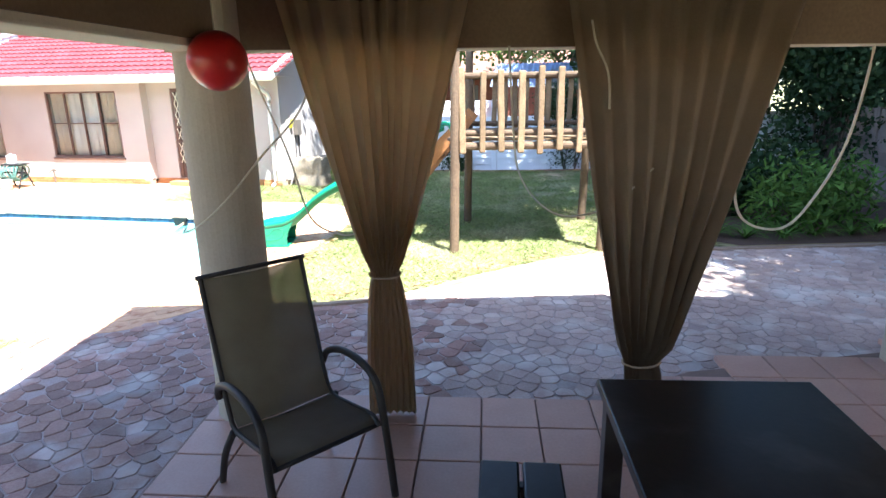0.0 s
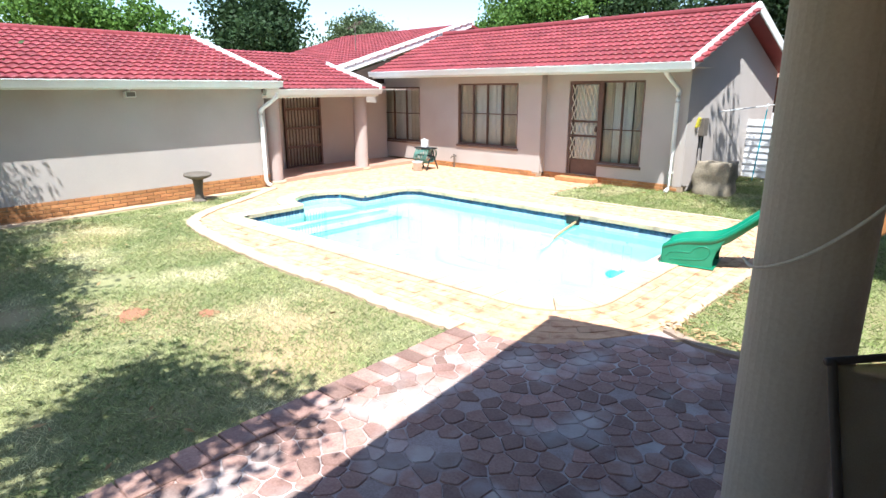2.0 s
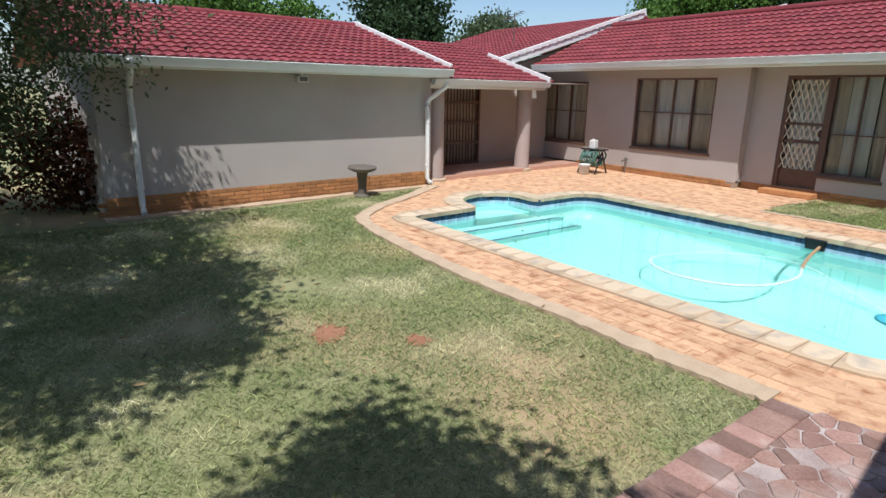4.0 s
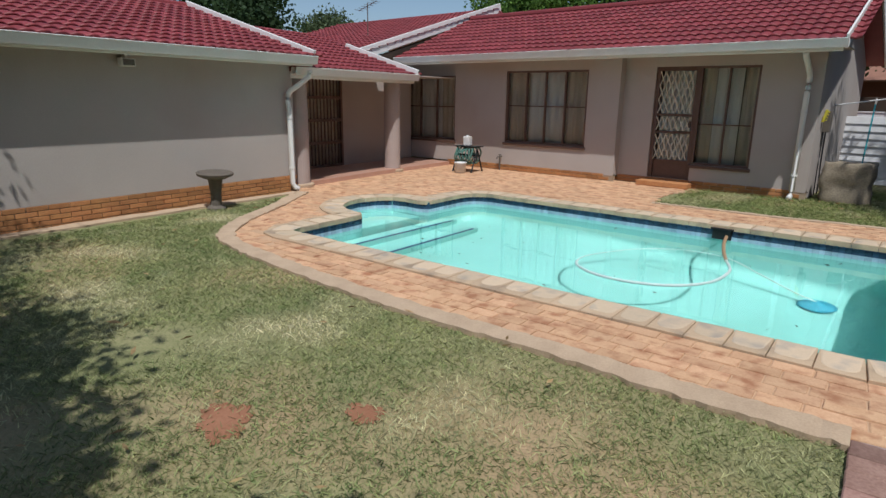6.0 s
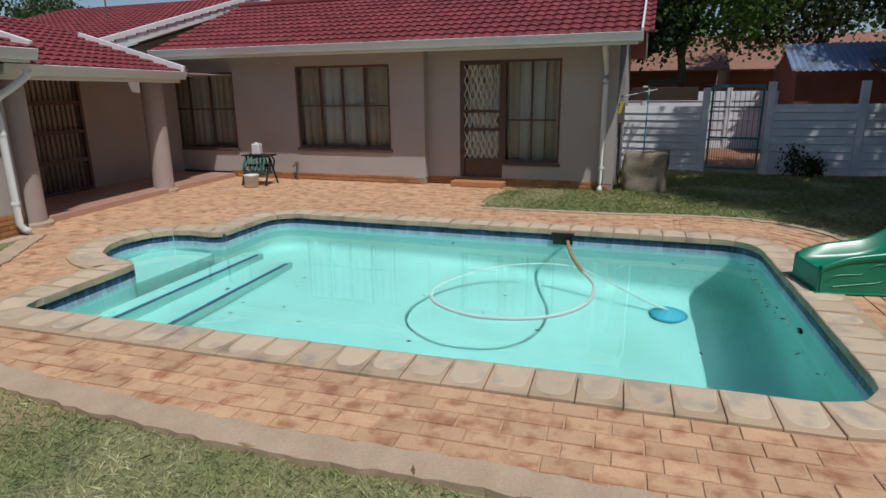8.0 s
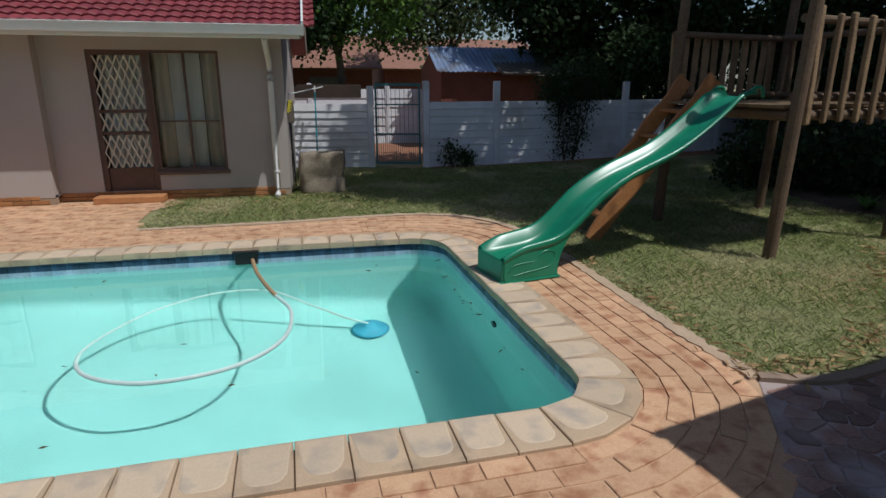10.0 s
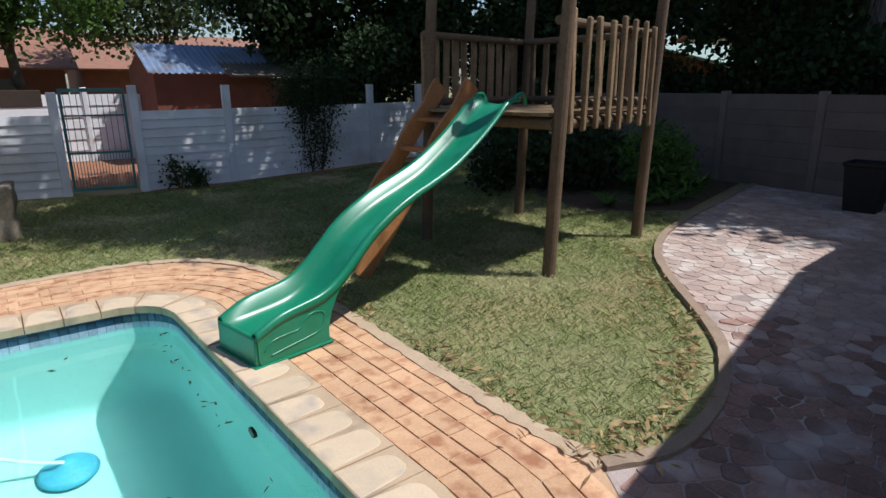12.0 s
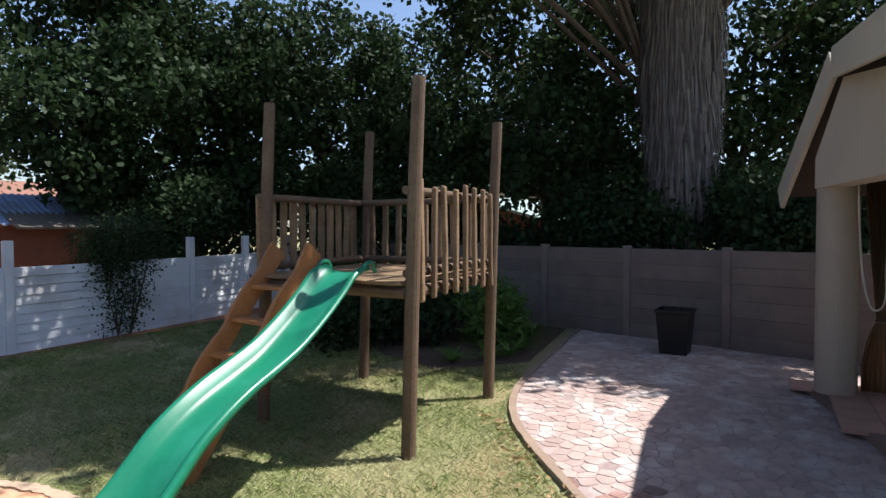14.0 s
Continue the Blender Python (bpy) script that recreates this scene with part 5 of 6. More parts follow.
    for k in range(4):
        bm.faces.new((vs[k][0], vs[k][1], vs[(k + 1) % 4][1], vs[(k + 1) % 4][0]))
    bmesh.ops.recalc_face_normals(bm, faces=bm.faces[:])
    structure(name, bm, TIMBER, "patio roof boarding, dark underneath")
board("barge_patio_east", PE + Vector((0, 0.04, -0.02)), PAp + Vector((0, 0.04, 0.0)), 0.05, 0.30, "cream barge board of the patio gable", CREAM)
board("barge_patio_west", PW + Vector((0, 0.04, 0.0)), PAp + Vector((0, 0.04, 0.0)), 0.05, 0.30, "cream barge board of the patio gable", CREAM)
# Walls out of view, added so light enters only from the open sides.
bm = B()
box(bm, -0.6, -3.55, 0.0, 5.2, -3.3, 3.4)
box(bm, 4.62, -3.3, 0.0, 4.87, 0.6, 2.9)
structure("wall_patio_back", bm, CREAM, "unseen cream wall added behind the patio to keep it dark")


# curtains gathered with a tie
def tied_curtain(name, top_a, top_b, tie, tie_w, z_tie, foot_a, foot_b, z_foot, label, depth=0.07, back=-0.25, mat=None):
    """A drape on the beam, gathered at a tie; places are metres along the beam from the corner column."""
    t = thing(name, pose(NWC.x, NWC.y, 0, 0, 0, math.degrees(math.atan2(pu.y, pu.x))), label, "curtain", "patio curtains")
    bm = B()
    n = 72
    rows = []
    levels = [BEAM_Z + 0.24, 2.1, 1.85, 1.6, 1.4, z_tie + 0.24, z_tie + 0.10, z_tie, z_tie - 0.10, z_tie - 0.25, z_tie - 0.5, z_foot]
    for z in levels:
        if z >= z_tie:
            f = (z - z_tie) / (BEAM_Z + 0.24 - z_tie)
            e = f ** 0.8
            a, b = (tie - tie_w / 2) * (1 - e) + top_a * e, (tie + tie_w / 2) * (1 - e) + top_b * e
        else:
            f = (z_tie - z) / max(z_tie - z_foot, 0.01)
            e = min(1, f * 1.6) ** 0.6
            a, b = (tie - tie_w / 2) * (1 - e) + foot_a * e, (tie + tie_w / 2) * (1 - e) + foot_b * e
        wide = (b - a)
        amp = min(depth * min(1.0, 0.30 / max(wide, 0.05)) * 0.9 + 0.012, wide * (0.28 if z > z_tie else 0.13))
        row = []
        for k in range(n + 1):
            q = k / n
            ph = q * 2 * math.pi * 8 + 0.7 * math.sin(z * 2 + q * 5) + 2.6 * noise.noise(Vector((q * 3.5 + top_a * 5, z * 0.4, 2.0)))
            row.append(bm.verts.new((a + wide * q + 0.006 * math.sin(ph * 2), back + amp * math.sin(ph) + 0.03 * math.sin(q * math.pi), z)))
        rows.append(row)
    for r, s in zip(rows, rows[1:]):
        for k in range(n):
            bm.faces.new((r[k], s[k], s[k + 1], r[k + 1]))
    bmesh.ops.solidify(bm, geom=bm.faces[:], thickness=0.004)
    part("drape", bm, mat or DRAPE, t, smooth=True)
    bm = B()
    tube(bm, [(tie + (tie_w / 2 + 0.015) * math.cos(a), back + 0.07 * math.sin(a), z_tie + 0.01 * math.sin(a)) for a in [k * math.pi / 8 for k in range(17)]], 0.008, 8)
    part("tie", bm, DRAPE, t, "knotted cloth tie")
    return t


tied_curtain("tied_curtain", 0.42, 1.40, 0.905, 0.15, 1.04, 0.77, 1.06, 0.11, "tan cloth curtain tied in the middle beside the patio column")
tied_curtain("tied_curtain", 1.95, 3.32, 2.52, 0.22, 0.36, 2.42, 2.66, 0.11, "wide tan cloth curtain gathered low behind the table", mat=DRAPE_LINED)
end_curtain = tied_curtain("tied_curtain", 0.0, 0.34, 0.17, 0.07, 0.88, 0.0, 0.36, 0.11, "tan cloth curtain tied beside the end column of the patio", 0.06, 0.0)
end_curtain.matrix_basis = pose(3.80, 4.66, 0, 0, 0, -88)

# red ball hung under the beam
ball = thing("hanging_ball", pose(-0.42, 2.95, 2.225), "shiny dark red ball hung from the patio beam", "ball")
bm = B()
bmesh.ops.create_uvsphere(bm, u_segments=32, v_segments=20, radius=0.138)
part("ball", bm, BALL, ball, smooth=True)
bm = B()
tube(bm, [(0, 0, 0.14), (0.0, 0.0, 0.75)], 0.004, 6)
part("cord", bm, ROPE, ball)


def cord(pts, r, label):
    bm = B()
    tube(bm, smooth_line(pts, 8), r, 6)
    return tagged(part("cord", bm, ROPE), label, "cord", "loose cords of the patio")


cord([(-0.95, 3.27, 1.32), (-0.86, 3.13, 1.33), (-0.72, 3.12, 1.40), (-0.56, 3.16, 1.55), (-0.42, 3.26, 1.74), (-0.23, 3.38, 1.98), (-0.1, 3.42, 2.30)], 0.006, "thin pale cord from the column to the curtain")
cord([(-0.50, 3.36, 2.32), (-0.49, 3.36, 2.2), (-0.33, 3.40, 1.73), (-0.24, 3.43, 1.37), (-0.08, 3.48, 1.26), (0.02, 3.52, 1.27)], 0.005, "thin pale cord slung beside the curtain")
cord([(0.86, 3.78, 2.30), (0.89, 3.80, 1.81), (0.93, 3.80, 1.58), (1.05, 3.85, 1.4), (1.22, 3.90, 1.32), (1.47, 3.97, 1.38), (1.7, 4.03, 1.6)], 0.006, "thin pale cord slung between two curtains")
cord([(2.88, 4.62, 2.58), (3.02, 4.68, 2.38), (2.96, 4.66, 1.75), (2.8, 4.62, 1.35), (2.6, 4.55, 1.14), (2.32, 4.46, 1.23), (2.25, 4.45, 1.6), (2.25, 4.44, 2.3)], 0.009, "pale rope loop hanging in the patio opening")
cord([(1.30, 3.80, 2.42), (1.33, 3.82, 2.3), (1.40, 3.85, 2.15), (1.42, 3.86, 1.95)], 0.006, "short pale cord end on the curtain")

# sling chair
chair = thing("patio_chair", pose(-0.03, 2.71, 0.10, 0, 0, -37), "high-backed patio chair with olive sling seat and dark tube frame", "chair")
W2 = 0.27


def sling(bm, pts, w, t=0.006):
    line = smooth_line(pts, 6)
    a = [bm.verts.new((p.x, -w, p.z)) for p in line]
    c = [bm.verts.new((p.x, 0, p.z - 0.012)) for p in line]
    b = [bm.verts.new((p.x, w, p.z)) for p in line]
    for r, s in ((a, c), (c, b)):
        for k in range(len(line) - 1):
            bm.faces.new((r[k], r[k + 1], s[k + 1], s[k]))
    bmesh.ops.recalc_face_normals(bm, faces=bm.faces[:])
    bmesh.ops.solidify(bm, geom=bm.faces[:], thickness=t)


bm = B()
sling(bm, [(0.27, 0, 0.40), (0.22, 0, 0.43), (0.0, 0, 0.40), (-0.17, 0, 0.385)], W2 - 0.012)
part("seat", bm, SLING, chair, smooth=True)
bm = B()
sling(bm, [(-0.17, 0, 0.39), (-0.23, 0, 0.46), (-0.30, 0, 0.70), (-0.38, 0, 0.98), (-0.41, 0, 1.10)], W2 - 0.012)
part("backrest", bm, SLING, chair, smooth=True)
for sg in (-1, 1):
    bm = B()
    tube(bm, smooth_line([(0.28, sg * W2, 0.385), (0.22, sg * W2, 0.425), (0.0, sg * W2, 0.395), (-0.17, sg * W2, 0.38), (-0.23, sg * W2, 0.46), (-0.30, sg * W2, 0.70), (-0.38, sg * W2, 0.98), (-0.415, sg * W2, 1.115)], 6), 0.013, 10)
    part("side_rail", bm, METAL_DARK, chair, smooth=True)
    bm = B()
    tube(bm, smooth_line([(0.34, sg * (W2 + 0.04), 0.0), (0.29, sg * (W2 + 0.035), 0.35), (0.24, sg * (W2 + 0.03), 0.58), (0.12, sg * (W2 + 0.03), 0.655), (-0.08, sg * (W2 + 0.03), 0.66), (-0.24, sg * (W2 + 0.03), 0.60), (-0.29, sg * (W2 + 0.02), 0.52)], 6), 0.0195, 10)
    part("arm_and_front_leg", bm, METAL_DARK, chair, smooth=True)
    bm = B()
    tube(bm, smooth_line([(-0.16, sg * (W2 + 0.015), 0.38), (-0.28, sg * (W2 + 0.03), 0.2), (-0.36, sg * (W2 + 0.035), 0.0)], 5), 0.018, 10)
    part("rear_leg", bm, METAL_DARK, chair, smooth=True)
for x, z in ((0.27, 0.39), (-0.16, 0.365), (-0.413, 1.11)):
    bm = B()
    tube(bm, [(x, -W2 - 0.02, z), (x, W2 + 0.02, z)], 0.012, 10)
    part("cross_bar", bm, METAL_DARK, chair, smooth=True)

# table and bench
table = thing("patio_table", pose(1.39, 2.94, 0.10, 0, 0, 9), "dark varnished wooden patio table with a worn top", "table")
bm = B()
box(bm, 0, -1.55, 0.605, 0.97, 0, 0.655, 0.008)
part("tabletop", bm, DARK_TABLE, table)
for x, y in ((0.07, -0.08), (0.88, -0.08), (0.07, -1.47), (0.88, -1.47)):
    bm = B()
    box(bm, x - 0.045, y - 0.045, 0.0, x + 0.045, y + 0.045, 0.605, 0.006)
    part("leg", bm, DARK_TABLE, table)
bm = B()
box(bm, 0.08, -1.45, 0.52, 0.87, -0.10, 0.60)
part("apron", bm, DARK_TABLE, table)
bench = thing("bench", pose(0.88, 2.64, 0.10, 0, 0, 7), "dark wooden two-board bench beside the table", "bench")
for x0, x1 in ((0.0, 0.175), (0.19, 0.365)):
    bm = B()
    box(bm, x0, -1.1, 0.325, x1, 0, 0.355, 0.012)
    part("seat_board", bm, DARK_TABLE, bench)
for y in (-0.12, -0.98):
    for x in (0.05, 0.315):
        bm = B()
        box(bm, x - 0.03, y - 0.03, 0, x + 0.03, y + 0.03, 0.325, 0.004)
        part("leg", bm, DARK_TABLE, bench)
    bm = B()
    box(bm, 0.08, y - 0.02, 0.24, 0.285, y + 0.02, 0.32)
    part("rail", bm, DARK_TABLE, bench)

# ---- garden clutter ----
bath = thing("bird_bath", pose(-10.83, 5.30, -0.01, 0, 3, 0), "dark cast concrete bird bath on the lawn", "bird bath")
bm = B()
lathe(bm, [(0.03, 0.0), (0.13, 0.0), (0.12, 0.03), (0.075, 0.06), (0.07, 0.2), (0.085, 0.34), (0.10, 0.42), (0.05, 0.43)], 14)
part("pedestal", bm, BATH, bath)
bm = B()
lathe(bm, [(0.05, 0.425), (0.15, 0.43), (0.235, 0.47), (0.245, 0.50), (0.225, 0.515), (0.15, 0.49), (0.03, 0.48)], 14)
part("basin", bm, BATH, bath)

rock = thing("boulder", pose(-4.42, 12.45, 0) @ Matrix.Diagonal((1.0, 1.0, 1.3, 1)), "large flat-topped brown boulder beside the house", "boulder")
bm = B()
bmesh.ops.create_cube(bm, size=1)
bmesh.ops.subdivide_edges(bm, edges=bm.edges[:], cuts=9, use_grid_fill=True)
for v in bm.verts:
    c = v.co.copy()
    r = Vector((c.x * 0.72, c.y * 0.62, (c.z + 0.5) * 0.52 - 0.05))
    k = (1.0 - 0.34 * max(0, abs(c.x) + abs(c.y) - 0.55)) * (1 - 0.25 * max(0, c.z - 0.25) * (abs(c.x) + abs(c.y)))
    r.x, r.y = r.x * k, r.y * k
    q = noise.noise(r * 3.0) * 0.06 + noise.noise(r * 8.0) * 0.035
    ledge = 0.022 * math.sin(r.z * 26 + noise.noise(r * 4) * 3) * (1 if r.z < 0.3 else 0.2)
    d = Vector((c.x, c.y, 0))
    v.co = r + d * (q + ledge) * 1.3 + Vector((0, 0, q * 0.6 if c.z > 0.4 else 0))
part("stone", bm, ROCK, rock, smooth=True)

reel = thing("hose_reel", pose(-11.0, 11.12, 0.012, 0, 0, 4) @ Matrix.Diagonal((1.3, 1.3, 1.12, 1)), "green garden hose reel on a low stand by the house wall", "hose reel")
bm = B()
for sx in (-0.18, 0.18):
    tube(bm, [(sx, -0.16, 0.0), (sx, 0.0, 0.42), (sx, 0.16, 0.0)], 0.014, 8)
tube(bm, [(-0.22, 0, 0.30), (0.22, 0, 0.30)], 0.02, 8)
part("stand", bm, BLACK, reel)
HOSE_GREEN = material("green hose", (0.05, 0.16, 0.12), (0.12, 0.22, 0.19), 0.5, 30, 80, 0.1)
for k in range(7):
    bm = B()
    x = -0.15 + k * 0.05
    tube(bm, [(x + 0.01 * math.sin(a * 3 + k), (0.15 + 0.015 * math.sin(a * 2 + k)) * math.cos(a), 0.30 + (0.15 + 0.02 * math.sin(a + k)) * math.sin(a)) for a in [i * math.pi / 9 for i in range(19)]], 0.014, 6)
    part("hose_coil", bm, HOSE_GREEN, reel)
bm = B()
box(bm, -0.20, -0.10, 0.455, 0.22, 0.12, 0.475, 0.004)
part("shelf", bm, BLACK, reel)
tub = thing("plastic_jug", pose(-11.02, 11.12, 0.546, 0, 0, 10), "white plastic jug standing on the hose reel", "jug")
bm = B()
box(bm, -0.07, -0.06, 0.0, 0.08, 0.07, 0.19, 0.015)
part("body", bm, PLASTIC, tub)
bm = B()
tube(bm, [(0.0, 0.0, 0.19), (0.0, 0.0, 0.215)], 0.03, 12)
part("cap", bm, PLASTIC, tub)
bucket = thing("bucket", pose(-10.94, 10.80, 0.014), "white plastic bucket on the brick paving", "bucket")
bm = B()
lathe(bm, [(0.105, 0.0), (0.125, 0.19), (0.133, 0.20), (0.133, 0.215), (0.118, 0.215), (0.098, 0.02)], 22)
part("body", bm, PLASTIC, bucket, smooth=True)
bm = B()
tube(bm, [(0.13 * math.cos(a), 0.02, 0.2 + 0.07 * math.sin(a)) for a in [i * math.pi / 10 for i in range(11)]], 0.004, 6)
part("handle", bm, METAL_DARK, bucket)
tap = thing("garden_tap", pose(-10.66, 11.86, 0.0), "brass garden tap on a short standpipe at the wall", "tap")
bm = B()
tube(bm, [(0, -0.05, 0.0), (0, -0.05, 0.32)], 0.016, 8)
tube(bm, [(0, 0.02, 0.30), (0, -0.14, 0.30), (0, -0.17, 0.26)], 0.015, 8)
part("standpipe", bm, BATH, tap)
bm = B()
box(bm, -0.035, -0.06, 0.325, 0.035, -0.04, 0.345)
part("handle", bm, BATH, tap)

broom = thing("pool_brush", pose(-4.49, 15.06, 0.0), "cyan pole of a pool brush leaning on the white wall", "brush")
bm = B()
tube(bm, [(0, -0.30, 0.0), (0.02, 0.03, 1.50)], 0.014, 8)
part("pole", bm, CYAN, broom)
bm = B()
tube(bm, [(0.02, 0.03, 1.50), (0.022, 0.033, 1.62)], 0.016, 8)
part("grip", bm, PLASTIC, broom, "white grip")
wash = thing("washing_line_arm", pose(-4.92, 13.6, 0), "thin white rod from the gable wall to the garden wall", "rod")
bm = B()
tube(bm, [(0.0, 0.0, 1.48), (0.6, 1.5, 1.60)], 0.012, 8)
part("rod", bm, PLASTIC, wash)
meter = thing("meter_box", pose(-4.92, 12.75, 1.05), "small grey meter box with cables on the gable wall", "meter box")
bm = B()
box(bm, 0.0, -0.10, 0.0, 0.10, 0.12, 0.34, 0.01)
part("box", bm, BATH, meter)
bm = B()
tube(bm, smooth_line([(0.04, 0.05, 0.02), (0.04, 0.06, -0.4), (0.05, 0.09, -0.8), (0.06, 0.05, -1.03)], 5), 0.012, 6)
tube(bm, smooth_line([(0.02, -0.05, 0.02), (0.03, -0.1, -0.5), (0.03, -0.06, -1.03)], 5), 0.009, 6)
part("cable", bm, BLACK, meter)
yb = thing("yellow_brush", pose(-4.92, 12.50, 1.22, 0, 12, 0) @ Matrix.Scale(0.62, 4), "yellow brush head hung on the gable wall", "brush")
bm = B()
box(bm, 0.0, -0.06, 0.0, 0.06, 0.06, 0.32, 0.01)
for z in (0.05, 0.12, 0.19, 0.26):
    box(bm, 0.06, -0.055, z, 0.10, 0.055, z + 0.03)
part("head", bm, YELLOW, yb)

bin_ = thing("planter_bin", pose(5.12, 6.95, 0.015) @ Matrix.Diagonal((1.1, 1.1, 1.3, 1)), "black square plastic bin against the shaded boundary wall", "bin")
bm = B()
lathe(bm, [(0.24, 0.0), (0.30, 0.46), (0.325, 0.47), (0.325, 0.50), (0.29, 0.50), (0.23, 0.05)], 4)
bmesh.ops.rotate(bm, cent=(0, 0, 0), matrix=Matrix.Rotation(radians(50), 3, "Z"), verts=bm.verts[:])
part("body", bm, BLACK, bin_)

aerial = thing("tv_aerial", pose(-15.6, 12.6, 3.05), "small grey television aerial on the roof", "aerial")
bm = B()
tube(bm, [(0, 0, -0.1), (0, 0, 0.85)], 0.014, 6)
tube(bm, [(-0.45, 0.1, 0.70), (0.45, -0.1, 0.85)], 0.010, 6)
for k in range(6):
    x = -0.4 + k * 0.16
    tube(bm, [(x, -0.16 - x * 0.2, 0.775 + x * 0.17), (x, 0.16 - x * 0.2, 0.775 + x * 0.17)], 0.006, 5)
part("mast", bm, BATH, aerial)

# ---- beyond the walls ----
shed = thing("shed", pose(-1.2, 18.6, 0), "red-brown shed with a patched corrugated tin roof", "shed")
bm = B()
box(bm, 0, 0, 0, 2.6, 3.0, 1.95)
part("wall", bm, SHED_WALL, shed)
bm = B()
rows = []
for y, z in ((-0.25, 1.98), (1.3, 2.68)):
    rows.append([bm.verts.new((-0.15 + 2.9 * k / 88, y, z + 0.018 * math.sin(k * math.pi / 2))) for k in range(89)])
for k in range(88):
    bm.faces.new((rows[0][k], rows[0][k + 1], rows[1][k + 1], rows[1][k]))
bmesh.ops.solidify(bm, geom=bm.faces[:], thickness=0.01)
part("roof", bm, TIN, shed, "blue grey corrugated tin sheets")
bm = B()
prism(bm, [(0.0, 1.951), (3.0, 1.951), (3.0, 2.1), (1.3, 2.64), (0.0, 2.05)], 0, 0.05)
bmesh.ops.transform(bm, matrix=Matrix(((0, 0, 1, 0), (1, 0, 0, 0), (0, 1, 0, 0), (0, 0, 0, 1))), verts=bm.verts[:])
bmesh.ops.recalc_face_normals(bm, faces=bm.faces[:])
part("gable", bm, SHED_WALL, shed)
lean = thing("lean_to", pose(1.0, 18.3, 0), "dark brown lean-to with a grey sheet roof", "shed")
bm = B()
box(bm, 0, 0.4, 0, 3.6, 3.2, 1.9)
part("wall", bm, SHED_WALL, lean)
bm = B()
beam(bm, (1.5, -0.3, 1.92), (1.5, 2.0, 2.66), 4.4, 0.05)
part("roof", bm, BATH, lean, "weathered grey roof sheets")


def far_house(x, y, w, d, h, rise, wall, roofm, label):
    t = thing("neighbour_house", pose(x, y, 0), label, "house", "houses beyond the wall")
    bm = B()
    box(bm, 0, 0, 0, w, d, h)
    part("wall", bm, wall, t)
    for s, y0, y1 in ((0, -0.4, d / 2), (1, d + 0.4, d / 2)):
        bm = B()
        beam(bm, (w / 2, y0, h + 0.02), (w / 2, y1, h + rise), w + 0.8, 0.07)
        part("roof", bm, roofm, t)
    bm = B()
    prism(bm, [(0, h), (d, h), (d / 2, h + rise * 0.93)], 0, 0.1)
    bmesh.ops.transform(bm, matrix=Matrix(((0, 0, 1, 0.0), (1, 0, 0, 0), (0, 1, 0, 0), (0, 0, 0, 1))), verts=bm.verts[:])
    bmesh.ops.recalc_face_normals(bm, faces=bm.faces[:])
    part("gable", bm, wall, t)
    # Slabs in the unlit room grey stand for dark windows.
    for k in range(2):
        bm = B()
        box(bm, w * (0.25 + 0.4 * k), -0.03, 0.9, w * (0.25 + 0.4 * k) + 1.2, 0.02, 2.0)
        part("window", bm, ROOM, t)
    return t


far_house(-9.5, 29, 7.5, 7, 2.3, 1.6, SHED_WALL, FAR_TILE, "brown tiled house beyond the lane")
far_house(-1.0, 33, 8.0, 7, 2.4, 1.7, SHED_WALL, FAR_TILE, "brown tiled house behind the trees")
far_house(13.0, 13.0, 6.0, 7, 2.0, 1.0, SHED_WALL, GREEN_TIN, "low house with a pale green tin roof")
far_house(22.0, 15.0, 8.0, 8, 2.6, 1.8, CREAM, FAR_TILE, "pink tiled house far behind the wall")


# ---- plants ----
rng = np.random.default_rng(11)


def quads_mesh(name, v, mat):
    """A mesh of separate four-cornered leaves from an array of shape (n, 4, 3)."""
    n = len(v)
    me = bpy.data.meshes.new(name)
    me.vertices.add(n * 4)
    me.vertices.foreach_set("co", np.ascontiguousarray(v, dtype=np.float32).ravel())
    me.loops.add(n * 4)
    me.loops.foreach_set("vertex_index", np.arange(n * 4, dtype=np.int32))
    me.polygons.add(n)
    me.polygons.foreach_set("loop_start", np.arange(0, n * 4, 4, dtype=np.int32))
    me.update(calc_edges=True)
    me.materials.append(mat)
    return me


def leaves_at(c, size, droop=0.0, slim=0.38, flat=0.0):
    """Pointed leaves at the places c, turned at random."""
    n = len(c)
    d = rng.normal(size=(n, 3))
    d[:, 2] = d[:, 2] * (1 - flat) - droop
    d /= np.linalg.norm(d, axis=1, keepdims=True)
    s = np.cross(d, rng.normal(size=(n, 3)))
    s /= np.linalg.norm(s, axis=1, keepdims=True) + 1e-9
    l = size * rng.uniform(0.6, 1.3, (n, 1))
    return np.stack([c, c + d * l * 0.45 + s * l * slim, c + d * l, c + d * l * 0.5 - s * l * slim], 1)


def sprays(cx, cy, cz, rx, ry, rz, count, per, spread):
    """Leaf places in many small sprays, thicker towards the outside of an uneven ball."""
    d = rng.normal(size=(count, 3))
    d /= np.linalg.norm(d, axis=1, keepdims=True)
    k = rng.uniform(0.35, 1.0, (count, 1)) ** 0.5
    bumps = 1 + 0.28 * np.sin(d[:, :1] * 5 + cx) * np.cos(d[:, 1:2] * 4 + cy) + 0.15 * np.sin(d[:, 2:] * 7)
    c = d * k * bumps * np.array([rx, ry, rz]) + np.array([cx, cy, cz])
    return (c[:, None, :] + rng.normal(size=(count, per, 3)) * spread).reshape(-1, 3)


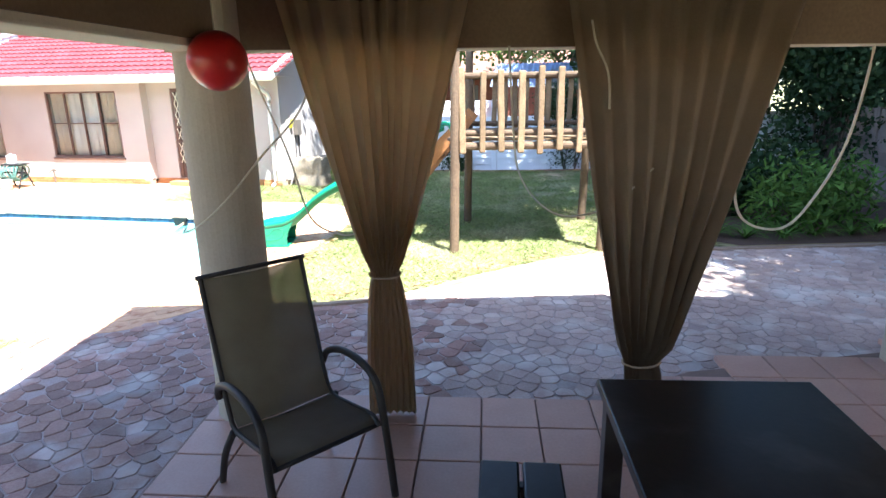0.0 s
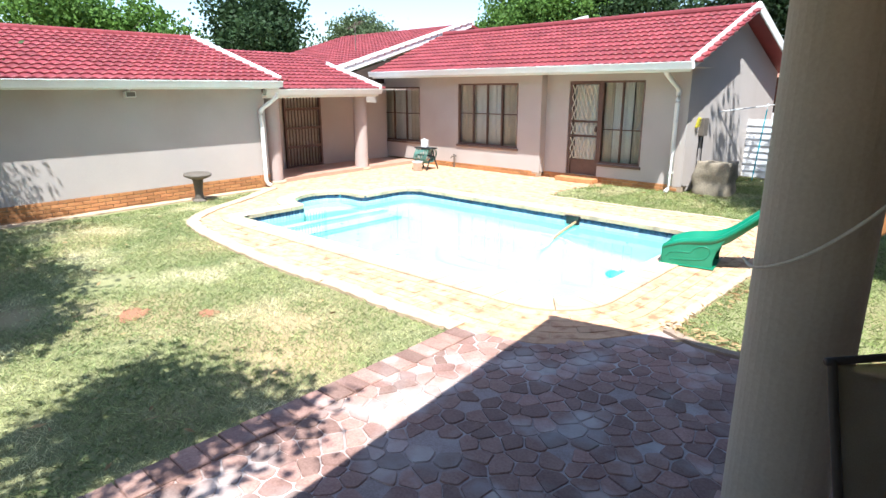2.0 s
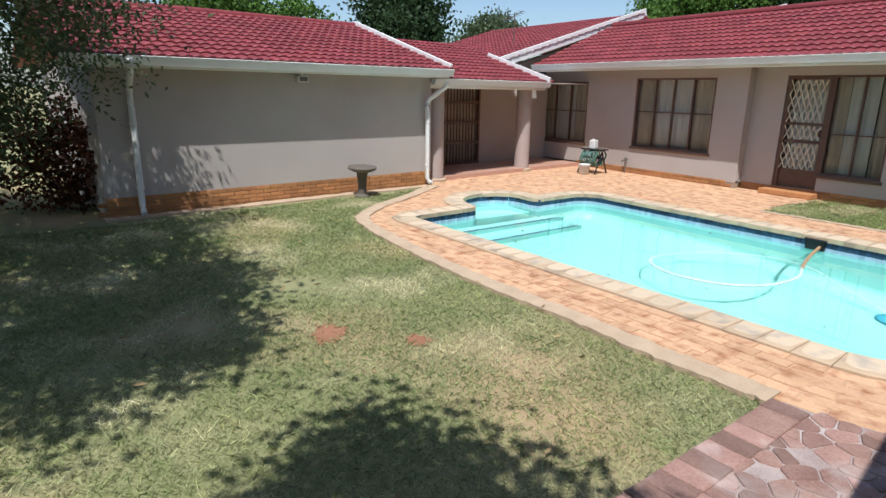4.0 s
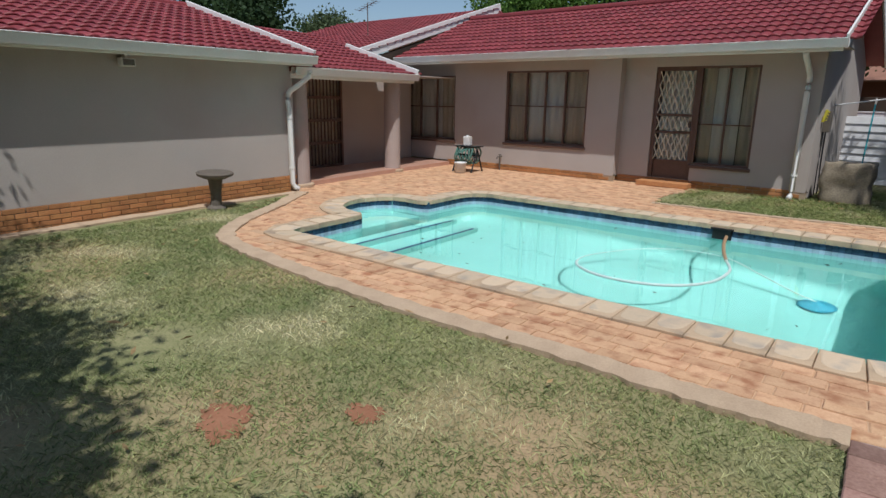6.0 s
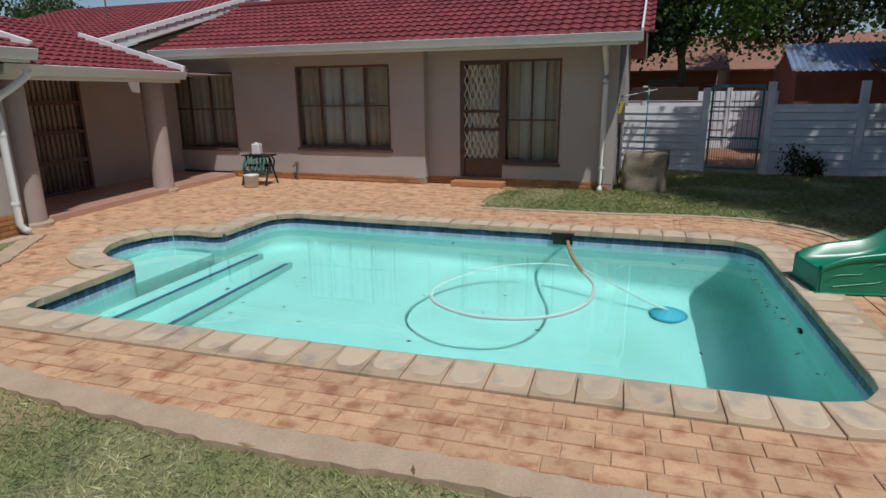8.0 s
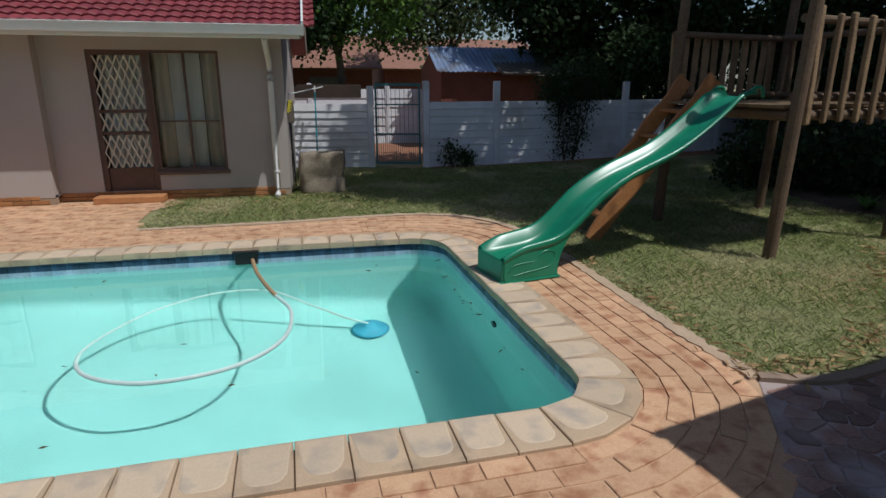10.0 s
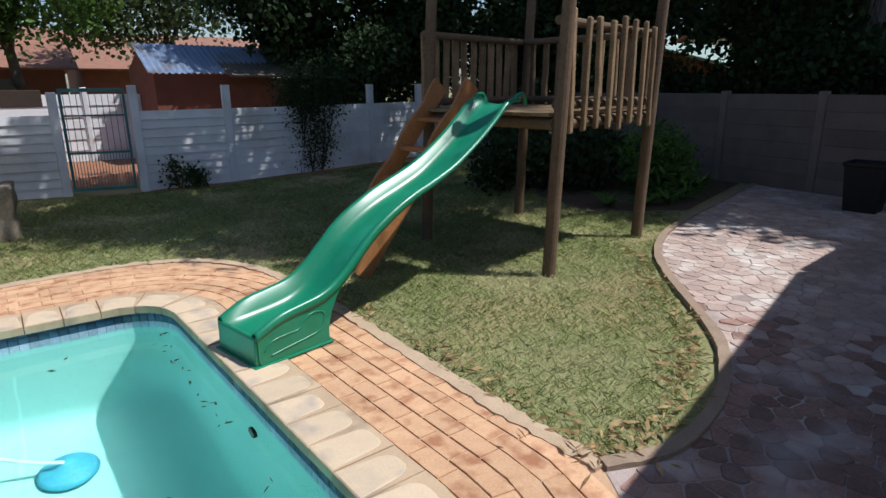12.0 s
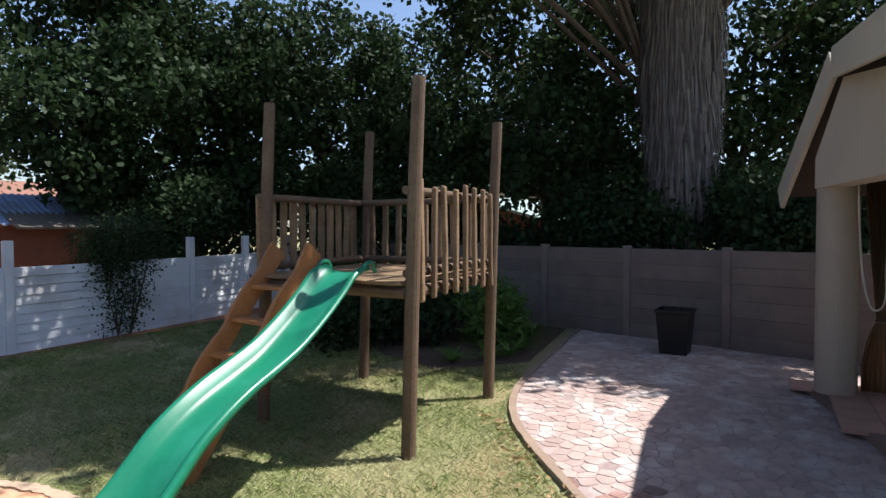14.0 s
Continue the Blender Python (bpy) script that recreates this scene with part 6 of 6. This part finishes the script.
def tree(name, x, y, trunk, crown, leaf_size, mat, label, count=220, per=26, spread=0.22, droop=0.15, r0=0.16, category="tree", bark=None, slim=0.38):
    """A tapered trunk, limbs to each clump of the crown, and the leaves."""
    t = thing(name, pose(x, y, 0), label, category)
    bm = B()
    pts = [Vector(p) for p in trunk]
    tube(bm, smooth_line(pts, 4), [r0 * (1.25 if i == 0 else 1 - 0.5 * i / (4 * (len(pts) - 1))) for i in range(4 * (len(pts) - 1) + 1)], 10)
    part("trunk", bm, bark or BARK, t, smooth=True)
    top = pts[-1]
    random.seed(int(abs(x * 13 + y * 7)) + 1)
    for cx, cy, cz, rx, ry, rz in crown:
        bm = B()
        e = Vector((cx, cy, cz))
        start = pts[-2].lerp(top, random.uniform(0.3, 1.0))
        mid = start.lerp(e, 0.5) + Vector((random.uniform(-0.3, 0.3), random.uniform(-0.3, 0.3), 0.25))
        tube(bm, smooth_line([start, mid, e], 4), [r0 * 0.5 * (1 - 0.09 * i) for i in range(9)], 7)
        for k in range(5):
            f = e + Vector((random.uniform(-1, 1) * rx, random.uniform(-1, 1) * ry, random.uniform(-0.7, 0.8) * rz)) * 0.75
            tube(bm, [mid.lerp(e, 0.4 + 0.1 * k), (mid.lerp(f, 0.6)) + Vector((0, 0, 0.12)), f], [r0 * 0.22, r0 * 0.14, r0 * 0.05], 5)
        part("limb", bm, bark or BARK, t)
    c = np.concatenate([sprays(*g, count, per, spread) for g in crown])
    c = c[c[:, 2] > 0.05]
    ob = new("crown", quads_mesh("crown", leaves_at(c, leaf_size, droop, slim), mat))
    ob.parent = t
    return t


# garden tree and creeper at the end of the wing
tree("shade_tree", -8.9, -0.2, [(0, 0, -0.1), (0.1, 0.1, 1.0), (0.0, 0.3, 2.2)],
     [(-0.5, 1.5, 2.9, 1.0, 0.9, 0.9), (-1.3, 0.9, 2.3, 1.0, 0.9, 1.1), (0.3, 0.8, 3.3, 1.2, 1.0, 1.0), (-0.6, 0.2, 3.9, 1.5, 1.4, 1.0), (-1.6, 0.2, 1.6, 0.9, 0.9, 0.9), (-1.9, -0.9, 4.4, 1.4, 1.2, 0.7), (-2.8, -2.0, 4.2, 1.4, 1.4, 0.8), (-2.3, -0.5, 3.4, 1.2, 1.2, 0.8), (-2.4, -1.7, 3.2, 1.2, 1.2, 0.9)],
     0.075, LEAF_GREY, "grey-green garden tree overhanging the end of the wing", 150, 34, 0.2, 0.35, 0.13, slim=0.22)
tree("shade_tree", -5.6, -2.8, [(0, 0, -0.1), (0.1, 0.0, 1.6), (-0.1, 0.4, 3.2)],
     [(-1.3, 2.8, 4.4, 1.1, 0.9, 0.6), (-0.1, 3.0, 4.4, 0.7, 0.5, 0.4), (0.4, 2.3, 4.4, 0.8, 0.6, 0.5), (-1.5, 1.5, 4.6, 1.2, 1.1, 0.7), (-0.1, 1.4, 4.6, 1.1, 0.9, 0.7), (1.2, 1.7, 4.4, 0.7, 0.7, 0.5), (1.0, 2.7, 4.4, 0.6, 0.4, 0.4), (-3.0, 1.6, 4.4, 1.2, 1.2, 0.8)],
     0.10, LEAF, "leafy shade tree behind the lawn", 115, 28, 0.22, 0.2, 0.16)
tree("shade_tree", -2.2, -3.2, [(0, 0, -0.1), (0.0, 0.1, 1.6), (0.1, 0.6, 3.4)],
     [(-0.28, 3.65, 4.2, 0.45, 0.35, 0.35), (0.05, 3.35, 4.2, 0.5, 0.42, 0.4), (0.33, 3.9, 4.2, 0.45, 0.4, 0.35), (0.5, 1.4, 4.8, 0.9, 0.9, 0.6), (1.0, 0.0, 5.4, 1.2, 1.1, 0.9)],
     0.10, LEAF, "leafy shade tree beside the patio roof", 55, 24, 0.2, 0.2, 0.15)


def hedge(name, x, y, blobs, leaf, mat, label, count=120, per=26, spread=0.16, category="shrub", droop=0.0, slim=0.38):
    t = thing(name, pose(x, y, 0), label, category)
    bm = B()
    random.seed(int(abs(x * 17 + y * 5)) + 3)
    for cx, cy, cz, rx, ry, rz in blobs:
        for k in range(6):
            q = Vector((cx + random.uniform(-0.7, 0.7) * rx, cy + random.uniform(-0.7, 0.7) * ry, cz + random.uniform(-0.3, 0.8) * rz))
            tube(bm, [(cx * 0.85, cy * 0.85, -0.05), Vector((cx, cy, 0)).lerp(q, 0.55) + Vector((0, 0, 0.05)), q], [0.018, 0.012, 0.004], 5)
    tagged(part("stem", bm, BARK, t), kind="stuff")
    c = np.concatenate([sprays(*g, count, per, spread) for g in blobs])
    c = c[c[:, 2] > 0.02]
    ob = new("foliage", quads_mesh("foliage", leaves_at(c, leaf, droop, slim), mat))
    ob.parent = t
    return t


hedge("dry_creeper", -12.2, 0.2, [(0, 0, 0.9, 0.7, 1.1, 0.95), (-0.2, -1.6, 0.9, 0.8, 1.2, 1.0), (0.3, 1.0, 0.7, 0.5, 0.6, 0.8)], 0.08, LEAF_RED, "dry red-brown creeper bank in deep shade", 130, 24, 0.14)
hedge("dark_hedge", -12.6, -3.2, [(0, 0, 1.6, 1.2, 1.4, 1.7), (0.8, -2.2, 1.6, 1.2, 1.5, 1.7), (0.4, 1.6, 2.6, 1.0, 1.2, 1.2)], 0.09, LEAF, "tall dark hedge beside the wing", 170, 26, 0.2)
hedge("twiggy_creeper", 0.95, 15.5, [(0, -0.15, 0.9, 0.45, 0.25, 0.95), (0.3, -0.05, 1.7, 0.6, 0.3, 0.5), (-0.2, -0.1, 1.5, 0.35, 0.25, 0.5)], 0.05, LEAF, "dark twiggy creeper hanging over the white wall", 130, 26, 0.15)
hedge("small_shrub", -1.78, 14.65, [(0, 0, 0.28, 0.26, 0.18, 0.28), (0.3, 0.02, 0.15, 0.14, 0.1, 0.14)], 0.06, LEAF, "small dark shrub at the foot of the white wall", 30, 12, 0.06)
hedge("bed_shrub", 3.6, 10.6, [(0, 0, 0.4, 0.6, 0.5, 0.4), (1.0, 0.6, 0.5, 0.7, 0.6, 0.45), (-0.9, 0.7, 0.4, 0.6, 0.5, 0.4), (0.4, 1.6, 0.8, 0.9, 0.8, 0.7)], 0.11, LEAF, "dense dark green shrubs in the shaded bed", 60, 24, 0.14)
hedge("bed_shrub", 4.6, 9.9, [(0, 0, 0.55, 0.5, 0.45, 0.5), (0.55, 0.1, 0.4, 0.4, 0.4, 0.4), (-0.3, -0.4, 0.4, 0.4, 0.35, 0.35)], 0.17, LEAF_LIGHT, "bright green ferny shrub in the bed", 42, 16, 0.14, slim=0.14)


def strap_plant(x, y, n, length, mat, label):
    """A rosette of arching strap leaves."""
    t = thing("strap_leaf_plant", pose(x, y, 0), label, "plant", "strap-leaf plants of the bed")
    bm = B()
    for k in range(n):
        a, l, lift = random.uniform(0, 6.28), length * random.uniform(0.6, 1.1), random.uniform(0.5, 1.2)
        d, s = Vector((math.cos(a), math.sin(a), 0)), Vector((-math.sin(a), math.cos(a), 0))
        prev = None
        for i in range(6):
            f = i / 5
            p = d * l * f * 0.9 + Vector((0, 0, lift * l * (f - 0.75 * f * f)))
            w = 0.018 * (1 - f) + 0.002
            row = (bm.verts.new(p - s * w), bm.verts.new(p + s * w))
            if prev:
                bm.faces.new((prev[0], prev[1], row[1], row[0]))
            prev = row
    part("leaves", bm, mat, t)


random.seed(21)
for x, y in ((3.55, 8.85), (4.05, 8.95), (4.5, 9.15), (3.2, 9.0), (5.0, 9.3), (2.75, 9.3), (3.8, 9.4), (5.4, 9.5)):
    strap_plant(x, y, 34, 0.55, LEAF_LIGHT, "arching strap-leaf plant edging the bed")

# undergrowth behind the brown wall
for x, y, hh in ((8.3, 4.2, 2.3), (8.6, 6.0, 2.6), (8.0, 8.9, 2.5), (7.9, 11.4, 1.7), (9.6, 2.6, 2.4), (10.4, 5.0, 3.0), (6.6, 15.6, 3.4), (5.0, 17.6, 3.6), (3.4, 17.9, 3.0), (7.5, 13.7, 2.9)):
    hedge("dark_hedge", x, y, [(0, 0, hh * 0.55, 0.9, 1.1, hh * 0.5), (0.3, 0.8, hh * 0.8, 0.8, 0.8, hh * 0.3), (0.2, -0.7, hh * 0.75, 0.7, 0.8, hh * 0.3)], 0.13, LEAF, "dark undergrowth behind the garden wall", 110, 28, 0.2)

# large trees beyond the walls
tree("large_tree", 2.6, 19.6, [(0, 0, -0.1), (0.0, 0.1, 1.6), (0.2, 0.0, 3.0)],
     [(-1.0, -0.8, 4.4, 1.5, 1.4, 1.3), (0.8, -1.0, 5.0, 2.0, 1.7, 1.7), (2.6, -0.4, 4.6, 1.9, 1.6, 1.6), (0.0, 0.6, 7.0, 2.0, 1.9, 1.5), (1.6, 0.2, 7.2, 2.2, 2.0, 1.6), (0.4, 0.4, 8.4, 1.6, 1.6, 1.2), (-0.4, -0.6, 3.2, 1.0, 1.0, 0.8), (3.4, -0.4, 3.0, 1.3, 1.1, 0.9)],
     0.17, LEAF, "large dark spreading tree behind the white wall", 125, 42, 0.19, 0.2, 0.24)
tree("large_tree", 8.3, 17.4, [(0, 0, -0.1), (0.1, 0.0, 2.0), (0.0, 0.2, 3.4)],
     [(-1.4, -0.8, 4.2, 2.0, 1.8, 1.7), (0.8, -1.4, 4.6, 2.0, 1.8, 1.7), (-0.6, 0.2, 6.8, 2.4, 2.0, 1.6), (1.8, -1.2, 6.6, 2.0, 2.0, 1.6), (-2.8, 0.0, 5.8, 1.6, 1.6, 1.4), (0.4, -1.4, 2.6, 1.5, 1.3, 1.0)],
     0.17, LEAF, "large dark tree in the corner behind the walls", 128, 42, 0.19, 0.2, 0.26)
tree("large_tree", 10.2, 11.6, [(0, 0, -0.1), (0.1, 0.0, 2.0), (-0.2, 0.2, 3.6)],
     [(-1.6, -1.0, 4.0, 1.8, 1.8, 1.5), (0.2, 1.2, 4.4, 2.0, 1.9, 1.7), (-1.0, 0.6, 6.6, 2.2, 2.2, 1.6), (0.2, -1.8, 6.2, 2.0, 2.0, 1.6), (0.6, -1.2, 3.2, 1.3, 1.3, 0.9), (-1.2, 2.6, 4.0, 1.6, 1.5, 1.1)],
     0.17, LEAF, "large dark tree beyond the brown wall", 125, 42, 0.19, 0.2, 0.25)
tree("large_tree", 9.5, 8.5, [(0, 0, -0.1), (-0.1, 0.0, 3.2), (-0.6, 0.2, 6.6)],
     [(-5.1, 0.9, 8.6, 2.0, 2.0, 0.9), (-6.8, 0.7, 8.4, 1.4, 1.4, 0.8), (-3.1, 2.1, 8.8, 2.0, 2.0, 1.0), (-4.1, -0.7, 8.8, 1.6, 1.3, 0.8), (-6.3, 2.7, 8.2, 1.8, 1.6, 0.7), (-4.7, 3.9, 8.0, 1.9, 1.8, 0.8),
      (-8.9, 1.0, 8.5, 1.6, 1.5, 0.7), (-9.7, 2.7, 8.4, 1.7, 1.7, 0.7), (-8.1, 4.3, 8.5, 1.8, 1.7, 0.8), (-6.9, 0.4, 9.0, 1.5, 1.4, 0.7), (-2.7, 4.5, 8.5, 1.8, 1.8, 0.9), (-2.2, -3.3, 8.4, 1.6, 1.7, 0.9), (-1.3, -0.8, 8.6, 1.8, 1.8, 0.9), (-7.2, -1.5, 8.7, 1.3, 1.2, 0.6), (-1.1, -4.3, 8.5, 1.4, 1.3, 0.7), (0.0, -5.1, 8.5, 1.5, 1.3, 0.7), (-2.0, -5.2, 8.4, 1.0, 0.9, 0.6), (0.1, -3.1, 8.5, 1.6, 1.5, 0.7), (-2.7, -2.3, 8.6, 1.3, 1.1, 0.6)],
     0.16, LEAF, "tall tree spreading over the play tower", 190, 28, 0.24, 0.2, 0.13)
tree("large_tree", 13.4, 7.6, [(0, 0, -0.1), (0.1, 0.0, 2.0), (-0.2, 0.2, 3.6)],
     [(-1.2, 0.8, 4.4, 1.9, 1.8, 1.7), (0.6, -1.6, 4.6, 2.0, 1.9, 1.7), (-0.6, -0.4, 7.2, 2.4, 2.4, 1.8), (0.0, -2.4, 6.4, 1.8, 1.8, 1.6), (0.2, 0.6, 2.4, 1.6, 1.6, 1.1)],
     0.19, LEAF, "dark tree behind the palm", 110, 36, 0.2, 0.2, 0.25)
tree("large_tree", -3.6, 24.5, [(0, 0, -0.1), (0.1, 0.0, 1.8), (0.0, 0.2, 3.0)],
     [(-1.0, -0.4, 4.4, 1.9, 1.6, 1.5), (1.2, -0.2, 4.8, 1.9, 1.6, 1.5), (0.0, 0.3, 6.6, 2.0, 1.9, 1.4), (-2.0, 0.4, 6.0, 1.5, 1.5, 1.2)],
     0.17, LEAF_LIGHT, "bright green tree across the lane", 180, 24, 0.27, 0.2, 0.2)
tree("large_tree", -7.2, 23.5, [(0, 0, -0.1), (0.2, 0.0, 1.8), (0.1, 0.2, 3.2)],
     [(-0.8, -0.2, 4.4, 1.7, 1.6, 1.4), (1.2, 0.0, 4.8, 1.7, 1.6, 1.4), (0.2, 0.3, 6.2, 1.9, 1.8, 1.3), (2.4, 0.2, 3.7, 1.2, 1.2, 0.8)],
     0.16, LEAF, "dark tree across the lane", 170, 24, 0.26, 0.2, 0.2)
tree("large_tree", 0.8, 27.0, [(0, 0, -0.1), (0.2, 0.0, 1.8), (0.1, 0.2, 3.2)],
     [(-1.8, -0.2, 4.4, 1.8, 1.6, 1.5), (1.2, 0.0, 5.0, 1.9, 1.6, 1.5), (0.2, 0.3, 7.0, 2.2, 1.8, 1.5)],
     0.18, LEAF_GREY, "grey-green tree far beyond the lane", 170, 24, 0.28, 0.2, 0.2)
tree("far_tree", -27.0, 15.5, [(0, 0, -0.1), (0.1, 0, 1.5), (0, 0.1, 2.6)],
     [(-1.2, 0.4, 4.0, 1.9, 1.9, 1.5), (1.2, -0.2, 4.1, 1.8, 1.8, 1.4), (0.0, 0.2, 5.2, 1.9, 1.9, 1.2)],
     0.2, LEAF, "round dark tree behind the wing roof", 190, 26, 0.24, 0.1, 0.2)
tree("far_tree", -30.0, 9.0, [(0, 0, -0.1), (0.1, 0, 1.5), (0, 0.1, 2.6)],
     [(-0.8, 0.4, 4.4, 1.8, 1.9, 1.5), (0.8, 2.2, 4.2, 1.8, 1.8, 1.3), (0.0, -1.0, 5.0, 1.9, 1.9, 1.3)],
     0.2, LEAF_LIGHT, "green tree behind the wing roof", 170, 26, 0.24, 0.1, 0.2)
tree("far_tree", -46.0, 36.0, [(0, 0, -0.1), (0.1, 0, 2.0), (0, 0.1, 3.6)],
     [(-2.2, 0.4, 5.2, 2.6, 2.4, 1.7), (2.2, -0.2, 5.6, 2.6, 2.4, 1.8), (0.0, 0.2, 6.8, 2.6, 2.4, 1.4)],
     0.26, LEAF_GREY, "hazy grey-green tree far behind the roofs", 200, 24, 0.35, 0.1, 0.25)
for x, y, s, mat_ in ((-20.5, 30.0, 1.0, LEAF_LIGHT), (-16.5, 31.0, 0.95, LEAF), (-24.5, 32.0, 0.95, LEAF_LIGHT)):
    tree("far_tree", x, y, [(0, 0, -0.1), (0.1, 0, 2.0), (0, 0.1, 3.6)],
         [(-1.6 * s, 0.4, 5.4 * s, 2.0, 1.9, 1.6), (1.6 * s, -0.2, 5.8 * s, 2.0, 1.8, 1.6), (0.0, 0.2, 7.4 * s, 2.2, 1.9, 1.4)],
         0.2, mat_, "leafy tree behind the main roof", 170, 24, 0.28, 0.1, 0.22)

# tall palm with a skirt of dead fronds
palm = thing("palm_tree", pose(8.6, 7.85, 0), "tall palm trunk in a thick skirt of dry fronds", "palm")
bm = B()
tube(bm, [(0, 0, -0.1), (0, 0, 4), (0.05, 0.02, 9.5)], [0.42, 0.36, 0.30], 16)
part("trunk", bm, BARK, palm)
n = 5200
a, z = rng.uniform(0, 2 * math.pi, n), rng.uniform(2.1, 9.6, n)
r = 0.60 + 0.20 * np.clip((z - 2.2) / 3, 0, 1) + rng.uniform(-0.12, 0.06, n)
c = np.stack([r * np.cos(a), r * np.sin(a), z], 1)
d = np.stack([np.cos(a) * 0.05 + rng.normal(0, 0.06, n), np.sin(a) * 0.05 + rng.normal(0, 0.06, n), -np.ones(n)], 1)
s = np.stack([-np.sin(a), np.cos(a), rng.normal(0, 0.1, n)], 1)
l, w = rng.uniform(0.35, 0.9, (n, 1)), rng.uniform(0.008, 0.028, (n, 1))
ob = new("frond_skirt", quads_mesh("frond_skirt", np.stack([c - s * w, c + s * w, c + d * l + s * w * 0.3, c + d * l - s * w * 0.3], 1), PALM))
ob.parent = palm
bm = B()
lathe(bm, [(0.50, 2.3), (0.58, 3.0), (0.70, 5.0), (0.72, 9.5)], 24)
part("skirt_core", bm, PALM, palm)

# ---- grass blades, fallen leaves ----
def scatter(poly, n, keep=None):
    xs, ys = [p[0] for p in poly], [p[1] for p in poly]
    c = np.stack([rng.uniform(min(xs), max(xs), n), rng.uniform(min(ys), max(ys), n)], 1)
    ok = np.zeros(n, bool)
    for i in range(len(poly)):
        (x0, y0), (x1, y1) = poly[i][:2], poly[i - 1][:2]
        if y0 == y1:
            continue
        ok ^= ((y0 > c[:, 1]) != (y1 > c[:, 1])) & (c[:, 0] < (x1 - x0) * (c[:, 1] - y0) / (y1 - y0) + x0)
    return c[ok]


PATCHES = ((-5.74, 2.46, 0.13), (-5.29, 2.95, 0.08))


def turf(name, poly, n, h, label, mat=None):
    """Short leaning blades, thinner where the ground is bare."""
    c = scatter(poly, n)
    bare = np.array([noise.noise(Vector((x * 0.55, y * 0.55, 3.0))) + 0.5 * noise.noise(Vector((x * 2.1, y * 2.1, 9.0))) for x, y in c])
    c = c[bare < 0.50 + rng.uniform(-0.3, 0.3, len(c))]
    for px, py, pr in PATCHES:
        c = c[np.hypot((c[:, 0] - px) / 1.2, c[:, 1] - py) > pr * rng.uniform(0.2, 1.3, len(c))]
    m = len(c)
    a = rng.uniform(0, 2 * math.pi, m)
    w = rng.uniform(0.0012, 0.0036, m)
    hh = h * rng.uniform(0.35, 1.35, m)
    lean = rng.uniform(0.4, 2.2, m) * hh
    b = rng.uniform(0, 2 * math.pi, m)
    base = np.column_stack([c, np.full(m, -0.012)])
    s = np.column_stack([np.cos(a) * w, np.sin(a) * w, np.zeros(m)])
    top = base + np.column_stack([np.cos(b) * lean, np.sin(b) * lean, hh])
    mid = (base + top) / 2 + np.column_stack([np.zeros(m), np.zeros(m), hh * 0.15])
    ob = new(name, quads_mesh(name, np.stack([base - s, base + s, mid + s * 0.7, top], 1), mat or BLADE))
    return tagged(ob, label, "grass", "", "stuff")


WEST = LAWN_EDGE + [(-3.36, 3.4), (-3.22, 1.0), (-3.1, -0.6), (-10.4, -0.6), (-10.45, 1.6), (-10.85, 5.2)]
turf("grass", WEST, 330000, 0.026, "short dry patchy lawn grass", BLADE_DRY)
EASTL = [(-2.08, 5.46), (-2.12, 6.4), (-2.14, 8.0), (-2.2, 9.2), (-2.6, 10.08), (-3.4, 10.32), (-6.55, 10.12), (-6.65, 12.0), (-4.9, 12.1), (-4.9, 15.1), (-2.2, 14.7), (0.9, 15.1), (3.0, 15.5), (5.2, 13.4), (3.6, 12.0), (2.5, 10.4), (2.3, 9.2), (3.2, 8.4), (2.0, 7.86), (1.1, 7.45), (0.1, 6.5), (-0.45, 5.95), (-0.9, 5.66), (-1.5, 5.42)]
turf("grass", EASTL, 360000, 0.036, "thick shaded and sunlit lawn grass")


def litter(name, c, size, mat, label, z=0.012):
    v = leaves_at(np.column_stack([c, np.full(len(c), z)]), size, 0, 0.13, 0.93)
    v[:, :, 2] = np.clip(v[:, :, 2], z - 0.004, z + 0.02)
    return tagged(new(name, quads_mesh(name, v, mat)), label, "leaves", "", "stuff")


edge = np.array([(p.x, p.y) for p in smooth_line([(x, y, 0) for x, y in KERB[:9]], 40)])
near_kerb = edge[rng.integers(0, len(edge), 300)] + np.column_stack([rng.normal(-0.12, 0.08, 300), rng.normal(0.16, 0.10, 300)])
litter("fallen_leaves", np.concatenate([near_kerb, scatter(EASTL, 420), scatter([(-2.1, 5.5), (-1.9, 5.45), (-2.0, 9.0), (-2.15, 9.0)], 160)]), 0.09, LEAF_DRY, "dry fallen leaves along the kerb and on the lawn", 0.026)
litter("fallen_leaves", scatter(WEST, 260), 0.085, LEAF_DRY, "dry fallen leaves on the lawn", 0.03)
litter("floating_leaves", np.concatenate([scatter([(-3.35, 5.5), (-3.25, 5.5), (-3.3, 8.8), (-3.42, 8.8)], 55), scatter([(-8.6, 5.4), (-3.6, 5.4), (-3.6, 8.9), (-8.6, 8.9)], 34)]), 0.05, LEAF_DEAD, "small dead leaves floating on the pool", WATER_Z + 0.006)


def bare_patch(x, y, r):
    pts = []
    for k in range(48):
        a = k * 2 * math.pi / 48
        q = r * (1 + 0.5 * noise.noise(Vector((math.cos(a) * 1.3 + x, math.sin(a) * 1.3 + y, 0))) + 0.45 * noise.noise(Vector((math.cos(a) * 5 + x, math.sin(a) * 5 + y, 2))))
        pts.append((x + q * 1.25 * math.cos(a), y + q * math.sin(a)))
    sheet("ground_patch", pts, -0.004, SOIL, "bare patch of red soil in the lawn")


for px, py, pr in PATCHES:
    bare_patch(px, py, pr)
